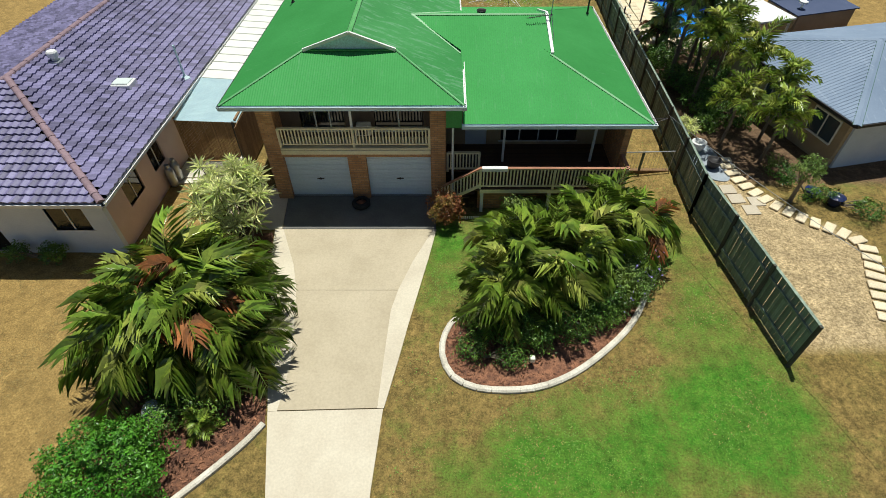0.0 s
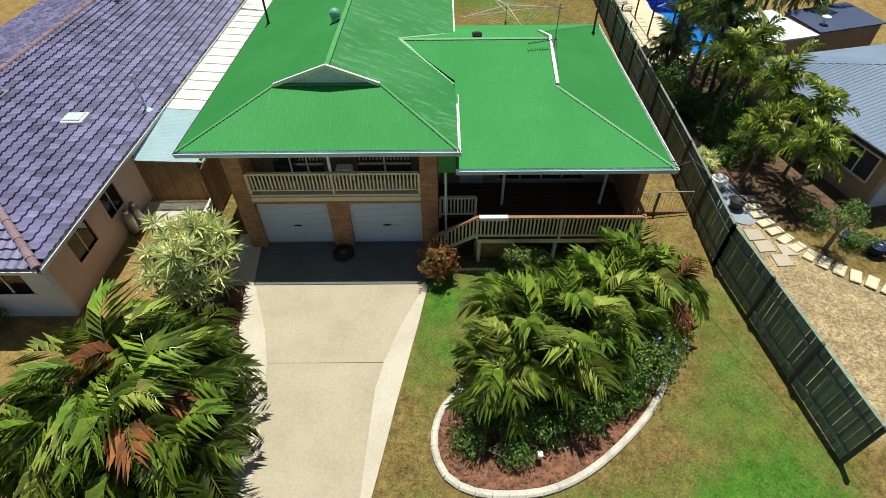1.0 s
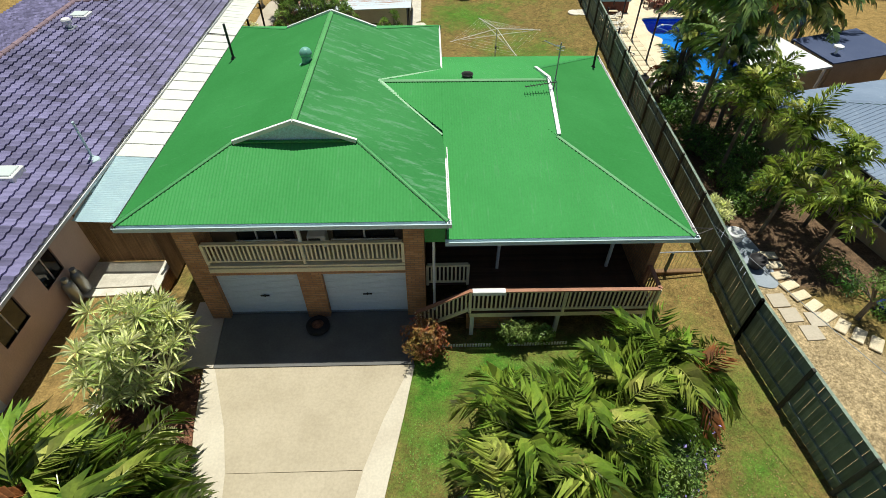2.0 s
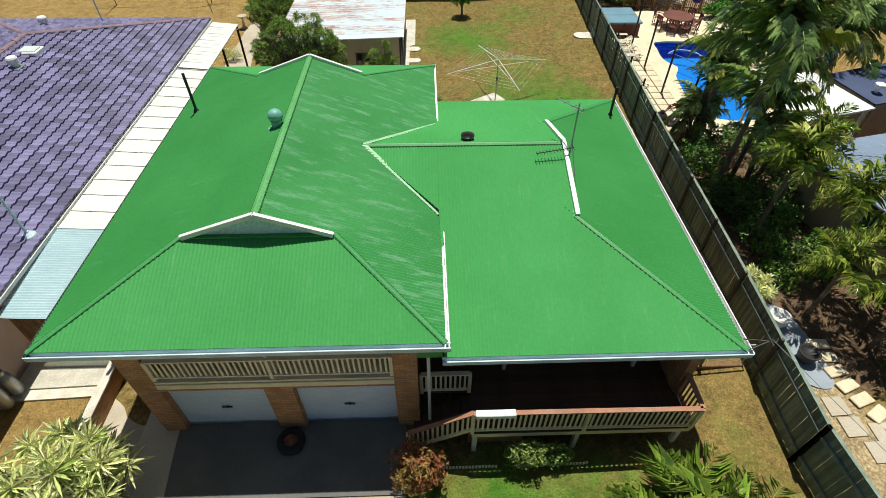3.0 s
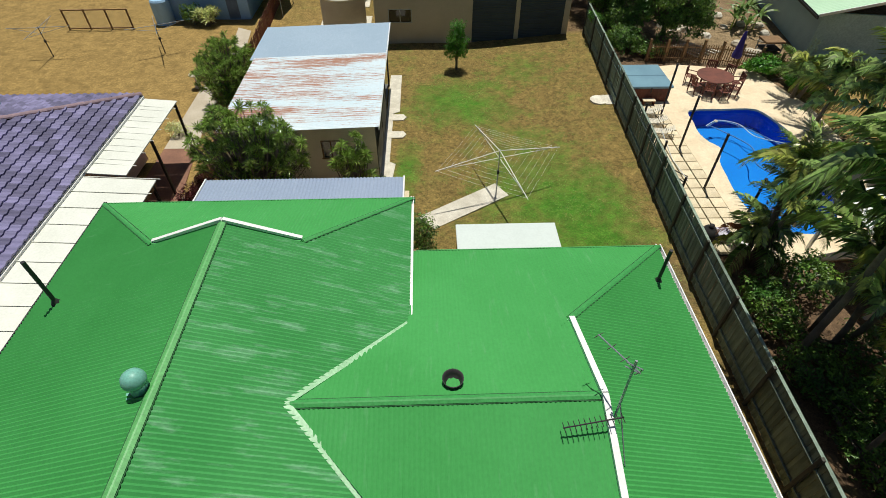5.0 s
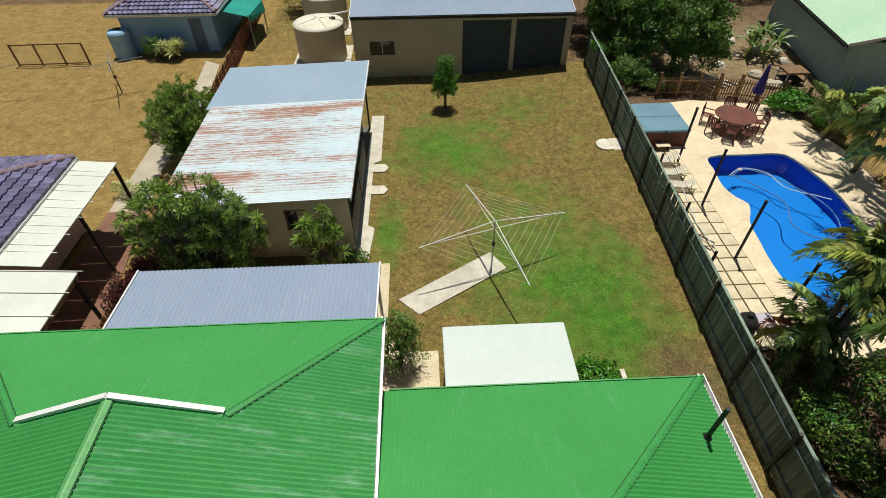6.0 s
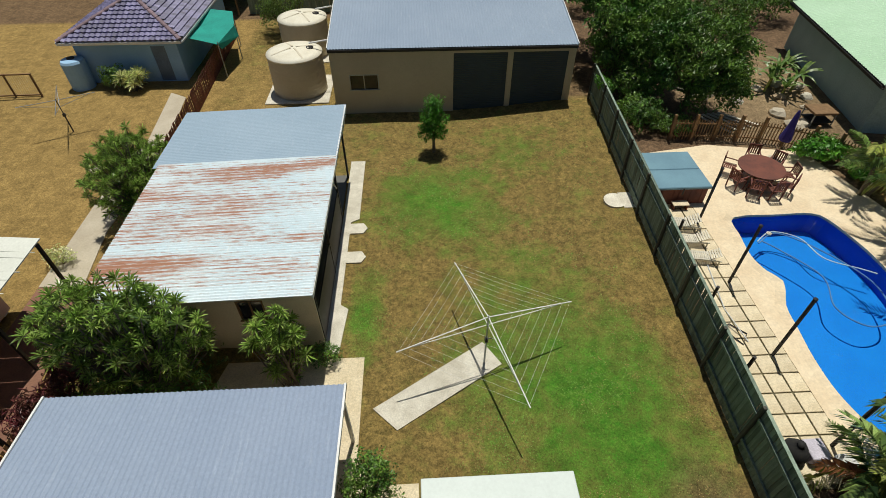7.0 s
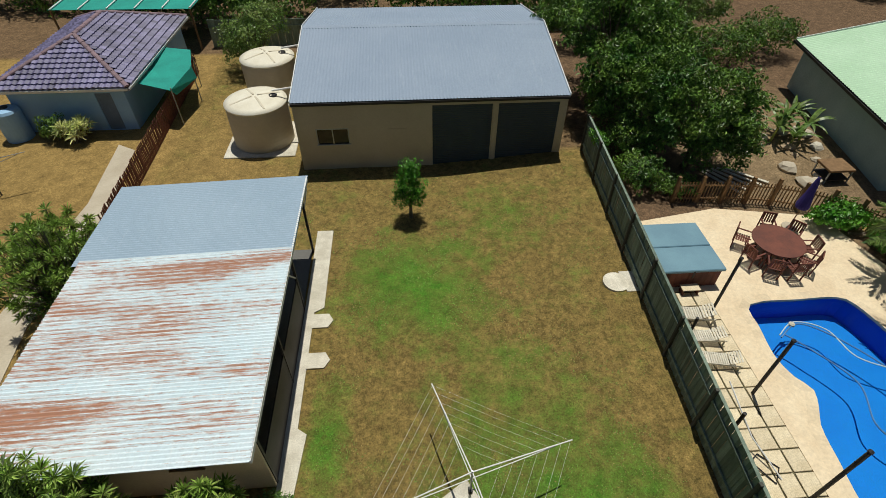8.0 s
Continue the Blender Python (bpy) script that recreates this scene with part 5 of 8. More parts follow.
for i in range(20):
    y = 22.9 + 0.84 * i
    x1 = -7.85 if y < 34 else -9.0
    part("rib", Build().bar((-10.62, y, 2.76), (x1, y, 2.57), 0.025, 0.02), COVER_CREAM, awning)
tr = corrugated([(-10.62, 19.6, 2.5), (-8.0, 19.55, 2.4), (-8.0, 22.88, 2.55), (-10.62, 22.88, 2.74)], 1, 0.012, 0.09)
pane = part("translucent_sheet", tr, TRANSLUCENT, awning, "pale blue translucent corrugated sheet")
pane.visible_shadow = False
for x, y in ((-8.1, 19.4), (-8.1, 24.0), (-8.1, 28.5), (-8.1, 33.6), (-9.2, 36.5), (-9.2, 39.3)):
    part("post", Build().box((x - 0.045, y - 0.045, land(x, y) - 0.05), (x + 0.045, y + 0.045, 2.52)), DARK, awning)
part("beam", Build().box((-8.14, 19.65, 2.3), (-8.06, 33.8, 2.5)), BROWN_WOOD, awning)
screen = thing("slat_screen", (-9.3, 20.1, 0), "brown timber slat screen under the patio cover", "screen")
part("top_rail", Build().box((-10.9, 20.08, 2.22), (-8.2, 20.14, 2.32)), BROWN_WOOD, screen)
part("bottom_rail", Build().box((-10.9, 20.08, 0.25), (-8.2, 20.14, 0.35)), BROWN_WOOD, screen)
for i in range(44):
    part("slat", Build().box((-10.88 + 0.061 * i, 20.05, 0.2), (-10.88 + 0.061 * i + 0.042, 20.075, 2.36)), BROWN_WOOD, screen)
boards = thing("board_screen", (-8.1, 20.5, 0), "tan timber board screen beside the path", "screen")
for i in range(24):
    part("board", Build().box((-8.02, 19.2 + 0.16 * i, 0.1), (-7.99, 19.345 + 0.16 * i, 2.35 + random.uniform(-0.01, 0.01)), 0.004), BROWN_WOOD, boards)
for x, y in ((-10.95, 18.35), (-10.9, 18.8)):
    g = thing("gas_bottle", (x, y, 0.05), "grey gas bottle standing by the pink wall", "gas bottle", "gas bottles")
    part("body", Build().turned([(0.14, 0.05), (0.18, 0.12), (0.185, 0.75), (0.15, 0.9), (0.06, 0.97)], (x, y, 0.05), 18), GREY_METAL, g, smooth=True)
    part("collar", Build().turned([(0.1, 0.95), (0.1, 1.08)], (x, y, 0.05), 12), GREY_METAL, g)

# ---- back yard, west side ----
patio_roof = thing("patio_roof", (-2.7, 32.4, -0.2), "grey ribbed metal roof over the rear patio", "patio cover")
slope("roof_sheet", [(-6.2, 30.1, 2.72), (0.9, 30.1, 2.72), (0.9, 33.8, 2.5), (-6.2, 33.8, 2.5)], 0, PATIO_ROOF, patio_roof, 0.015, 0.014, 0.13)
for x in (-6.1, -2.7, 0.8):
    part("post", Build().box((x - 0.045, 33.6, -0.25), (x + 0.045, 33.69, 2.45)), WHITE_PAINT, patio_roof)
part("beam", Build().box((-6.2, 33.6, 2.34), (0.9, 33.68, 2.46)), WHITE_PAINT, patio_roof)
part("edge_flashing", Build().bar((0.93, 30.1, 2.72), (0.93, 33.8, 2.5), 0.05, 0.12).bar((-6.23, 30.1, 2.72), (-6.23, 33.8, 2.5), 0.05, 0.12), WHITE_PAINT, patio_roof)

carport = thing("carport", (-3.4, 41.5, -0.2), "open carport with a rust-streaked galvanised roof", "carport")
slope("rusted_sheet", [(-6.45, 36.1, 3.0), (-6.45, 42.8, 3.0), (-0.07, 42.8, 3.2), (-0.07, 36.1, 3.2)], 1, RUST_ROOF, carport, 0.012, 0.014, 0.105)
slope("zinc_sheet", [(-6.62, 42.6, 2.98), (-6.62, 46.6, 2.98), (-0.05, 46.6, 3.18), (-0.05, 42.6, 3.18)], 1, NEW_SHEET, carport, 0.012, 0.012, 0.105)
part("edge_beam", Build().bar((-0.08, 36.15, 3.1), (-0.08, 46.55, 3.12), 0.05, 0.14), WHITE_PAINT, carport)
part("front_wall", wall_with_holes((-6.35, 37.0, -0.3), (-0.35, 37.15, 3.0), [(-2.6, -1.9, 1.2, 2.0)]), CARPORT_WALL, carport)
window(carport, -2.6, -1.9, 1.2, 2.0, 37.02, 2, BROWN_WOOD)
part("west_wall", Build().box((-6.38, 37.15, -0.3), (-6.3, 46.3, 2.9)), RENDER_TAN, carport)
# Floor reuses the shade-darkened concrete of the apron.
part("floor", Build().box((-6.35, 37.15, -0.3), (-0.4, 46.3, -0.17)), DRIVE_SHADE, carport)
for y in (37.1, 40.2, 43.2, 46.2):
    part("post", Build().box((-0.4, y - 0.04, -0.3), (-0.32, y + 0.04, 3.1)), DARK, carport)
part("brace", Build().bar((-0.36, 46.2, 1.9), (-0.1, 46.2, 2.9), 0.05, 0.05).bar((-0.36, 43.2, 1.4), (-0.36, 41.9, 3.0), 0.04, 0.04), WHITE_PAINT, carport)
part("side_panel", Build().box((-0.38, 37.15, -0.2), (-0.34, 43.1, 1.3)), DARK, carport)

white_awning = thing("white_awning", (4.4, 30.5, -0.1), "flat white panel awning behind the house", "awning")
part("top", Build().box((2.7, 28.9, 2.02), (6.1, 31.6, 2.1), 0.015), AWNING_TOP, white_awning)
for x in (2.85, 5.95):
    part("post", Build().box((x - 0.04, 31.4, -0.25), (x + 0.04, 31.48, 2.02)), DARK, white_awning)
part("side_panel", Build().box((2.74, 29.2, -0.2), (2.78, 31.4, 1.9)), RED_WOOD, white_awning)
setting("garden_edge", Build().box((8.0, 28.8, -0.2), (8.15, 31.2, 0.22), 0.02), KERB, "concrete garden edge behind the house", "edging")


def hoist(x, y, h, arm, turn, label, lines=True, paint=WHITE_PAINT, mast=GREY_METAL, sag=-0.02):
    z = land(x, y)
    r = thing("clothes_hoist", (x, y, z), label, "clothes line", "clothes hoists")
    part("mast", Build().tube([(x, y, z - 0.1), (x, y, z + h * 0.55)], 0.032, 10).tube([(x, y, z + h * 0.5), (x, y, z + h + 0.06)], 0.022, 10), mast, r)
    part("winder", Build().box((x - 0.05, y - 0.07, z + h * 0.5), (x + 0.05, y + 0.07, z + h * 0.5 + 0.16), 0.01).tube([(x, y, z + h * 0.55), (x + 0.18, y, z + h * 0.55), (x + 0.18, y, z + h * 0.55 - 0.12)], 0.012, 6), DARK, r)
    ends = []
    for k in range(4):
        a = radians(turn + 90 * k)
        d = Vector((math.cos(a), math.sin(a), 0))
        e = Vector((x, y, z + h)) + d * arm - Vector((0, 0, sag))
        ends.append(e)
        part("arm", Build().tube([(x, y, z + h), e], 0.017, 8), paint, r)
        part("strut", Build().tube([(x, y, z + h - 0.35), Vector((x, y, z + h)) + d * arm * 0.82 - Vector((0, 0, sag * 0.82 + 0.04))], 0.013, 6), paint, r)
    if lines:
        top = Vector((x, y, z + h))
        for t in (0.28, 0.4, 0.52, 0.64, 0.76, 0.88, 0.98):
            for k in range(4):
                p, q = top.lerp(ends[k], t), top.lerp(ends[(k + 1) % 4], t)
                m = p.lerp(q, 0.5) - Vector((0, 0, 0.05))
                part("line", Build().tube([p, m, q], 0.0025, 4), WHITE_PAINT, r)
    return r


hoist(4.72, 36.02, 2.27, 2.75, 16.5, "white rotary clothes hoist on the back lawn", sag=0.4)
hoist(-14.7, 50.9, 1.75, 1.7, 25, "rotary clothes hoist on the neighbour's dry lawn", False, GREY_METAL, DARK)
hoist(-21.5, 50.6, 1.8, 1.8, 5, "rotary clothes hoist far across the dry lawn", False, GREY_METAL, DARK)

# ---- metal shed ----
shed = thing("shed", (4.8, 55, -0.2), "large cream metal shed with blue-grey roof and dark roller doors", "shed")
SX0, SX1, SY0, SY1 = -1.3, 10.9, 52.05, 63.9
part("front_wall", wall_with_holes((SX0, SY0, -0.3), (SX1, SY0 + 0.1, 3.25), [(4.8, 7.55, -0.3, 2.95), (7.83, 10.65, -0.3, 2.95), (-0.49, 0.9, 1.15, 1.9)]), SHED_WALL, shed)
part("side_wall", Build().box((SX0, SY0 + 0.1, -0.3), (SX0 + 0.1, SY1, 3.25)), SHED_WALL, shed)
part("side_wall", Build().box((SX1 - 0.1, SY0 + 0.1, -0.3), (SX1, SY1, 3.25)), SHED_WALL, shed)
part("rear_wall", Build().box((SX0 + 0.1, SY1 - 0.1, -0.3), (SX1 - 0.1, SY1, 3.25)), SHED_WALL, shed)
for x0, x1 in ((4.8, 7.55), (7.83, 10.65)):
    b = Build()
    b.v = [(x, SY0 + 0.07 - 0.02 * (i % 2), -0.25 + 1.6 * i / 30) for i in range(61) for x in (x0, x1)]
    b.f = [(2 * i, 2 * i + 1, 2 * i + 3, 2 * i + 2) for i in range(60)]
    part("roller_door", b, SHED_DOOR, shed, "dark grey-green roller door, closed")
window(shed, -0.49, 0.9, 1.15, 1.9, SY0 + 0.02, 2, GREY_METAL)
part("side_door", Build().box((2.75, SY0 - 0.02, -0.2), (3.6, SY0 - 0.003, 1.85), 0.004), SHED_WALL, shed)
for x in (SX0 - 0.02, 4.7, 7.69, SX1 + 0.02):
    part("corner_trim", Build().box((x - 0.08, SY0 - 0.03, -0.25), (x + 0.08, SY0 - 0.004, 3.2)), SHED_WALL, shed)
RY, RZS = 58.1, 4.35
ro = part("roof", Build().box((SX0, RY - 0.1, RZS - 0.12), (SX1, RY + 0.1, RZS - 0.05)), BLUE_ROOF, shed, "blue-grey ribbed gable roof")
slope("roof_slope", [(SX0 - 0.12, SY0 - 0.12, 3.32), (SX1 + 0.12, SY0 - 0.12, 3.32), (SX1 + 0.12, RY, RZS), (SX0 - 0.12, RY, RZS)], 0, BLUE_ROOF, ro, 0.015, 0.014, 0.15)
slope("roof_slope", [(SX0 - 0.12, SY1 + 0.12, 3.32), (SX1 + 0.12, SY1 + 0.12, 3.32), (SX1 + 0.12, RY, RZS), (SX0 - 0.12, RY, RZS)], 0, BLUE_ROOF, ro, 0.015, 0.014, 0.15)
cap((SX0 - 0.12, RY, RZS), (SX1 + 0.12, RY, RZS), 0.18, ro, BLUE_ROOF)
for x in (SX0 - 0.13, SX1 + 0.13):
    part("barge", Build().bar((x, SY0 - 0.12, 3.32), (x, RY, RZS + 0.02), 0.04, 0.16).bar((x, SY1 + 0.12, 3.32), (x, RY, RZS + 0.02), 0.04, 0.16), WHITE_PAINT, ro)
gutter((SX0 - 0.12, SY0 - 0.1, 3.28), (SX1 + 0.12, SY0 - 0.1, 3.28), ro, (0, -1, 0), DARK, 0.1, 0.08)
for x0 in (SX0 - 0.14, SX1 + 0.11):
    part("gable_end", Build().add([(x0, SY0, 3.25), (x0, SY1, 3.25), (x0, RY, RZS - 0.05), (x0 + 0.03, SY0, 3.25), (x0 + 0.03, SY1, 3.25), (x0 + 0.03, RY, RZS - 0.05)], [(0, 1, 2), (3, 5, 4), (0, 3, 4, 1), (1, 4, 5, 2), (2, 5, 3, 0)]), SHED_WALL, shed)


def tank(x, y, label):
    z = land(x, y)
    t = thing("water_tank", (x, y, z), label, "water tank", "water tanks")
    prof = [(1.46, 0.06)]
    for i in range(9):
        prof += [(1.5, 0.08 + 0.23 * i), (1.47, 0.2 + 0.23 * i), (1.5, 0.29 + 0.23 * i)]
    part("wall", Build().turned(prof, (x, y, z), 40), TANK, t, smooth=True)
    part("top", Build().turned([(1.52, 2.12), (1.52, 2.2), (1.2, 2.3), (0.4, 2.42), (0.01, 2.44)], (x, y, z), 40), TANK_TOP, t, "cream domed tank top", smooth=True)
    for a in (30, 120, 210, 300):
        d = Vector((math.cos(radians(a)), math.sin(radians(a)), 0))
        part("rib", Build().bar(Vector((x, y, z + 2.46)) + d * 0.15, Vector((x, y, z + 2.29)) + d * 1.25, 0.09, 0.03), TANK, t)
    part("strainer", Build().turned([(0.2, 2.3), (0.2, 2.4), (0.15, 2.4), (0.14, 2.36)], (x + 0.85, y + 0.15, z), 18), DARK, t)
    part("inlet_pipe", Build().tube([(x + 0.85, y + 0.15, z + 2.6), (x + 1.9, y + 0.15, z + 2.75)], 0.05, 10), WHITE_PAINT, t)
    part("base", Build().box((x - 1.75, y - 1.75, z - 0.1), (x + 1.75, y + 1.75, z + 0.06), 0.02), KERB, t)


tank(-3.75, 55.0, "beige corrugated water tank with a cream domed top")
tank(-4.1, 60.3, "beige corrugated water tank standing behind another")

# ---- north-western yard ----
hut = thing("granny_flat", (-13.4, 61, -0.2), "pale blue hut with a purple-grey tiled hip roof", "hut")
part("south_wall", wall_with_holes((-16.3, 56.5, -0.3), (-10.6, 56.65, 2.25), [(-12.1, -11.3, -0.2, 1.85)]), RENDER_BLUE, hut)
part("door", Build().box((-12.1, 56.56, -0.2), (-11.3, 56.6, 1.85)), matter("slate_blue_door", (0.16, 0.22, 0.30), None, 0.6), hut, "slate blue door, closed")
part("east_wall", Build().box((-10.75, 56.65, -0.3), (-10.6, 65.9, 2.25)), RENDER_BLUE, hut)
part("west_wall", Build().box((-16.3, 56.65, -0.3), (-16.15, 65.9, 2.25)), RENDER_BLUE, hut)
part("north_wall", Build().box((-16.15, 65.75, -0.3), (-10.75, 65.9, 2.25)), RENDER_BLUE, hut)
hip_roof(hut, -16.8, -10.1, 56.1, 66.2, 2.3, 3.7)
sail = thing("shade_cloth", (-9.4, 59, 1.9), "teal shade cloth stretched beside the hut", "shade cloth")
part("cloth", Build().sheet([(-10.1, 57.2, 2.0), (-8.4, 56.7, 1.8), (-8.1, 59.5, 1.85), (-8.7, 61.6, 1.95), (-10.3, 61.6, 2.15), (-10.15, 59.4, 1.95)], 0.02), TEAL, sail)
part("skirt", Build().add([(-8.4, 56.7, 1.8), (-8.1, 59.5, 1.85), (-8.0, 59.5, 1.2), (-8.35, 57.1, 1.35)], [(0, 1, 2, 3)]), TEAL, sail)
for x, y in ((-8.4, 56.8), (-8.15, 59.5), (-8.7, 61.5)):
    part("pole", Build().tube([(x, y, -0.3), (x, y, 1.9)], 0.03, 8), GREY_METAL, sail)
big_shade = thing("shade_house", (-14, 69, 0), "large teal shade cloth roof on pale battens", "shade house")
part("cloth", Build().sheet([(-19, 67.2, 2.5), (-10, 67.0, 2.5), (-9.6, 71.5, 2.7), (-19, 72, 2.7)], 0.02), TEAL, big_shade)
for i in range(6):
    part("batten", Build().bar((-18.8 + 1.75 * i, 67.1, 2.56), (-18.6 + 1.75 * i, 71.8, 2.76), 0.08, 0.05), WHITE_PAINT, big_shade)
for x, y in ((-18.9, 67.3), (-10.1, 67.1), (-18.9, 71.8), (-9.8, 71.4)):
    part("pole", Build().box((x - 0.05, y - 0.05, -0.3), (x + 0.05, y + 0.05, 2.55)), BROWN_WOOD, big_shade)

red_fence = thing("red_fence", (-9.6, 57, -0.2), "red-brown timber picket fence by the dry yard", "fence", "boundary fence")
pk = Build().box((-0.012, -0.04, 0), (0.012, 0.04, 1.25), 0.003).mesh("picket", RED_WOOD)
for i in range(118):
    y = 47.6 + 0.135 * i
    piece("picket", pk, pose(-8.65 - 0.045 * (y - 47.6), y, -0.2, 0, random.uniform(-2, 2), 0), red_fence)
for h in (0.25, 0.95):
    part("rail", Build().bar((-8.68, 47.6, h - 0.2), (-9.4, 63.5, h - 0.2), 0.04, 0.08), RED_WOOD, red_fence)
side_fence = thing("side_fence", (-8.1, 34, -0.2), "weathered timber picket fence along the concrete path", "fence", "boundary fence")
pk2 = Build().box((-0.012, -0.045, 0), (0.012, 0.045, 1.2), 0.003).mesh("picket", BROWN_WOOD)
for i in range(85):
    y = 31.0 + 0.15 * i
    piece("picket", pk2, pose(-7.75 - 0.02 * (y - 31), y, -0.22, 0, random.uniform(-1.5, 1.5), 0), side_fence)
for h in (0.3, 0.95):
    part("rail", Build().bar((-7.78, 31, h - 0.22), (-8.0, 43.7, h - 0.22), 0.04, 0.08), BROWN_WOOD, side_fence)
bath = thing("bird_bath", (-11.2, 46.3, -0.2), "weathered concrete bird bath on the dry lawn", "bird bath")
part("pedestal", Build().turned([(0.2, 0), (0.2, 0.06), (0.09, 0.12), (0.07, 0.6), (0.12, 0.66)], (-11.2, 46.3, -0.22), 16), CONCRETE, bath, smooth=True)
part("bowl", Build().turned([(0.1, 0.65), (0.3, 0.74), (0.32, 0.8), (0.28, 0.8), (0.1, 0.73)], (-11.2, 46.3, -0.22), 20), CONCRETE, bath, smooth=True)
cage = thing("wire_enclosure", (-20.5, 55.2, -0.2), "low wire enclosure in a timber frame", "enclosure")
part("frame", Build().bar((-22.5, 54.8, 1.1), (-18.2, 54.9, 1.1), 0.07, 0.07).bar((-22.5, 54.8, -0.1), (-18.2, 54.9, -0.1), 0.07, 0.07), BROWN_WOOD, cage)
for i in range(4):
    part("post", Build().box((-22.54 + 1.43 * i, 54.8, -0.3), (-22.46 + 1.43 * i, 54.88, 1.15)), BROWN_WOOD, cage)
for i in range(36):
    part("wire", Build().tube([(-22.4 + 0.117 * i, 54.85, -0.1), (-22.4 + 0.117 * i, 54.85, 1.08)], 0.006, 4), GREY_METAL, cage)

# ---- pool yard ----
PZ = 0.38
POOL = [(15.2, 41.75), (14.98, 40.7), (14.86, 39.6), (15.05, 38.85), (15.36, 38.4), (15.15, 37.8), (14.85, 37.2), (14.72, 36.2), (14.6, 35.2), (14.62, 34.0), (14.95, 33.0), (15.7, 32.55), (16.8, 32.5), (17.7, 33.1), (18.4, 34.2), (18.75, 35.6), (19.05, 37.0), (19.3, 38.2), (19.3, 39.4), (19.15, 40.4), (18.85, 41.5), (18.4, 41.85), (17.0, 41.85)]
pool_line = [(p.x, p.y) for p in curve_points(POOL, 0.3, True)][:-1]


def grown(line, d):
    out = []
    n = len(line)
    for i, (x, y) in enumerate(line):
        t = Vector((line[(i + 1) % n][0] - line[i - 1][0], line[(i + 1) % n][1] - line[i - 1][1])).normalized()
        out.append((x - t.y * d, y + t.x * d))
    return out


sign = 1 if sum(a[0] * b[1] - b[0] * a[1] for a, b in zip(pool_line, pool_line[1:] + pool_line[:1])) < 0 else -1
basin = Build()
np_ = len(pool_line)
basin.add([(x, y, PZ) for x, y in pool_line] + [(x, y, PZ - 1.2) for x, y in pool_line], [(i, (i + 1) % np_, np_ + (i + 1) % np_, np_ + i) for i in range(np_)])
pool_base = setting("pool_basin", basin, POOL_LINER_SHADED, "blue vinyl walls of the swimming pool, coloured darker for shade", "pool")
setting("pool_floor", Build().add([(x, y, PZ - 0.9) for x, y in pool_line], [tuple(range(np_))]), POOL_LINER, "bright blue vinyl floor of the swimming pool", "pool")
water = setting("water", Build().add([(x, y, PZ - 0.08) for x, y in pool_line], [tuple(range(np_))]), WATER, "clear blue pool water", "water")
water.visible_shadow = False
rim = grown(pool_line, 0.32 * sign)
cop = Build()
for k in range(np_):
    a, b2 = pool_line[k], pool_line[(k + 1) % np_]
    c2, d2 = rim[(k + 1) % np_], rim[k]
    cop.add([(*a, PZ + 0.09), (*b2, PZ + 0.09), (*c2, PZ + 0.075), (*d2, PZ + 0.075), (*a, PZ - 0.02), (*b2, PZ - 0.02)], [(0, 1, 2, 3), (0, 4, 5, 1)])
setting("pool_coping", cop, PAVING, "cream bullnose coping round the pool", "coping")


def pool_paving():
    outer = [(13.88, 31.0), (19.2, 31.2), (21.2, 35.5), (21.6, 42.0), (20.6, 46.2), (16.4, 47.0), (13.0, 46.4), (12.2, 42.6), (13.88, 42.5)]
    bm = bmesh.new()
    for loop in (outer, rim):
        vs = [bm.verts.new((x, y, PZ + 0.075)) for x, y in loop]
        for a, b in zip(vs, vs[1:] + vs[:1]):
            bm.edges.new((a, b))
    bmesh.ops.triangle_fill(bm, use_beauty=True, edges=bm.edges[:])
    for f in bm.faces:
        if f.normal.z < 0:
            f.normal_flip()
    r = bmesh.ops.extrude_face_region(bm, geom=bm.faces[:])
    for e in r["geom"]:
        if isinstance(e, bmesh.types.BMVert):
            e.co.z -= 0.4
    bmesh.ops.recalc_face_normals(bm, faces=bm.faces)
    me = bpy.data.meshes.new("pool_paving")
    bm.to_mesh(me)
    bm.free()
    me.materials.append(PAVING)
    tagged(new("pool_paving", me), "cream concrete paving round the pool", "paving", kind="structure")


pool_paving()
pv = tagged(new("paver_strip", Build().slab([(12.15, 31.5), (13.87, 31.5), (13.87, 42.4), (12.3, 42.4)], -0.3, PZ + 0.03).mesh("paver_strip", matter("dark_joint_sand", (0.16, 0.14, 0.08), None, 0.95))), "square sand-coloured pavers with dark joints by the fence", "paving", kind="structure")
pm = Build().box((-0.255, -0.3, 0), (0.255, 0.3, 0.05), 0.012).mesh("paver", PAVER)
for i in range(17):
    for j in range(3):
        piece("paver", pm, pose(12.5 + 0.56 * j, 31.9 + 0.64 * i, PZ + 0.025 + random.uniform(0, 0.006), 0, 0, random.uniform(-1, 1)), pv)

spa = thing("spa_pool", (13.3, 44.0, PZ), "spa tub with a slate blue folding cover and timber skirt", "spa")
part("skirt", Build().box((12.3, 42.75, PZ + 0.05), (14.4, 45.1, PZ + 0.82), 0.03), RED_WOOD, spa)
part("cover", Build().box((12.22, 42.66, PZ + 0.82), (14.48, 43.9, PZ + 0.95), 0.03), SPA_COVER, spa, "slate blue vinyl cover half")
part("cover", Build().box((12.22, 43.92, PZ + 0.82), (14.48, 45.2, PZ + 0.95), 0.03), SPA_COVER, spa, "slate blue vinyl cover half")
part("strap", Build().box((13.3, 42.64, PZ + 0.6), (13.36, 42.66, PZ + 0.9)), DARK, spa)
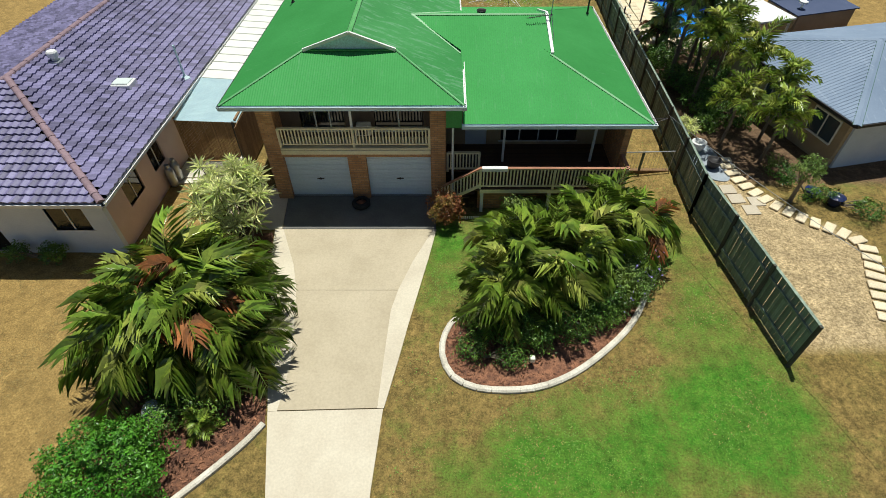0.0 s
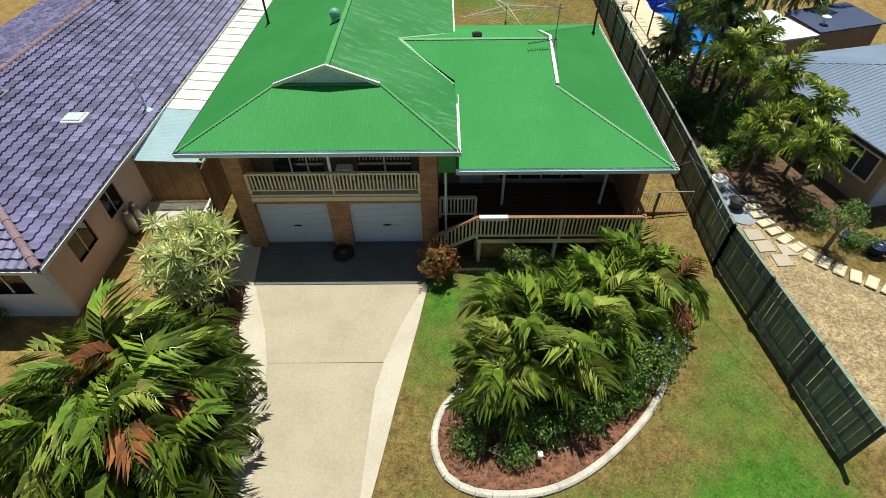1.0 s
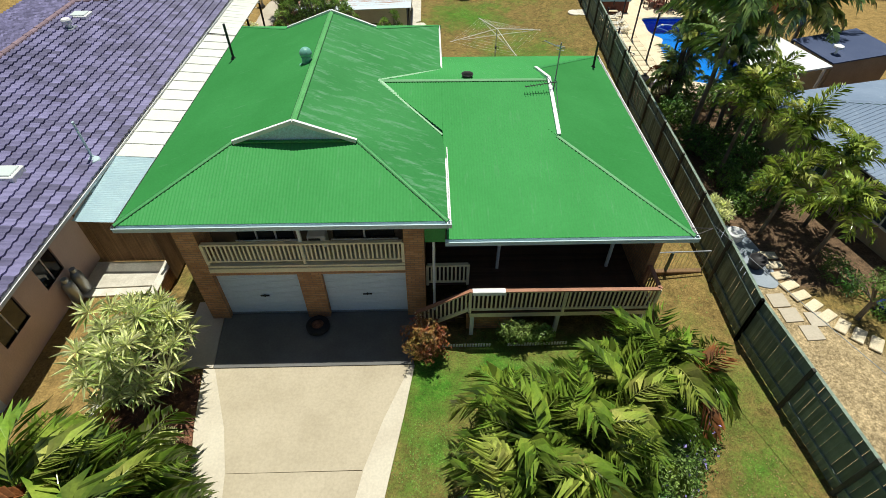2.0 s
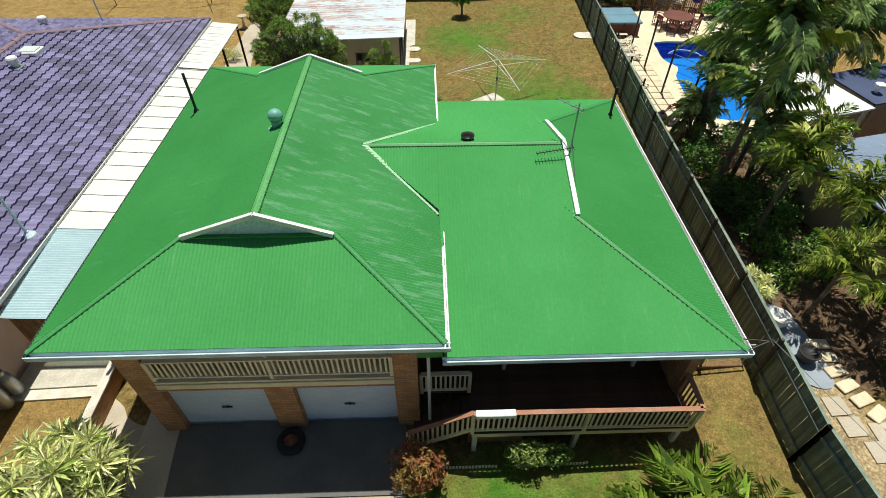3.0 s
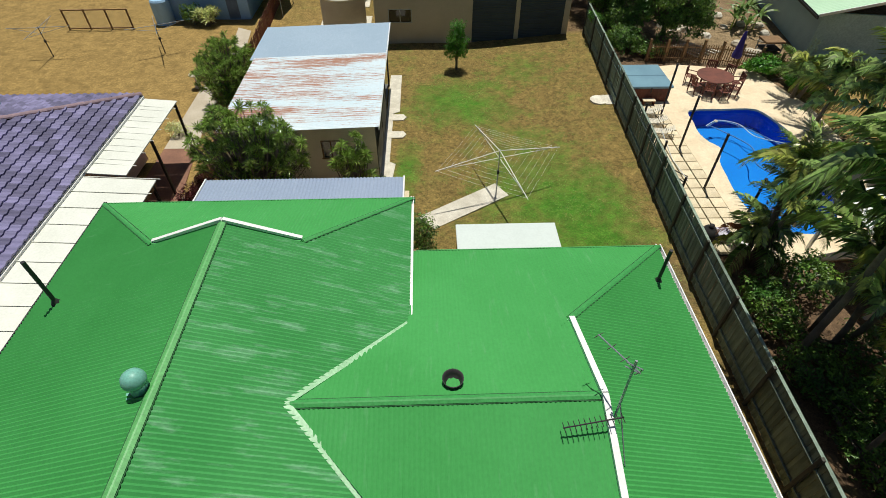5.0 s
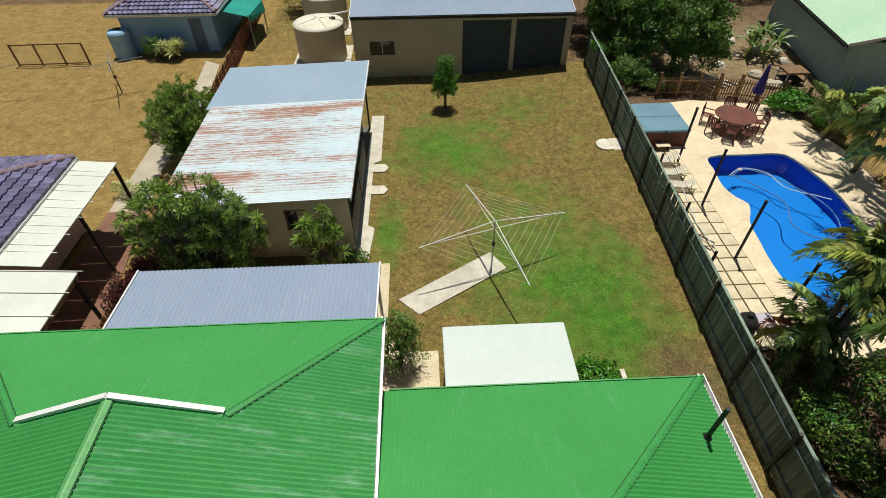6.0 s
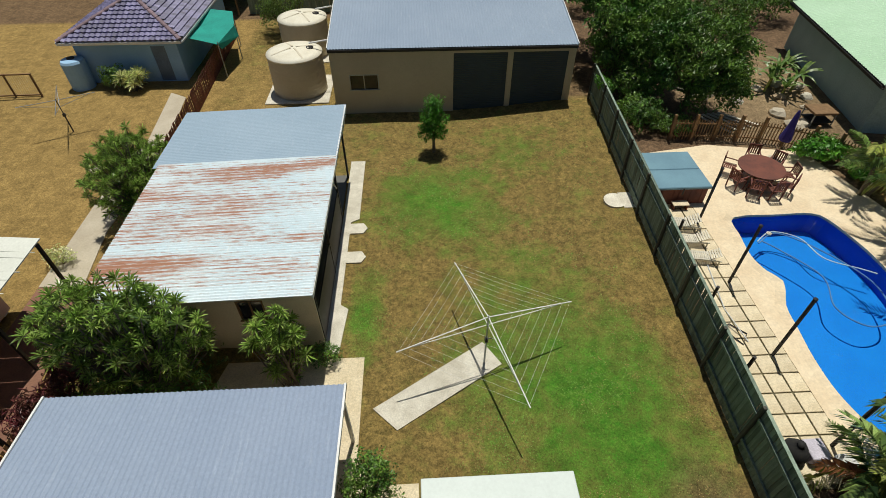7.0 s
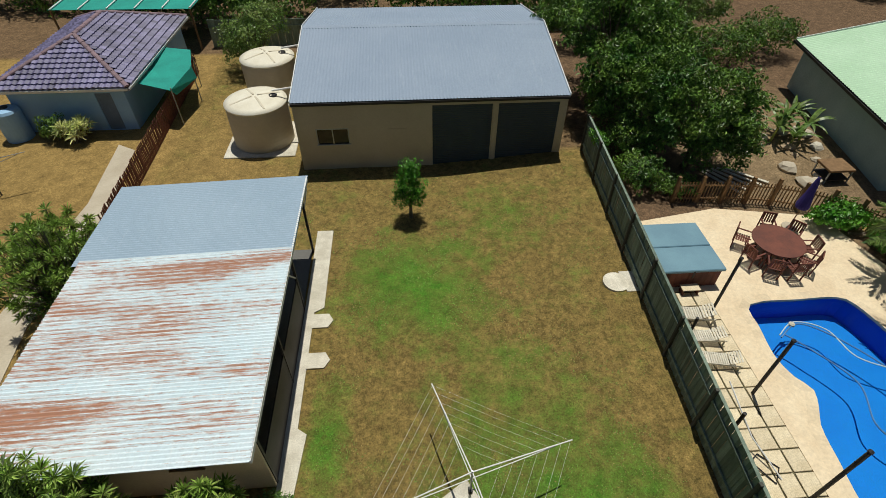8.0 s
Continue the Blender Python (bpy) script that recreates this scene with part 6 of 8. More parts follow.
for i in range(9):
    part("slat", Build().box((12.32 + 0.23 * i, 42.725, PZ + 0.08), (12.53 + 0.23 * i, 42.748, PZ + 0.8)), RED_WOOD, spa)
step = thing("spa_step", (13.3, 42.4, PZ), "small timber step in front of the spa", "step")
part("tread", Build().box((12.95, 42.3, PZ + 0.3), (13.6, 42.62, PZ + 0.34), 0.008), PAVER, step)
for x in (12.99, 13.52):
    part("leg", Build().box((x, 42.32, PZ + 0.05), (x + 0.04, 42.6, PZ + 0.3)), RED_WOOD, step)

table = thing("round_table", (17.25, 44.1, PZ + 0.075), "round red-brown timber outdoor table", "table")
tz = PZ + 0.075
part("tabletop", Build().turned([(0.90, 0.69), (0.93, 0.71), (0.93, 0.74), (0.90, 0.75), (0.06, 0.75)], (17.25, 44.1, tz), 36), RED_WOOD, table)
for a in (45, 135, 225, 315):
    x, y = 17.25 + 0.6 * math.cos(radians(a)), 44.1 + 0.6 * math.sin(radians(a))
    part("leg", Build().box((x - 0.04, y - 0.04, tz), (x + 0.04, y + 0.04, tz + 0.69), 0.006), RED_WOOD, table)


def chair():
    c = thing("outdoor_chair", (0, 0, 0), "red-brown slatted timber chair round the outdoor table", "chair", "chairs round the table")
    for x in (-0.24, 0.24):
        part("leg", Build().box((x - 0.02, -0.24, 0), (x + 0.02, -0.2, 0.43)), RED_WOOD, c)
        part("leg", Build().bar((x, 0.24, 0), (x, 0.3, 0.92), 0.04, 0.04), RED_WOOD, c)
        part("armrest", Build().box((x - 0.03, -0.26, 0.62), (x + 0.03, 0.28, 0.65), 0.006), RED_WOOD, c)
    for i in range(6):
        part("seat_slat", Build().box((-0.23, -0.24 + 0.08 * i, 0.42), (0.23, -0.175 + 0.08 * i, 0.44), 0.003), RED_WOOD, c)
    for i in range(5):
        part("back_slat", Build().bar((-0.18 + 0.09 * i, 0.255, 0.5), (-0.18 + 0.09 * i, 0.3, 0.9), 0.06, 0.015), RED_WOOD, c)
    part("back_rail", Build().box((-0.26, 0.28, 0.88), (0.26, 0.32, 0.95), 0.008), RED_WOOD, c)
    return c


first = chair()
for k, a in enumerate((200, 238, 275, 312, 350, 30, 75, 150)):
    m = pose(17.25 + 1.14 * math.cos(radians(a)), 44.1 + 1.14 * math.sin(radians(a)), tz, 0, 0, a - 90 + random.uniform(-12, 12))
    if k == 0:
        first.matrix_basis = m
    else:
        copy_thing(first, m)
umb = thing("umbrella", (18.9, 45.6, tz), "folded violet umbrella on a pole", "umbrella")
part("pole", Build().tube([(18.9, 45.6, tz), (18.9, 45.6, tz + 2.5)], 0.025, 8), BROWN_WOOD, umb)
part("canopy", Build().turned([(0.05, 2.45), (0.1, 2.2), (0.16, 1.7), (0.26, 1.15), (0.24, 1.05), (0.05, 1.1)], (18.9, 45.6, tz), 14), PURPLE, umb, "folded violet canvas")
part("base", Build().turned([(0.3, 0.0), (0.3, 0.06), (0.06, 0.12)], (18.9, 45.6, tz), 20), CONCRETE, umb)


def lounger():
    c = thing("sun_lounger", (0, 0, 0), "weathered beige slatted sun lounger on the pavers", "sun lounger", "sun loungers")
    for y in (-0.28, 0.28):
        part("rail", Build().box((-0.8, y - 0.025, 0.26), (0.85, y + 0.025, 0.32), 0.006), KERB, c)
        for x in (-0.7, 0.7):
            part("leg", Build().box((x - 0.025, y - 0.025, 0), (x + 0.025, y + 0.025, 0.26)), KERB, c)
    for i in range(11):
        part("slat", Build().box((-0.2 + 0.095 * i, -0.3, 0.32), (-0.125 + 0.095 * i, 0.3, 0.34), 0.003), KERB, c)
    for i in range(6):
        x = -0.22 - 0.09 * i
        part("back_slat", Build().bar((x, -0.3, 0.36 + 0.055 * i), (x, 0.3, 0.36 + 0.055 * i), 0.075, 0.02), KERB, c)
    return c


first = lounger()
for k, (x, y, r) in enumerate(((12.85, 41.3, 172), (12.9, 40.4, 175), (12.95, 39.5, 168))):
    m = pose(x, y, PZ + 0.075, 0, 0, r) @ Matrix.Scale(0.86, 4)
    if k == 0:
        first.matrix_basis = m
    else:
        copy_thing(first, m)

for x, y in ((13.66, 41.5), (13.46, 38.4), (13.42, 35.4), (13.5, 32.55)):
    p = thing("pool_pole", (x, y, PZ), "slim dark metal pole by the pool", "pole", "pool poles")
    part("pole", Build().tube([(x, y, PZ - 0.2), (x, y, PZ + 2.65)], 0.05, 10), DARK, p)
    part("cap", Build().turned([(0.06, 2.63), (0.06, 2.68), (0.01, 2.72)], (x, y, PZ), 12), DARK, p)
for y in (40.4, 37.2, 34.6):
    x = fence_x(y) + 0.75
    p = thing("short_pole", (x, y, PZ), "short dark post beside the fence", "pole", "short posts")
    part("pole", Build().tube([(x, y, PZ - 0.1), (x, y, PZ + 1.25)], 0.05, 8), DARK, p)
net = thing("net_frame", (12.5, 36.6, PZ), "loose white net on a bent pole by the fence", "net")
part("pole", Build().tube([(12.2, 38.2, PZ + 1.2), (12.45, 36.9, PZ + 0.5), (12.9, 35.9, PZ + 0.1)], 0.02, 6), WHITE_PAINT, net)
part("rim", Build().tube([(12.3, 36.4, PZ + 0.15), (12.7, 35.8, PZ + 0.1), (13.0, 36.2, PZ + 0.1), (12.6, 36.6, PZ + 0.12), (12.3, 36.4, PZ + 0.15)], 0.02, 6), DARK, net)
hose = thing("pool_hose", (16.5, 38.5, PZ - 0.05), "long floating pool cleaner hose", "hose")
part("floating_loop", Build().tube([(p.x, p.y, PZ - 0.06) for p in curve_points([(15.6, 40.4), (16.6, 40.9), (17.8, 39.8), (18.6, 38.2), (18.2, 36.7), (17.2, 36.4), (16.6, 37.2), (17.0, 38.6), (16.2, 40.0), (15.7, 40.6)], 0.12)], 0.025, 6), matter("blue_hose", (0.10, 0.24, 0.48), None, 0.5), hose, "blue hose in a wide loop")
part("pale_length", Build().tube([(p.x, p.y, PZ - 0.06) for p in curve_points([(15.6, 40.5), (16.4, 41.0), (17.3, 40.6), (17.6, 39.5), (18.6, 38.9), (19.1, 38.6)], 0.12)], 0.022, 6), GUTTER_PAINT, hose)
skim = thing("pool_float", (16.25, 40.9, PZ - 0.05), "small pale chlorine float on the water", "float")
part("body", Build().turned([(0.02, -0.06), (0.1, -0.03), (0.1, 0.04), (0.04, 0.08)], (16.25, 40.9, PZ - 0.06), 14), KERB, skim)

sack = thing("garden_sack", (12.2, 32.3, PZ), "black plastic garden sack slumped by the fence", "sack")
part("bag", Build().turned([(0.26, 0.0), (0.34, 0.12), (0.32, 0.38), (0.2, 0.56), (0.07, 0.62), (0.1, 0.7)], (12.25, 32.35, PZ + 0.05), 11), BLACK_RUBBER, sack, smooth=True)
crate = thing("storage_tub", (12.85, 32.3, PZ), "lilac plastic storage tub with a pale lid", "tub")
part("tub", Build().box((12.6, 32.1, PZ + 0.06), (13.05, 32.6, PZ + 0.36), 0.03), matter("lilac_plastic", (0.40, 0.36, 0.48), (0.34, 0.30, 0.42), 0.5), crate)
part("lid", Build().box((12.57, 32.07, PZ + 0.36), (13.08, 32.63, PZ + 0.41), 0.02), matter("pale_lilac_lid", (0.58, 0.54, 0.62), None, 0.5), crate, "pale lilac lid")
tub = thing("white_tub", (13.45, 32.2, PZ), "shallow white plastic tub on the paving", "tub")
part("wall", Build().turned([(0.24, 0.0), (0.3, 0.22), (0.33, 0.24), (0.28, 0.24), (0.23, 0.04), (0.02, 0.03)], (13.4, 31.9, PZ + 0.08), 22), WHITE_PAINT, tub, smooth=True)

pool_fence = thing("pool_fence", (19, 47, PZ), "low brown slatted timber fence behind the pool", "fence", "boundary fence")
line = [(14.8, 47.6), (16.5, 47.5), (18.8, 47.2), (20.8, 46.3), (22.4, 44.6), (23.4, 42.5)]
pk3 = Build().box((-0.022, -0.012, 0), (0.022, 0.012, 1.1), 0.003).mesh("picket", BROWN_WOOD)
pts = curve_points(line, 0.13)
for p, q in zip(pts, pts[1:]):
    piece("picket", pk3, Matrix.Translation((p.x, p.y, PZ - 0.02)) @ Matrix.Rotation(math.atan2(q.y - p.y, q.x - p.x), 4, "Z"), pool_fence)
for p, q in zip(pts[::8], pts[8::8]):
    for h in (0.25, 0.9):
        part("rail", Build().bar((p.x, p.y, PZ + h), (q.x, q.y, PZ + h), 0.04, 0.06), BROWN_WOOD, pool_fence)
    part("post", Build().box((p.x - 0.06, p.y - 0.06, PZ - 0.2), (p.x + 0.06, p.y + 0.06, PZ + 1.35)), BROWN_WOOD, pool_fence)

# ---- eastern neighbours ----
def turned_house():
    P, Q = Vector((16.46, 18.27, 0)), Vector((14.66, 26.35, 0))
    d = (Q - P).normalized()
    e = Vector((d.y, -d.x, 0))
    w, ln = (Q - P).length, 15.0
    h = thing("neighbour_house", (20, 24, 0.5), "tan rendered house with an old blue-grey sheet roof", "house", "neighbouring houses")

    def at(u, v, z):
        p = P + d * u + e * v
        return (p.x, p.y, z)

    ze, zr = 3.0, 4.25
    ra, rb = at(w / 2, w / 2, zr), at(w / 2, ln - w / 2, zr)
    roof = part("roof", Build().sheet([at(0.2, 0.2, ze - 0.05), at(w - 0.2, 0.2, ze - 0.05), at(w - 0.2, ln - 0.2, ze - 0.05), at(0.2, ln - 0.2, ze - 0.05)], 0.03), WHITE_PAINT, h, "old blue-grey ribbed sheet hip roof")
    for poly in ([at(0, 0, ze), at(w, 0, ze), ra], [at(0, 0, ze), ra, rb, at(0, ln, ze)], [at(w, 0, ze), ra, rb, at(w, ln, ze)], [at(0, ln, ze), at(w, ln, ze), rb]):
        part("roof_slope", Build().sheet(poly, 0.03), CLOUD_ROOF, roof)
    for p in (at(0, 0, ze), at(w, 0, ze)):
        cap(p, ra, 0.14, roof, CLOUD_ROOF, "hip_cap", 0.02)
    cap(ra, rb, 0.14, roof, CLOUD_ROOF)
    for i in range(1, 46):
        u = w * i / 46
        k = min(u, w - u)
        part("sheet_rib", Build().bar(at(u, 0.02, ze + 0.012), at(u, k - 0.05, ze + 0.012 + (zr - ze) * (k - 0.05) / (w / 2)), 0.05, 0.012), CLOUD_ROOF, roof)
    for a, c in ((at(0, 0, ze), at(w, 0, ze)), (at(0, 0, ze), at(0, ln, ze)), (at(w, 0, ze), at(w, ln, ze))):
        part("gutter", Build().bar(Vector(a) - Vector((0, 0, 0.08)), Vector(c) - Vector((0, 0, 0.08)), 0.1, 0.12), DARK, roof)
    def wall(u0, v0, u1, v1, mat):
        a, c = Vector(at(u0, v0, 0)), Vector(at(u1, v1, 0))
        part("wall", Build().bar(a + Vector((0, 0, 1.6)), c + Vector((0, 0, 1.6)), 0.18, 2.7), mat, h)
    wall(0.5, 0.5, w - 0.5, 0.5, RENDER_TAN)
    wall(0.5, 0.6, 0.5, ln - 0.5, RENDER_WHITE)
    wall(w - 0.5, 0.6, w - 0.5, ln - 0.5, RENDER_TAN)
    wall(0.6, ln - 0.5, w - 0.6, ln - 0.5, RENDER_TAN)
    for u0, u1, z0, z1 in ((0.9, 2.3, 1.5, 2.55), (4.3, 5.2, 1.6, 2.5)):
        root = part("window", Build().bar(at(u0, 0.40, z1), at(u1, 0.40, z1), 0.06, 0.07).bar(at(u0, 0.40, z0), at(u1, 0.40, z0), 0.1, 0.07).bar(at(u0, 0.40, z0), at(u0 + 0.001, 0.40, z1), 0.06, 0.06), WHITE_PAINT, h)
        for u in (u0, (u0 + u1) / 2, u1):
            p, q = Vector(at(u, 0.39, z0)), Vector(at(u, 0.39, z1))
            part("mullion", Build().tube([p, q], 0.035, 6), WHITE_PAINT, root)
        part("pane", Build().bar(at(u0, 0.405, (z0 + z1) / 2), at(u1, 0.405, (z0 + z1) / 2), 0.02, z1 - z0), glass_matter("grey_glass", (0.05, 0.07, 0.09)), root)


turned_house()
cover = thing("white_carport", (18, 30.5, 0.4), "white flat-roofed carport beside the pool yard", "carport")
part("roof", Build().sheet([(15.75, 28.2, 2.9), (19.5, 29.25, 2.9), (18.6, 32.5, 2.95), (15.55, 31.8, 2.95)], 0.08), WHITE_PAINT, cover)
for x, y in ((15.95, 28.45), (19.3, 29.4), (18.45, 32.3), (15.75, 31.65)):
    part("post", Build().box((x - 0.05, y - 0.05, 0.3), (x + 0.05, y + 0.05, 2.86)), WHITE_PAINT, cover)
annexe = thing("house_annexe", (21.4, 31.5, 0.5), "low annexe with a dark slate blue sheet roof", "outbuilding")
part("roof", Build().sheet([(19.7, 29.55, 2.9), (23.7, 30.7, 2.9), (23.1, 33.4, 3.0), (19.05, 32.1, 3.0)], 0.06), ANNEXE_ROOF, annexe)
for p, q in (((19.85, 29.75), (23.5, 30.8)), ((23.5, 30.8), (22.95, 33.2)), ((22.95, 33.2), (19.25, 32.0)), ((19.25, 32.0), (19.85, 29.75))):
    part("wall", Build().bar((p[0], p[1], 1.6), (q[0], q[1], 1.6), 0.12, 2.5), RENDER_TAN, annexe)
part("vent", Build().turned([(0.06, 2.9), (0.06, 3.2), (0.22, 3.22), (0.22, 3.32), (0.03, 3.4)], (20.3, 30.5, 0), 14), WHITE_PAINT, annexe, "white cowled vent")
barn = thing("green_shed", (28, 53, 0.4), "pale teal shed with a pale green ribbed roof", "shed")
slope("roof_slope", [(24.3, 47.4, 3.0), (24.3, 58.6, 3.0), (29.5, 58.6, 4.4), (29.5, 47.4, 4.4)], 1, PALE_GREEN_ROOF, barn, 0.015, 0.018, 0.2)
slope("roof_slope", [(34.7, 47.4, 3.0), (34.7, 58.6, 3.0), (29.5, 58.6, 4.4), (29.5, 47.4, 4.4)], 1, PALE_GREEN_ROOF, barn, 0.015, 0.018, 0.2)
teal_wall = matter("pale_teal_cladding", (0.34, 0.48, 0.48), (0.28, 0.41, 0.42), 0.6, 0.8, 15, 0.05)
part("west_wall", Build().box((24.8, 47.9, 0.2), (24.95, 58.2, 3.05)), teal_wall, barn)
part("south_wall", Build().box((24.95, 47.9, 0.2), (34.2, 48.05, 3.0)), teal_wall, barn)
part("north_wall", Build().box((24.95, 58.05, 0.2), (34.2, 58.2, 3.0)), teal_wall, barn)
part("barge", Build().bar((24.3, 47.4, 3.0), (29.5, 47.4, 4.42), 0.04, 0.15).bar((24.3, 58.6, 3.0), (29.5, 58.6, 4.42), 0.04, 0.15), WHITE_PAINT, barn)
gutter((24.3, 47.4, 2.98), (24.3, 58.6, 2.98), barn, (-1, 0, 0), DARK)
barn.matrix_basis = pose(28.45, 52.3, 0.4, 0, 0, -10)

stones = tagged(new("stepping_stones", Build().slab([(15.2, 11.5), (15.25, 11.5), (15.25, 11.6)], 0.3, 0.5).mesh("stepping_stones", PAVER)), "curving row of sand-coloured stepping stones in gravel", "paving", kind="structure")
sm = Build().box((-0.30, -0.17, 0), (0.30, 0.17, 0.07), 0.02).mesh("stepping_stone", PAVER)
sp = curve_points([(12.7, 19.4), (12.75, 18.0), (13.4, 16.5), (14.3, 15.5), (15.2, 14.8), (15.7, 14.1), (15.45, 13.2), (15.1, 12.4), (14.7, 11.3), (14.4, 10.4)], 0.47)
for p, q in zip(sp, sp[1:]):
    piece("stepping_stone", sm, Matrix.Translation((p.x, p.y, land(p.x, p.y) + 0.01)) @ Matrix.Rotation(math.atan2(q.y - p.y, q.x - p.x) + math.pi / 2 + random.uniform(-0.1, 0.1), 4, "Z"), stones)
pond = Build().slab([(p.x, p.y) for p in curve_points([(11.6, 18.2), (12.4, 18.0), (12.6, 19.3), (12.3, 20.8), (11.5, 20.9), (11.3, 19.5)], 0.2, True)][:-1], 0.2, 0.6)
setting("garden_pad", pond, matter("blue_grey_pad", (0.32, 0.36, 0.40), (0.25, 0.29, 0.33), 0.4), "blue-grey concrete pad in the neighbour's garden", "pad")
for x, y in ((12.2, 16.8), (12.9, 16.6), (12.5, 16.1), (12.1, 17.4)):
    paved("garden_slab", [(x - 0.28, y - 0.28), (x + 0.28, y - 0.26), (x + 0.27, y + 0.28), (x - 0.28, y + 0.27)], CONCRETE, "grey square slab in the gravel", "paving", 0.04)


def pot(x, y, z, r, material, label):
    p = thing("plant_pot", (x, y, z), label, "pot", "pots")
    part("body", Build().turned([(r * 0.6, 0), (r * 0.9, r * 0.6), (r, r * 1.3), (r * 1.08, r * 1.4), (r * 0.9, r * 1.4), (r * 0.85, r * 1.2), (0.02, r * 1.2)], (x, y, z), 20), material, p, smooth=True)
    return p


pot(12.0, 18.9, 0.6, 0.28, DARK, "dark round pot on the pad")
pot(11.8, 20.2, 0.6, 0.3, WHITE_PAINT, "white round pot on the pad")
pot(15.1, 16.9, 0.6, 0.26, matter("dark_blue_glaze", (0.03, 0.05, 0.16), (0.02, 0.035, 0.12), 0.25), "dark blue glazed pot in the border")
pot(15.75, 16.4, 0.6, 0.3, matter("navy_glaze", (0.02, 0.03, 0.09), None, 0.25), "navy glazed pot in the border")
tyre = thing("tyre_planter", (-2.78, 17.0, 0.05), "black tyre lying at the foot of the middle pier", "tyre")
part("tread", Build().turned([(0.2, 0.0), (0.33, 0.0), (0.37, 0.05), (0.37, 0.17), (0.33, 0.22), (0.2, 0.22), (0.19, 0.19), (0.26, 0.15), (0.26, 0.06), (0.19, 0.02)], (-2.78, 17.05, 0.055), 28), BLACK_RUBBER, tyre, smooth=True)
part("soil", Build().turned([(0.25, 0.02), (0.25, 0.1), (0.01, 0.12)], (-2.78, 17.05, 0.055), 20), MULCH, tyre)
lamp = thing("garden_light", (3.3, 9.5, 0.05), "small pale garden light in the mulch", "garden light")
part("stake", Build().tube([(3.3, 9.5, 0), (3.3, 9.5, 0.3)], 0.02, 8), DARK, lamp)
part("head", Build().box((3.22, 9.42, 0.28), (3.38, 9.58, 0.46), 0.02), TANK_TOP, lamp)
edging = thing("picket_edging", (2.5, 16.2, 0), "low white picket edging before the deck", "edging")
em = Build().box((-0.03, -0.008, 0), (0.03, 0.008, 0.16), 0.004).mesh("edging_picket", WHITE_PAINT)
for i in range(46):
    if not 17 < i < 24:
        piece("edging_picket", em, pose(1.2 + 0.085 * i, 16.25, land(1.2 + 0.085 * i, 16.25)), edging)


# ---- plants ----
def frond_mesh(name, length, arch, material, leaflets=26, leaf=0.42, width=0.035, plume=0.0, seed=0, drop=0.35, sweep=0.7):
    """A feather leaf along +x: an arching midrib with folded, drooping leaflets on both sides."""
    rng = random.Random(seed)
    b = Build()
    pts = []
    p, a = Vector((0, 0, 0)), arch * 0.45
    n = 10
    for i in range(n + 1):
        pts.append(p.copy())
        p = p + Vector((math.cos(a), 0, math.sin(a))) * (length / n)
        a -= arch * 1.5 / n * (0.5 + i / n)
    b.tube(pts, 0.018, 4, 0.004)

    def along(t):
        k = min(n - 1, int(t * n))
        return pts[k].lerp(pts[k + 1], t * n - k), (pts[k + 1] - pts[k]).normalized()

    for i in range(leaflets):
        t = 0.14 + 0.86 * i / (leaflets - 1)
        o, d = along(min(t, 0.999))
        ln = leaf * (0.45 + 0.75 * math.sin(math.pi * min(1.0, 0.18 + 0.8 * t))) * rng.uniform(0.85, 1.12)
        for s in (-1, 1):
            lift = rng.uniform(0.05, 0.25) + plume * rng.uniform(-1.0, 1.0)
            way = (Vector((0, s, 0)) + d * sweep * rng.uniform(0.8, 1.2) + Vector((0, 0, lift))).normalized()
            across = way.cross(Vector((0, 0, 1))).normalized() * width * rng.uniform(0.8, 1.15)
            mid = o + way * ln * 0.55
            tip = o + way * ln + Vector((0, 0, -ln * drop * rng.uniform(0.7, 1.35))) + d * ln * rng.uniform(-0.1, 0.2)
            b.add([o, mid + across + Vector((0, 0, 0.012)), tip, mid - across], [(0, 1, 2), (0, 2, 3)])
    me = bpy.data.meshes.new(name)
    me.from_pydata(b.v, [], b.f)
    me.materials.append(material)
    return me


FRONDS = {}


def fronds(kind):
    if kind not in FRONDS:
        spec = {
            "cane": dict(length=1.85, leaf=0.52, width=0.019, leaflets=17, plume=0.35, drop=0.75, sweep=0.95),
            "tall": dict(length=2.9, leaf=0.46, width=0.011, leaflets=42, plume=0.8, drop=0.75),
            "fox": dict(length=1.6, leaf=0.38, width=0.024, leaflets=30, plume=1.1),
            "small": dict(length=1.0, leaf=0.3, width=0.022, leaflets=22, plume=0.2),
        }[kind]
        swap = {"fox": FOX_LEAF, "tall": POOL_PALM}.get(kind, PALM_LEAF)
        FRONDS[kind] = [frond_mesh("frond", arch=ar, material=swap if mt is PALM_LEAF else mt, seed=i * 7 + len(kind), **spec) for i, (ar, mt) in enumerate(((0.9, PALM_LEAF), (1.4, PALM_LEAF), (1.8, PALM_YELLOW), (1.5, PALM_LEAF), (2.0, PALM_LEAF), (2.0, PALM_DEAD)))]
    return FRONDS[kind]


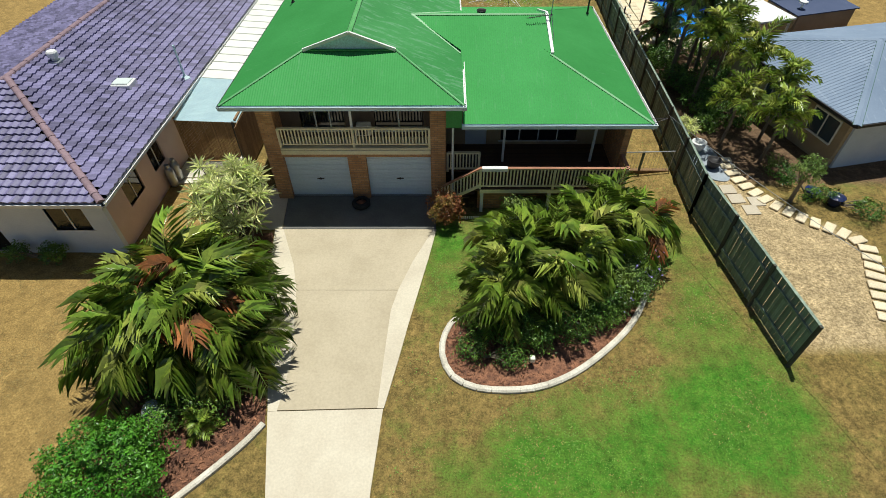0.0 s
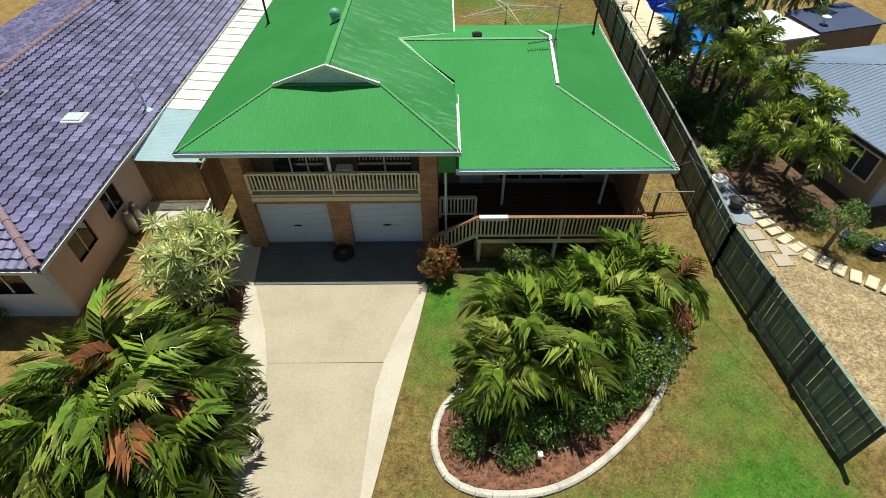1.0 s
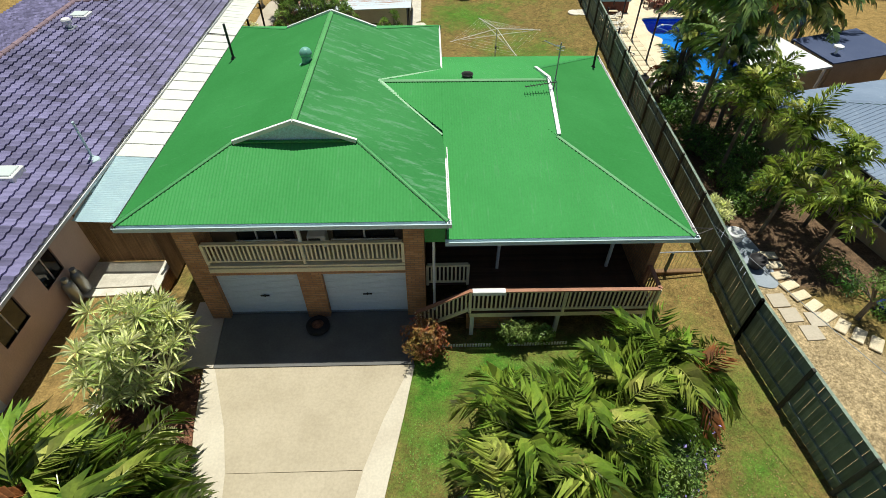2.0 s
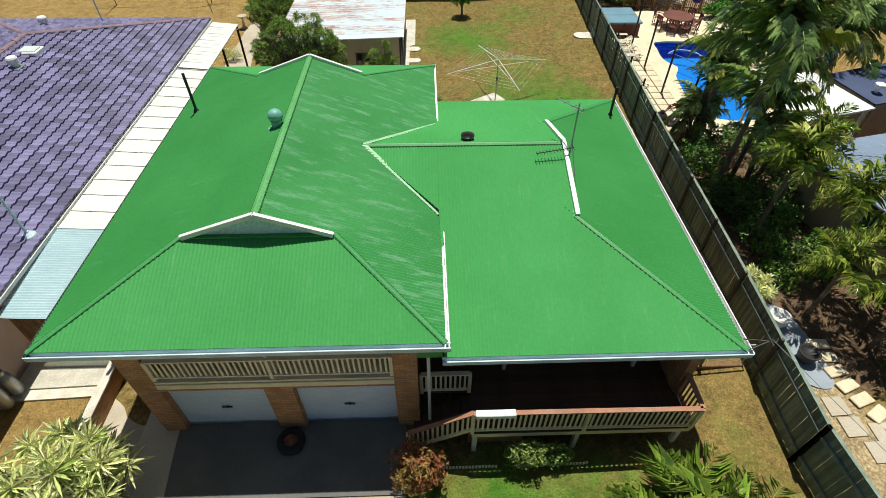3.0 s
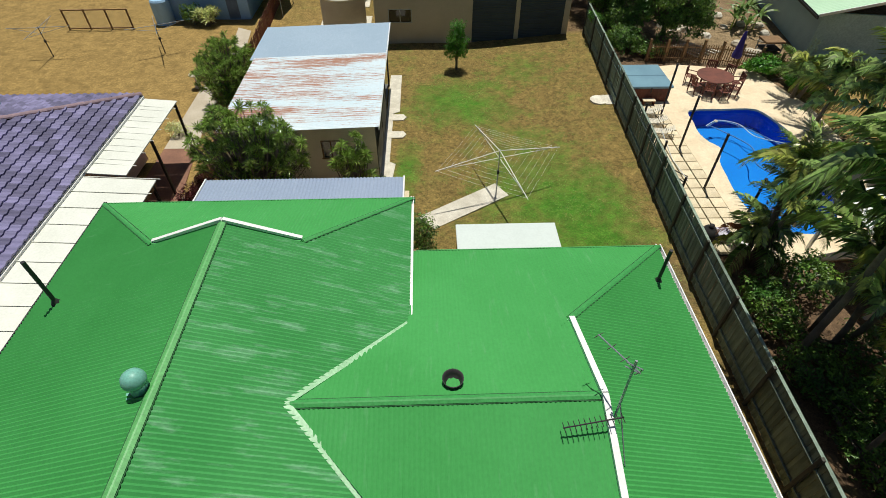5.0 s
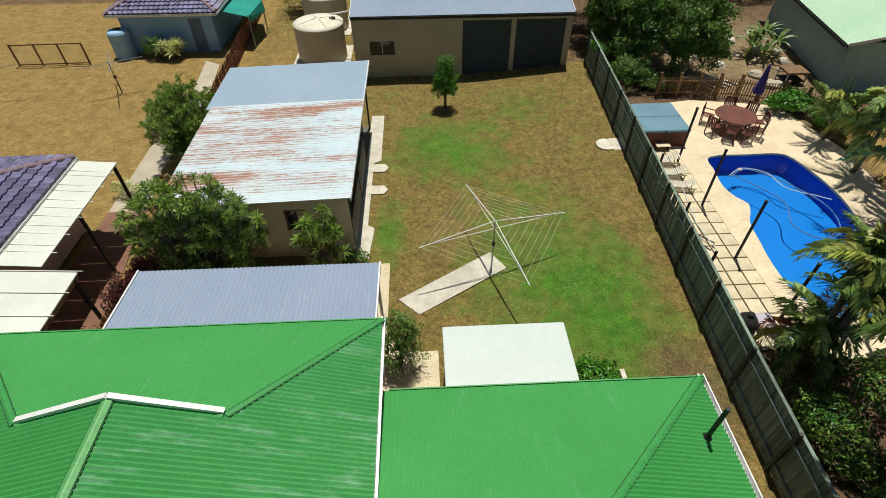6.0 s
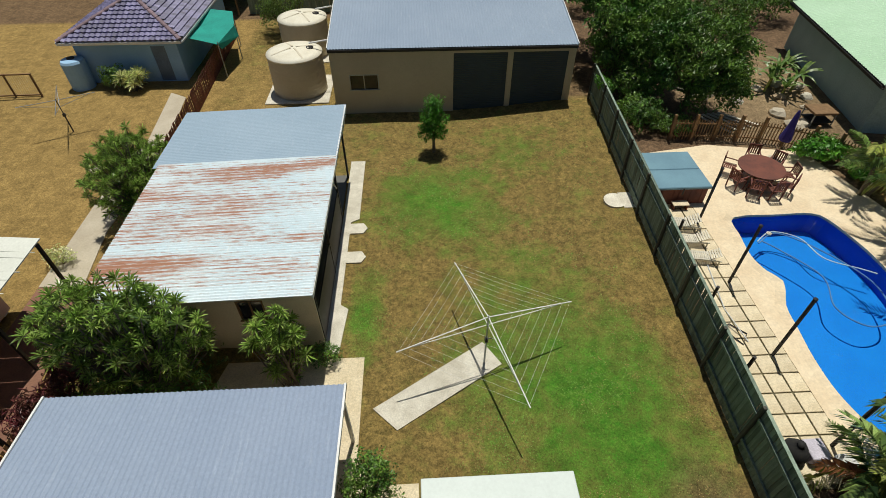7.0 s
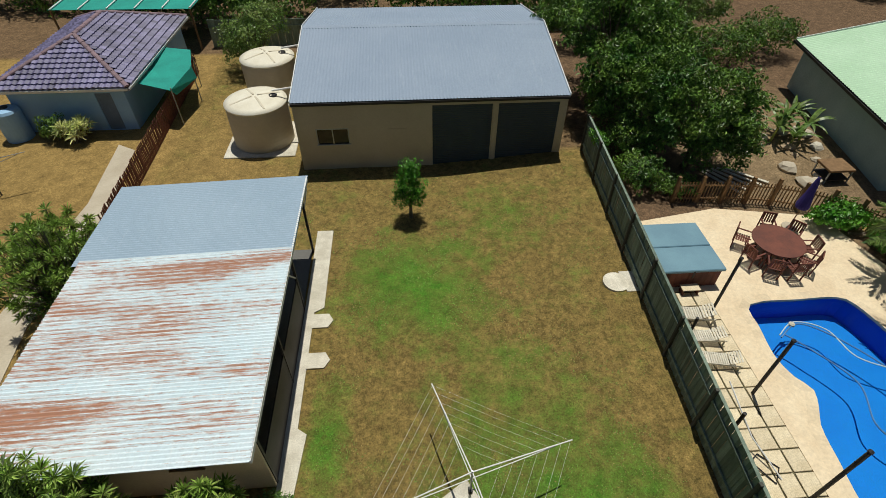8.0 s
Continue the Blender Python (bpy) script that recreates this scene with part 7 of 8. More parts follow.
def palm(x, y, stems, kind, label, spread=0.5, each=8, size=1.0, dead=0.04, seed=0, name="palm_tree", category="palm", high=68, fall=78):
    """A clump of stems (their heights given), each with a crown of separate fronds."""
    rng = random.Random(seed + int(x * 31 + y * 17))
    z = land(x, y)
    root = thing(name, (x, y, z), label, category, "palms")
    for s, h in enumerate(stems):
        a = 2 * math.pi * s / max(1, len(stems)) + rng.uniform(-0.5, 0.5)
        r = spread * (0.25 + 0.75 * rng.random()) if len(stems) > 1 else 0.0
        foot = Vector((x + 0.3 * r * math.cos(a), y + 0.3 * r * math.sin(a), z - 0.05))
        top = Vector((x + r * math.cos(a), y + r * math.sin(a), z + h))
        mid = foot.lerp(top, 0.5) + Vector((rng.uniform(-0.06, 0.06), rng.uniform(-0.06, 0.06), 0))
        thick = {"cane": 0.05, "tall": 0.11, "fox": 0.075, "small": 0.04}[kind]
        part("trunk", Build().tube([foot, foot.lerp(mid, 0.5), mid, mid.lerp(top, 0.5), top], thick, 8, thick * 0.7), TRUNK, root, smooth=True)
        for i in range(each):
            az = i * 2.39996 + rng.uniform(-0.3, 0.3) + s
            el = high - fall * (i + 0.5) / each + rng.uniform(-8, 8)
            var = fronds(kind)
            me = var[5] if rng.random() < dead else var[rng.randrange(0, 5)]
            k = size * rng.uniform(0.8, 1.15)
            m = Matrix.Translation(top - Vector((0, 0, 0.04 * i))) @ Matrix.Rotation(az, 4, "Z") @ Matrix.Rotation(-radians(el), 4, "Y") @ Matrix.Rotation(rng.uniform(-0.35, 0.35), 4, "X") @ Matrix.Diagonal((k, k, k, 1))
            piece("frond", me, m, root)
    return root


def leaf_cloud(b, centre, radii, n, size, rng, narrow=0.45, lumps=0.6, inner=0.55):
    """Leaves on and below a lumpy rounded surface: small folded blades, facing outwards unevenly."""
    c = Vector(centre)
    off = Vector((rng.uniform(0, 50), rng.uniform(0, 50), rng.uniform(0, 50)))
    made = 0
    while made < n:
        d = Vector((rng.gauss(0, 1), rng.gauss(0, 1), rng.gauss(0, 1))).normalized()
        if d.z < -0.55:
            continue
        f = 1 + lumps * noise.noise(d * 2.1 + off) + 0.5 * lumps * noise.noise(d * 5.0 + off)
        if noise.noise(d * 3.3 + off * 2) < -0.42:
            continue
        r = f * (1 - (1 - inner) * rng.random() ** 2.0)
        p = c + Vector((d.x * radii[0], d.y * radii[1], d.z * radii[2])) * r
        nrm = (d + Vector((rng.uniform(-1, 1), rng.uniform(-1, 1), rng.uniform(-0.4, 1)))).normalized()
        t = nrm.cross(Vector((rng.uniform(-1, 1), rng.uniform(-1, 1), rng.uniform(-1, 1)))).normalized()
        s = nrm.cross(t)
        l = size * rng.uniform(0.6, 1.3)
        w = l * narrow
        b.add([p - t * l * 0.5, p + s * w * 0.5 + nrm * l * 0.08, p + t * l * 0.5 - nrm * l * 0.12, p - s * w * 0.5 + nrm * l * 0.08], [(0, 1, 2), (0, 2, 3)])
        made += 1


def quick(name, b, material):
    me = bpy.data.meshes.new(name)
    me.from_pydata(b.v, [], b.f)
    me.materials.append(material)
    return new(name, me)


def shrub(name, x, y, clouds, material, label, category="shrub", stems=5, trunk=0.0, narrow=0.45, size=0.1, flowers=None, seed=0):
    """clouds: (dx, dy, height, rx, ry, rz, leaves)."""
    rng = random.Random(seed + int(x * 13 + y * 7))
    z = land(x, y)
    root = thing(name, (x, y, z), label, category)
    crown = Build()
    for dx, dy, h, rx, ry, rz, n in clouds:
        wood = Build()
        c = Vector((x + dx, y + dy, z + h))
        base = Vector((x + dx * 0.25, y + dy * 0.25, z - 0.05))
        fork = Vector((x + dx * 0.4, y + dy * 0.4, z + max(trunk, h * 0.3)))
        wood.tube([base, fork], 0.05 + 0.05 * trunk, 7, 0.04 + 0.03 * trunk)
        for k in range(stems):
            d = Vector((rng.uniform(-1, 1) * rx, rng.uniform(-1, 1) * ry, rng.uniform(-0.2, 0.8) * rz)) * 0.8
            wood.tube([fork, fork.lerp(c + d, 0.55) + Vector((0, 0, 0.1)), c + d], 0.03 + 0.02 * trunk, 5, 0.008)
        leaf_cloud(crown, c, (rx, ry, rz), n, size, rng, narrow)
        hang(quick("stem", wood, TRUNK), root)
    hang(quick("crown", crown, material), root)
    if flowers:
        f = Build()
        for dx, dy, h, rx, ry, rz, n in clouds:
            leaf_cloud(f, (x + dx, y + dy, z + h), (rx * 1.05, ry * 1.05, rz * 1.05), flowers[1], 0.09, rng, 0.8, 0.3, 0.95)
        hang(quick("blossom", f, flowers[0]), root)
    return root


def clump_tree(name, x, y, crowns, material, label, size=0.17, trunk_top=1.5, seed=0, per=200, clump=0.6):
    """A tree whose limbs carry many separate clumps of leaves. crowns: (dx, dy, height, rx, ry, rz, clumps)."""
    rng = random.Random(seed + int(x * 13 + y * 7))
    z = land(x, y)
    root = thing(name, (x, y, z), label, "tree")
    fork = Vector((x, y, z + trunk_top))
    part("trunk", Build().tube([(x, y, z - 0.1), (x + 0.05, y - 0.04, z + trunk_top * 0.5), fork], 0.2, 9, 0.14), TRUNK, root, smooth=True)
    limbs, crown = Build(), Build()
    for dx, dy, h, rx, ry, rz, count in crowns:
        c = Vector((x + dx, y + dy, z + h))
        for i in range(count):
            v = 1 - 1.55 * (i + 0.5) / count
            a = i * 2.39996 + rng.uniform(-0.35, 0.35)
            ring = math.sqrt(max(0.0, 1 - v * v))
            d = Vector((ring * math.cos(a), ring * math.sin(a), v))
            k = rng.uniform(0.72, 1.08)
            p = c + Vector((d.x * rx, d.y * ry, d.z * rz)) * k
            r = clump * rng.uniform(0.6, 1.15)
            leaf_cloud(crown, p, (r, r, r * 0.72), int(per * rng.uniform(0.7, 1.25)), size, rng, 0.4, 0.7, 0.35)
            if i % 2 == 0:
                limbs.tube([fork, fork.lerp(p, 0.5) + Vector((rng.uniform(-0.2, 0.2), rng.uniform(-0.2, 0.2), 0.25)), p], 0.06, 5, 0.012)
    hang(quick("branchwork", limbs, TRUNK), root)
    hang(quick("crown", crown, material), root)
    return root


def rosette_mesh(name, material, n=34, l=0.32, w=0.03, seed=0):
    rng = random.Random(seed)
    b = Build()
    for i in range(n):
        az = i * 2.39996
        el = radians(82 - 95 * i / n + rng.uniform(-8, 8))
        d = Vector((math.cos(az) * math.cos(el), math.sin(az) * math.cos(el), math.sin(el)))
        s = Vector((-math.sin(az), math.cos(az), 0)) * w
        k = l * rng.uniform(0.75, 1.1)
        mid, tip = d * k * 0.55, d * k + Vector((0, 0, -k * 0.22))
        b.add([(0, 0, 0), mid + s, tip, mid - s], [(0, 1, 2), (0, 2, 3)])
    me = bpy.data.meshes.new(name)
    me.from_pydata(b.v, [], b.f)
    me.materials.append(material)
    return me


def rosette_shrub(name, x, y, radii, height, count, material, label, l=0.32, w=0.03, seed=0, category="shrub", tilt=38):
    """Many branches that each end in a rosette of strap leaves."""
    rng = random.Random(seed + 5)
    z = land(x, y)
    root = thing(name, (x, y, z), label, category)
    heads = [rosette_mesh("rosette", material, 30, l, w, k) for k in range(4)]
    wood = Build()
    for i in range(count):
        d = Vector((rng.gauss(0, 1), rng.gauss(0, 1), rng.gauss(0.25, 0.9))).normalized()
        r = rng.random() ** 0.35
        p = Vector((x + d.x * radii[0] * r, y + d.y * radii[1] * r, z + max(0.35, height * 0.55 + d.z * height * 0.47 * r)))
        base = Vector((x + rng.uniform(-0.25, 0.25), y + rng.uniform(-0.25, 0.25), z))
        wood.tube([base, base.lerp(p, 0.6) + Vector((0, 0, -0.1)), p], 0.028, 5, 0.012)
        m = Matrix.Translation(p) @ Matrix.Rotation(rng.uniform(0, 6.3), 4, "Z") @ Matrix.Rotation(radians(tilt) * rng.random(), 4, "X") @ Matrix.Scale(rng.uniform(0.8, 1.2), 4)
        piece("rosette", heads[i % 4], m, root)
    hang(quick("wood", wood, TRUNK), root)
    return root


# front garden
palm(-7.0, 10.7, [1.9, 1.6, 2.1, 1.4, 1.8, 1.3, 2.0], "cane", "golden cane palm clump in the western bed", 1.4, 12, 1.2, 0.03)
palm(-5.9, 9.7, [1.2, 1.5, 1.0, 1.4, 1.1], "cane", "golden cane palm clump beside the driveway", 0.95, 11, 1.05, 0.05)
palm(-7.9, 9.7, [1.4, 1.7, 1.1, 1.3], "cane", "golden cane palm clump at the lawn's edge", 0.95, 11, 1.12, 0.03)
palm(-7.5, 12.0, [1.1, 1.4, 0.9], "cane", "golden cane palm clump below the variegated shrub", 0.8, 9, 0.85, 0.03)
palm(-5.75, 11.3, [0.9, 1.1, 0.8], "cane", "young golden cane palm at the driveway's edge", 0.5, 9, 0.75, 0.1)
palm(-6.0, 7.4, [0.25], "small", "small yellow-green palm seedling in the mulch", 0.1, 13, 0.7, 0.0)
palm(2.6, 11.5, [1.6, 1.8, 1.4, 1.3], "cane", "golden cane palm clump in the island bed", 0.7, 10, 0.92, 0.02)
palm(3.9, 12.0, [2.0, 1.8, 2.1, 1.7, 1.6], "cane", "tall golden cane palm clump in the island bed", 0.9, 10, 0.97, 0.02)
palm(5.1, 12.9, [2.0, 1.8, 2.1, 1.6], "cane", "golden cane palm clump amid the island bed", 0.9, 10, 0.97, 0.02)
palm(2.7, 12.7, [1.3, 1.5, 1.1], "cane", "golden cane palm clump by the green lawn", 0.6, 9, 0.87, 0.02)
palm(6.3, 14.2, [1.5, 1.3, 1.4, 1.1], "cane", "golden cane palm clump before the deck", 0.8, 10, 0.97, 0.03)
palm(7.3, 13.9, [1.3, 1.4, 1.0], "cane", "golden cane palm clump with browning fronds", 0.7, 10, 0.92, 0.08)
palm(5.6, 13.5, [1.4, 1.5, 1.1], "cane", "golden cane palm clump behind the lilac shrub", 0.7, 9, 0.92, 0.03)
shrub("flowering_shrub", 6.4, 12.0, [(0, 0, 0.9, 0.9, 0.9, 0.75, 3600), (0.75, 0.9, 0.95, 0.8, 0.8, 0.75, 3000)], SHRUB, "leafy shrub with lilac blossom in the island bed", flowers=(LILAC, 60), size=0.085)
shrub("leafy_shrub", 7.6, 13.3, [(0, 0, 0.75, 0.6, 0.7, 0.65, 2400)], HEDGE, "bright green leafy shrub at the kerb", size=0.09)
shrub("dark_shrub", 4.6, 10.7, [(0, 0, 0.75, 0.9, 0.8, 0.7, 3000), (-1.5, -0.2, 0.65, 0.9, 0.7, 0.6, 2600), (1.0, 0.6, 0.8, 0.8, 0.7, 0.7, 2200), (-2.6, 0.3, 0.6, 0.7, 0.6, 0.55, 1800)], DARK_LEAF, "dark low shrubs under the palms", size=0.09)
shrub("dark_shrub", 1.5, 9.9, [(0, 0, 0.4, 0.5, 0.5, 0.4, 1000), (1.2, -0.35, 0.35, 0.5, 0.4, 0.35, 900)], DARK_LEAF, "dark low shrubs at the kerb", size=0.08)
for bx, by in ((2.1, 10.7), (3.4, 10.35), (5.7, 11.2), (6.9, 12.3)):
    shrub("dark_shrub", bx, by, [(0, 0, 0.5, 0.75, 0.6, 0.5, 1700)], DARK_LEAF, "dark low shrub in the mulch of the island bed", size=0.1)
for bx, by in ((-5.35, 9.3), (-6.7, 8.7), (-7.7, 8.9)):
    shrub("dark_shrub", bx, by, [(0, 0, 0.55, 0.75, 0.7, 0.55, 1800)], DARK_LEAF, "dark low shrub in the mulch of the western bed", size=0.1)
shrub("dark_shrub", -5.9, 8.2, [(0, 0, 0.5, 0.7, 0.8, 0.45, 1500), (-1.2, -0.6, 0.45, 0.6, 0.6, 0.4, 1200)], DARK_LEAF, "dark low shrubs in the mulch", size=0.09)
rosette_shrub("variegated_shrub", -6.95, 15.0, (1.35, 1.6), 3.5, 84, DRACAENA, "tall yellow variegated strap-leaf shrub by the garage", 0.52, 0.03)
rosette_shrub("strap_leaf_clump", -6.2, 13.0, (0.5, 0.8), 0.8, 16, DRACAENA, "low variegated strap-leaf clump in the mulch", 0.36, 0.028, 3)
shrub("round_hedge", -7.75, 6.1, [(0, 0, 0.7, 1.45, 1.25, 1.0, 11000)], HEDGE, "clipped bright green rounded hedge bush", "hedge", 6, 0, 0.55, 0.10)
shrub("croton", 0.72, 15.95, [(0, 0, 0.8, 0.62, 0.55, 0.68, 2200)], CROTON, "red-leaved croton beside the garage apron", size=0.13, narrow=0.35)
shrub("deck_shrub", 3.45, 16.3, [(0, 0, 0.62, 0.62, 0.3, 0.55, 1700), (0.75, 0.05, 0.4, 0.45, 0.25, 0.4, 800)], SHRUB, "leafy shrub against the deck", size=0.1)
rock = thing("pale_rock", (-7.6, 8.0, 0), "pale blue-white rock in the bed", "rock")
part("stone", Build().turned([(0.3, 0.0), (0.34, 0.15), (0.22, 0.42), (0.05, 0.5)], (-7.55, 7.9, 0), 7), RENDER_WHITE, rock)
shrub("porch_shrub", -13.6, 13.9, [(0, 0, 0.45, 0.45, 0.4, 0.4, 1100), (-1.3, 0, 0.45, 0.4, 0.35, 0.4, 900)], DARK_LEAF, "dark shrubs against the pale front wall", size=0.09)

# back yard
rosette_shrub("oleander", -5.1, 35.55, (2.25, 1.1), 4.75, 310, OLEANDER, "large bright oleander with strap leaves beside the carport", 0.29, 0.02, 7, tilt=85)
rosette_shrub("oleander", -8.45, 44.2, (1.6, 2.1), 3.6, 270, OLEANDER, "strap-leaved oleander spilling over the carport's edge", 0.28, 0.02, 8, tilt=85)
rosette_shrub("oleander", -1.2, 35.7, (0.85, 0.5), 3.3, 65, OLEANDER, "young strap-leaved oleander before the carport wall", 0.32, 0.022, 9, tilt=60)
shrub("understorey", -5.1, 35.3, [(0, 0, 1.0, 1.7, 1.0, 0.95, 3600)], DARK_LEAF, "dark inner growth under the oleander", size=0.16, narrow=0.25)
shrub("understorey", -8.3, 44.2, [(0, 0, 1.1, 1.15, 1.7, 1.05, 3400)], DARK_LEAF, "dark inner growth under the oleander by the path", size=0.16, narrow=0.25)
shrub("dark_hedge", -0.3, 36.3, [(0, 0, 0.4, 0.55, 0.35, 0.4, 1100)], DARK_LEAF, "dark low bush at the carport corner", size=0.09)
shrub("patio_shrub", 1.4, 31.9, [(0, 0, 0.9, 0.7, 0.7, 0.85, 2600), (0.1, 0.1, 1.75, 0.5, 0.5, 0.6, 1400)], DARK_LEAF, "dense dark shrub at the patio corner", size=0.09)
shrub("yard_shrub", 7.0, 30.6, [(0, 0, 0.6, 0.65, 0.75, 0.5, 1800)], HEDGE, "bright leafy shrub beside the white awning", size=0.15)
shrub("citrus_tree", 3.6, 48.1, [(0, 0, 1.35, 0.62, 0.6, 0.85, 3000), (0.06, 0.05, 2.2, 0.42, 0.42, 0.65, 1200)], HEDGE, "small citrus tree on the back lawn", "tree", 6, 0.55, 0.5, 0.11)
shrub("cordyline", -7.4, 34.2, [(0, 0, 0.95, 0.65, 0.6, 0.85, 1800), (0.2, 1.2, 0.9, 0.55, 0.6, 0.8, 1400), (0.3, 6.8, 0.9, 0.55, 0.7, 0.7, 1200)], CORDYLINE, "red-leaved shrubs along the side fence", size=0.2, narrow=0.2)
shrub("croton", -7.7, 32.6, [(0, 0, 0.8, 0.45, 0.5, 0.6, 1000)], CROTON, "red and pink leaved croton by the side fence", size=0.16, narrow=0.25)
shrub("yellow_bush", -10.6, 41.2, [(0, 0, 0.4, 0.5, 0.35, 0.35, 900)], DRACAENA, "low yellow-green bush at the path", size=0.09)
shrub("garden_shrub", -14.3, 55.6, [(0, 0, 0.7, 0.7, 0.5, 0.6, 1600)], DARK_LEAF, "dark leafy shrub against the blue hut", size=0.12)
drum = thing("rain_tank", (-16.4, 56.0, land(-16.4, 56.0)), "small blue-grey rainwater tank beside the hut", "water tank")
part("tank_body", Build().turned([(0.62, -0.1), (0.62, 1.5), (0.55, 1.62), (0.1, 1.7)], (-16.4, 56.0, land(-16.4, 56.0)), 24), RENDER_BLUE, drum)
part("lid", Build().turned([(0.2, 1.66), (0.2, 1.74), (0.02, 1.76)], (-16.4, 56.0, land(-16.4, 56.0)), 16), DARK, drum)
rosette_shrub("yucca", -13.2, 55.4, (0.9, 0.6), 1.3, 26, DRACAENA, "pale yucca clump against the blue hut", 0.5, 0.035, 4)
shrub("corner_tree", -6.0, 63.2, [(0, 0, 2.2, 1.4, 1.3, 1.3, 3000), (1.3, 0.6, 2.9, 1.3, 1.2, 1.3, 2600), (-0.5, 0.8, 1.1, 1.2, 1.0, 0.8, 1600)], SHRUB, "leafy green tree behind the water tanks", "tree", 6, 0.8, 0.5, 0.16)

# pool yard and beyond
palm(12.6, 26.9, [6.2], "tall", "tall feathery palm rising over the fence", 0.1, 24, 1.12, 0.03, high=84, fall=78)
palm(13.9, 28.0, [3.6], "tall", "feathery palm behind a taller one", 0.1, 16, 0.85, 0.03, high=82, fall=80)
palm(13.4, 31.0, [3.3, 3.9, 3.6, 2.8], "tall", "slim-stemmed palm clump at the pool's end", 0.9, 8, 0.66, 0.03, high=80, fall=80)
palm(21.1, 37.4, [3.2], "tall", "tall palm with long drooping fronds", 0.1, 24, 1.1, 0.02)
palm(20.9, 40.3, [2.2], "tall", "arching palm at the pool's edge", 0.1, 15, 0.85, 0.04)
palm(20.6, 34.2, [3.6], "tall", "palm with feathery fronds beyond the pool", 0.1, 24, 1.05, 0.02)
palm(14.3, 27.4, [2.2, 2.6], "tall", "palm clump in the shade of the fence", 0.6, 9, 0.62, 0.02)
for x, y, h in ((12.75, 23.9, 3.5), (13.9, 22.4, 3.2), (12.9, 20.5, 2.4), (14.1, 19.2, 2.3), (14.8, 20.9, 2.8), (14.1, 25.2, 3.5)):
    palm(x, y, [h], "fox", "foxtail palm with a pale trunk beside the fence", 0.1, 11, 0.95 + 0.1 * (h > 3), 0.03)
palm(13.3, 31.2, [0.9, 1.2], "tall", "low palm behind the pool paving", 0.5, 11, 0.66, 0.1)
palm(21.3, 43.0, [1.2, 1.5], "tall", "arching palm beside the outdoor table", 0.5, 9, 0.65, 0.08)
shrub("understorey", 12.6, 28.6, [(0, 0, 0.6, 0.7, 1.2, 0.6, 2200), (0.2, -2.4, 0.6, 0.8, 1.1, 0.55, 2000), (1.4, -3.6, 0.6, 0.9, 0.9, 0.55, 1800), (1.9, 1.2, 0.7, 0.9, 0.9, 0.6, 1800), (0.4, -4.6, 0.5, 0.7, 1.1, 0.5, 1700), (1.6, -5.8, 0.5, 1.0, 1.1, 0.5, 1900), (2.2, -2.2, 0.7, 1.0, 1.2, 0.65, 2000), (0.2, -6.4, 0.45, 0.5, 0.8, 0.4, 1000)], DARK_LEAF, "dark undergrowth along the fence", size=0.14)
shrub("garden_tree", 14.2, 16.6, [(0, 0, 1.5, 0.5, 0.5, 0.55, 900)], SHRUB, "small leafy tree in the neighbour's garden", "tree", 5, 0.8, 0.4, 0.12)
shrub("border_plants", 15.4, 16.7, [(0, 0, 0.3, 0.7, 0.4, 0.28, 900), (1.2, -1.0, 0.35, 0.6, 0.6, 0.3, 900), (-1.0, 1.4, 0.4, 0.5, 0.9, 0.4, 1100)], DARK_LEAF, "dark border plants along the tan wall", size=0.1)
rosette_shrub("yellow_cordyline", 11.7, 21.6, (0.35, 0.8), 0.7, 14, DRACAENA, "yellow strap-leaf plants behind the fence", 0.35, 0.03, 6)
clump_tree("mango_tree", 16.5, 50.2, [(0, 0, 2.5, 2.2, 1.8, 2.1, 74), (-1.5, 1.3, 3.2, 1.5, 1.4, 1.5, 30), (0.9, -0.5, 1.7, 1.4, 1.2, 1.3, 26)], DARK_LEAF, "large dense mango tree behind the spa", 0.2, 1.1, 3, 200, 0.55)
shrub("understorey", 13.7, 49.0, [(0, 0, 0.8, 0.9, 1.2, 0.7, 2600), (0.3, 2.4, 1.1, 1.0, 1.3, 1.0, 2800), (0.1, 5.0, 1.4, 1.1, 1.5, 1.3, 3000), (1.6, -0.9, 0.5, 0.9, 0.6, 0.4, 1500)], DARK_LEAF, "dark undergrowth between the fence and the mango tree", size=0.16)
clump_tree("shade_tree", 14.4, 56.6, [(0, 0, 4.2, 2.5, 2.3, 2.2, 50), (2.4, 1.2, 3.6, 1.8, 1.7, 1.7, 30), (-1.2, 2.6, 4.0, 1.9, 1.8, 1.7, 28), (-0.7, -3.0, 2.7, 1.5, 1.6, 1.9, 34), (1.6, -2.6, 3.0, 1.5, 1.5, 1.7, 26)], DARK_LEAF, "large dark shade tree beyond the shed", 0.24, 1.8, 5, 170, 0.65)
clump_tree("shade_tree", 21.5, 64.5, [(0, 0, 2.8, 3.0, 2.0, 1.8, 44)], SHRUB, "broad leafy tree at the far boundary", 0.24, 1.2, 6, 150, 0.65)
shrub("bush_belt", 18.5, 62.0, [(0, 0, 1.6, 2.4, 1.6, 1.3, 4200), (4.5, -1.0, 1.3, 2.4, 1.5, 1.1, 3800), (8.5, 0.6, 1.4, 2.2, 1.5, 1.1, 3400), (-3.0, 3.0, 2.2, 2.2, 1.6, 1.6, 3800)], DARK_LEAF, "dark belt of bushes at the far boundary", "shrub", 5, 0.4, 0.45, 0.2)
shrub("creeper", 20.9, 45.6, [(0, 0, 0.6, 1.2, 0.7, 0.45, 2600), (1.2, -1.6, 0.5, 0.8, 0.9, 0.4, 1800)], HEDGE, "leafy creeper over the pool fence", size=0.16, narrow=0.6)
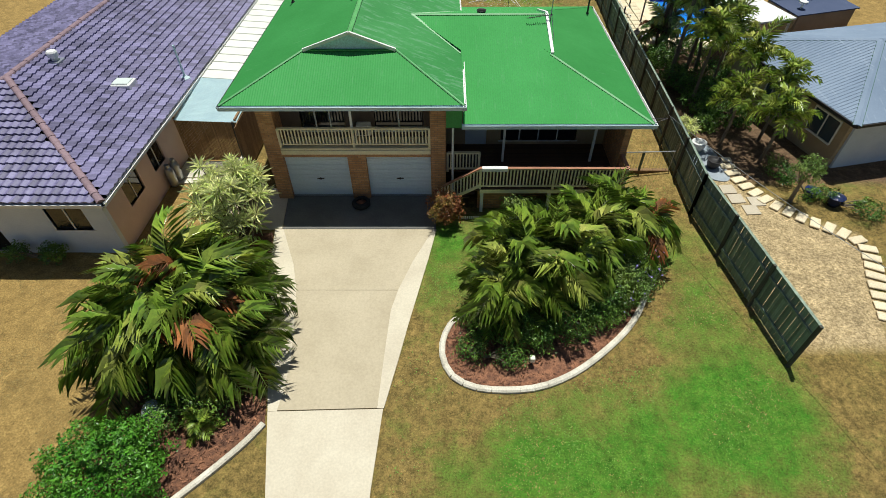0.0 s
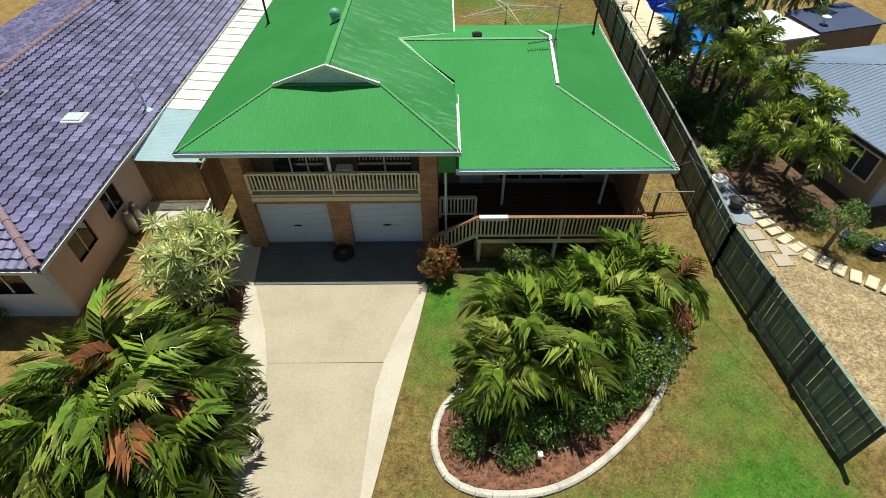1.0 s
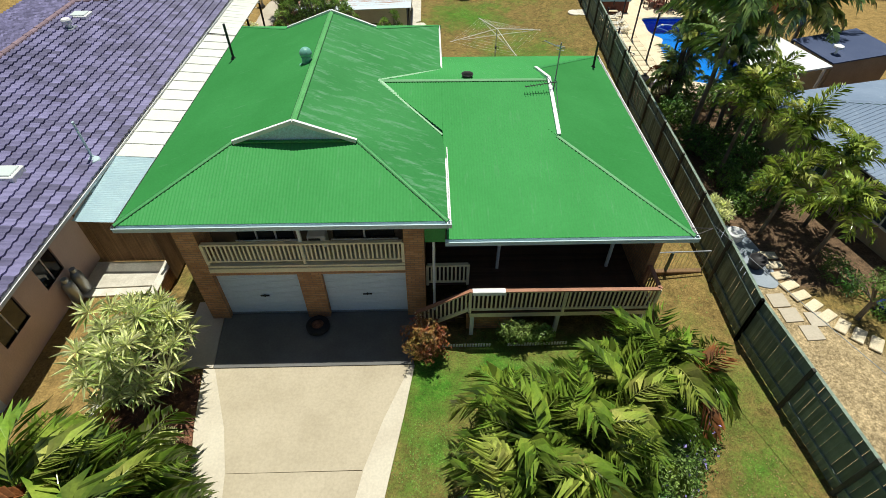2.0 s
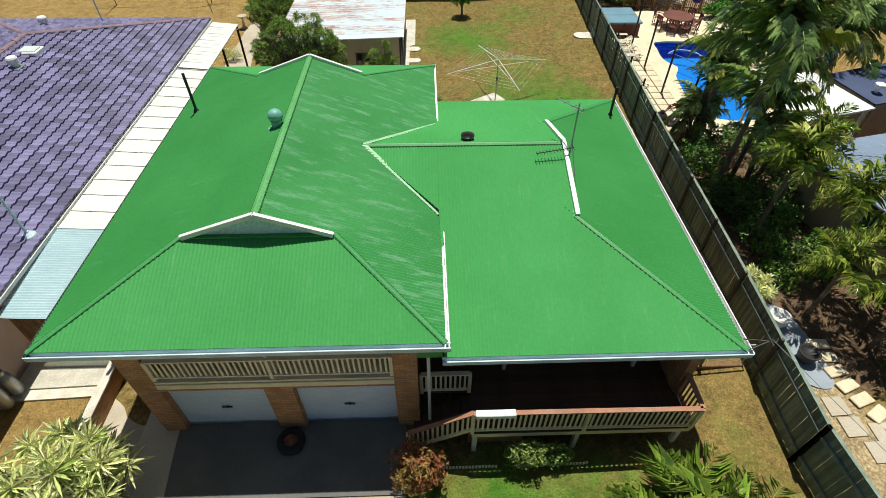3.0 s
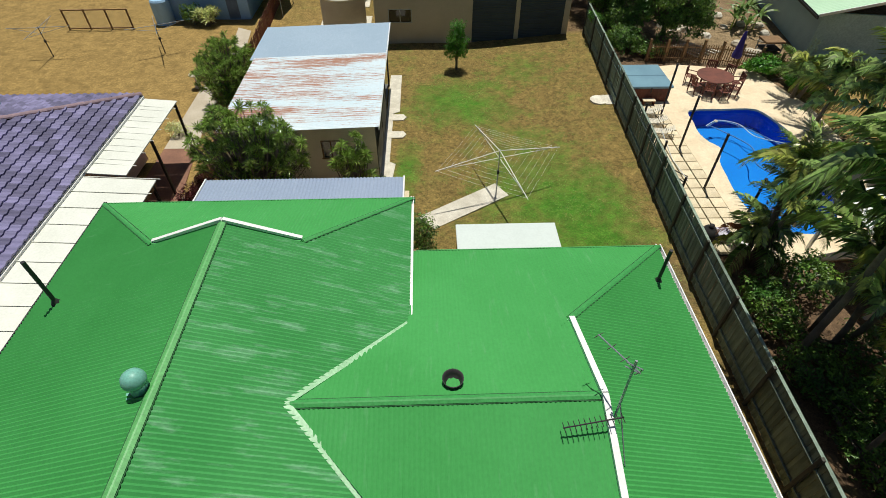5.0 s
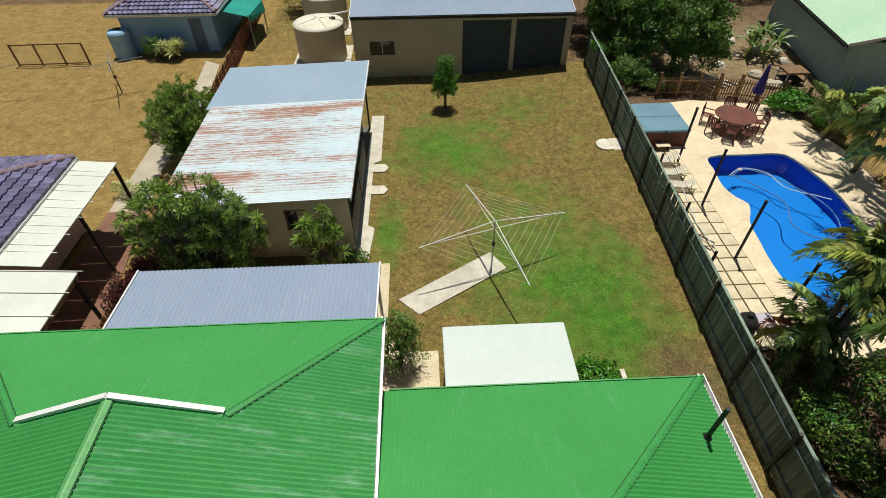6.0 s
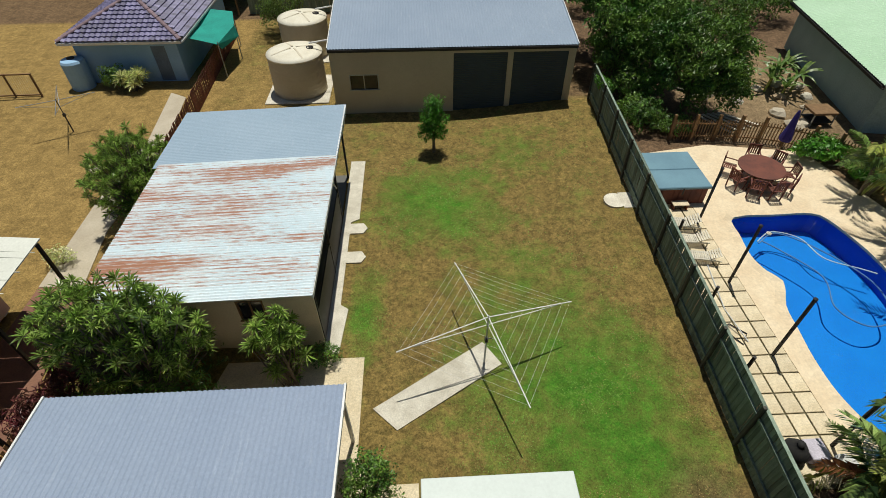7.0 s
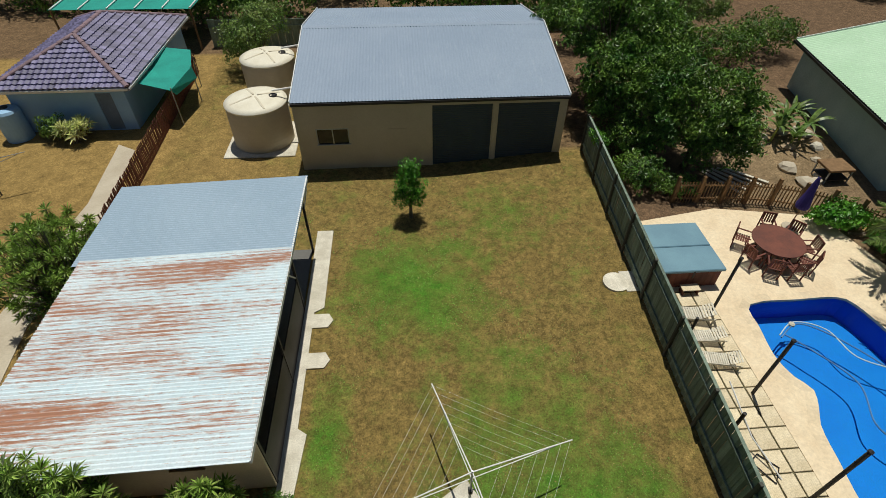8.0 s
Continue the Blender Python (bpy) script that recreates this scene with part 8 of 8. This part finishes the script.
shrub("fence_creeper", 12.2, 50.6, [(0, 0, 1.5, 0.3, 0.8, 0.35, 700)], HEDGE, "green creeper on top of the fence", size=0.12)


def banana(x, y, h, seed):
    rng = random.Random(seed)
    z = land(x, y)
    r = thing("banana_plant", (x, y, z), "banana plant with split arching leaves", "banana plant", "banana plants")
    part("stem", Build().tube([(x, y, z - 0.05), (x + 0.05, y, z + h)], 0.075, 8, 0.04), PALM_YELLOW, r)
    for k in range(9):
        az = k * 2.4 + rng.uniform(-0.3, 0.3)
        d = Vector((math.cos(az), math.sin(az), 0))
        s = Vector((-d.y, d.x, 0))
        b = Build()
        p, el = Vector((x + 0.05, y, z + h)), radians(rng.uniform(45, 75))
        rows = []
        for i in range(8):
            w = 0.095 * math.sin(math.pi * (0.12 + 0.85 * i / 7))
            rows.append((p.copy(), w))
            p = p + (d * math.cos(el) + Vector((0, 0, math.sin(el)))) * 0.19
            el -= 0.22
        for (a, wa), (c, wc) in zip(rows, rows[1:]):
            g = 0.93
            b.add([a, a + s * wa - Vector((0, 0, wa * 0.4)), a.lerp(c, g) + s * wc - Vector((0, 0, wc * 0.4)), c], [(0, 1, 2, 3)])
            b.add([a, a - s * wa - Vector((0, 0, wa * 0.4)), a.lerp(c, g) - s * wc - Vector((0, 0, wc * 0.4)), c], [(0, 3, 2, 1)])
        hang(quick("leaf", b, BANANA), r)


for i, (x, y, h) in enumerate(((21.9, 52.2, 0.7), (22.9, 53.0, 1.0), (22.5, 51.6, 0.5), (23.4, 52.2, 0.8), (22.4, 52.7, 0.9))):
    banana(x, y, h, i)

rng = random.Random(11)
for i in range(46):
    x, y = rng.uniform(17.5, 24.0), rng.uniform(47.8, 60.0)
    s = rng.uniform(0.12, 0.42)
    b = Build()
    n = 7
    prof = [(s, 0.0), (s * 1.05, s * 0.35), (s * 0.7, s * 0.75), (s * 0.15, s * 0.9)]
    b.turned(prof, (0, 0, 0), n)
    b.v = [(vx * rng.uniform(0.75, 1.25), vy * rng.uniform(0.75, 1.25), vz) for vx, vy, vz in b.v]
    ob = new("rock", b.mesh("rock", (CONCRETE, KERB, RENDER_TAN)[i % 3]))
    ob.matrix_basis = pose(x, y, land(x, y) - 0.03, 0, 0, rng.uniform(0, 360))
    tagged(ob, "loose pale rock lying on bare earth", "rock", "loose rocks")
for i in range(5):
    ob = new("plank", Build().box((-1.0, -0.07, 0), (1.0, 0.07, 0.05), 0.008).mesh("plank", KERB))
    ob.matrix_basis = pose(17.6 + 0.35 * i, 48.9 + 0.1 * i, 0.42 + 0.003 * i, 0, 0, 118 + 5 * i)
    tagged(ob, "pale weathered plank lying on the ground", "plank", "loose planks")
cart = thing("trolley", (22.8, 48.9, 0.38), "rusty metal trolley loaded with timber", "trolley")
part("tray", Build().box((22.2, 48.4, 1.0), (23.4, 49.4, 1.12), 0.02), BROWN_WOOD, cart)
for x in (22.25, 23.32):
    for y in (48.45, 49.32):
        part("leg", Build().box((x, y, 0.36), (x + 0.05, y + 0.05, 1.0)), GREY_METAL, cart)
part("shelf", Build().box((22.25, 48.45, 0.55), (23.35, 49.35, 0.6)), DARK, cart)

back_fence = thing("back_fence", (2, 67.5, -0.2), "dark weathered timber fence at the rear boundary", "fence", "boundary fence")
for i in range(64):
    part("board", Build().box((-9.4 + 0.5 * i, 67.5, -0.25), (-8.92 + 0.5 * i, 67.53, 1.6 + random.uniform(-0.02, 0.02))), FENCE_WOOD, back_fence)
part("rail", Build().box((-9.4, 67.43, 1.1), (22.6, 67.5, 1.2)), FENCE_WOOD, back_fence)
woods = Build()
wrng = random.Random(21)
for i in range(26):
    leaf_cloud(woods, (-42 + 3.7 * i + wrng.uniform(-1, 1), 74 + wrng.uniform(-3, 5), wrng.uniform(1.2, 2.6)), (2.8, 2.4, wrng.uniform(1.8, 3.0)), 2600, 0.34, wrng, 0.55)
tagged(quick("far_trees", woods, DARK_LEAF), "dark belt of trees beyond the back fence", "trees", kind="stuff")


# ---- grass tufts ----
def tufts(name, count, area, keep, material, label, seed):
    rng = random.Random(seed)
    b = Build()
    while count > 0:
        x, y = rng.uniform(area[0], area[1]), rng.uniform(area[2], area[3])
        if not keep(x, y, rng):
            continue
        count -= 1
        z = land(x, y) - 0.005
        for _ in range(3):
            a, h, w = rng.uniform(0, 6.3), rng.uniform(0.01, 0.02), rng.uniform(0.01, 0.022)
            d = Vector((math.cos(a), math.sin(a), 0))
            o = Vector((x + rng.uniform(-0.05, 0.05), y + rng.uniform(-0.05, 0.05), z))
            b.add([o - d * w, o + d * w, o + Vector((d.y * h * 1.8, -d.x * h * 1.8, h))], [(0, 1, 2)])
    tagged(quick(name, b, material), label, "grass", kind="stuff")


def lawn(x, y):
    if 16.9 < y < 30 and -8.4 < x < 8.3:
        return False
    if inside(x, y, ISLAND) or inside(x, y, WEST_BED):
        return False
    if y < 16 and -6.1 < x < 0.4:
        return x > -0.2 - (15.5 - y) * 0.13 and x > (0.2 if y > 13 else -1.0)
    if 28.9 < y < 36.5 and x < 2.8:
        return False
    return not (36 < y < 47.5 and x < 0.4)


def greenness(x, y):
    return max(blob(x, y, 6.5, 7.0, 5.0, 2.4), blob(x, y, 0.6, 13.4, 1.5, 3.0), blob(x, y, 3.2, 15.4, 4.2, 1.8), blob(x, y, 3.4, 44.2, 3.2, 3.8), blob(x, y, 6.6, 35.0, 3.8, 5.0), blob(x, y, 0.9, 38.3, 0.9, 2.6))


DRY_BLADE = matter("dry_grass_blade", (0.30, 0.22, 0.08), (0.22, 0.17, 0.06), 0.9, 0.8, 20, 0.0, vary=0.45)
GREEN_BLADE = matter("green_grass_blade", (0.10, 0.24, 0.03), (0.17, 0.28, 0.05), 0.8, 0.8, 20, 0.0, vary=0.4)
tufts("dry_grass", 15000, (-0.9, 11.5, 4.5, 51.5), lambda x, y, r: lawn(x, y) and x < fence_x(max(9, y)) - 0.3 and r.random() > greenness(x, y), DRY_BLADE, "short dry grass blades over the lawns", 31)
tufts("green_grass", 12000, (-0.9, 11.0, 4.5, 51.5), lambda x, y, r: lawn(x, y) and x < fence_x(max(9, y)) - 0.3 and r.random() < 0.12 + greenness(x, y), GREEN_BLADE, "short green grass blades in patches of lawn", 32)
tufts("yard_grass", 9000, (-17, -8.6, 4.0, 13.2), lambda x, y, r: not inside(x, y, WEST_BED), DRY_BLADE, "short dry grass of the neighbour's front lawn", 33)
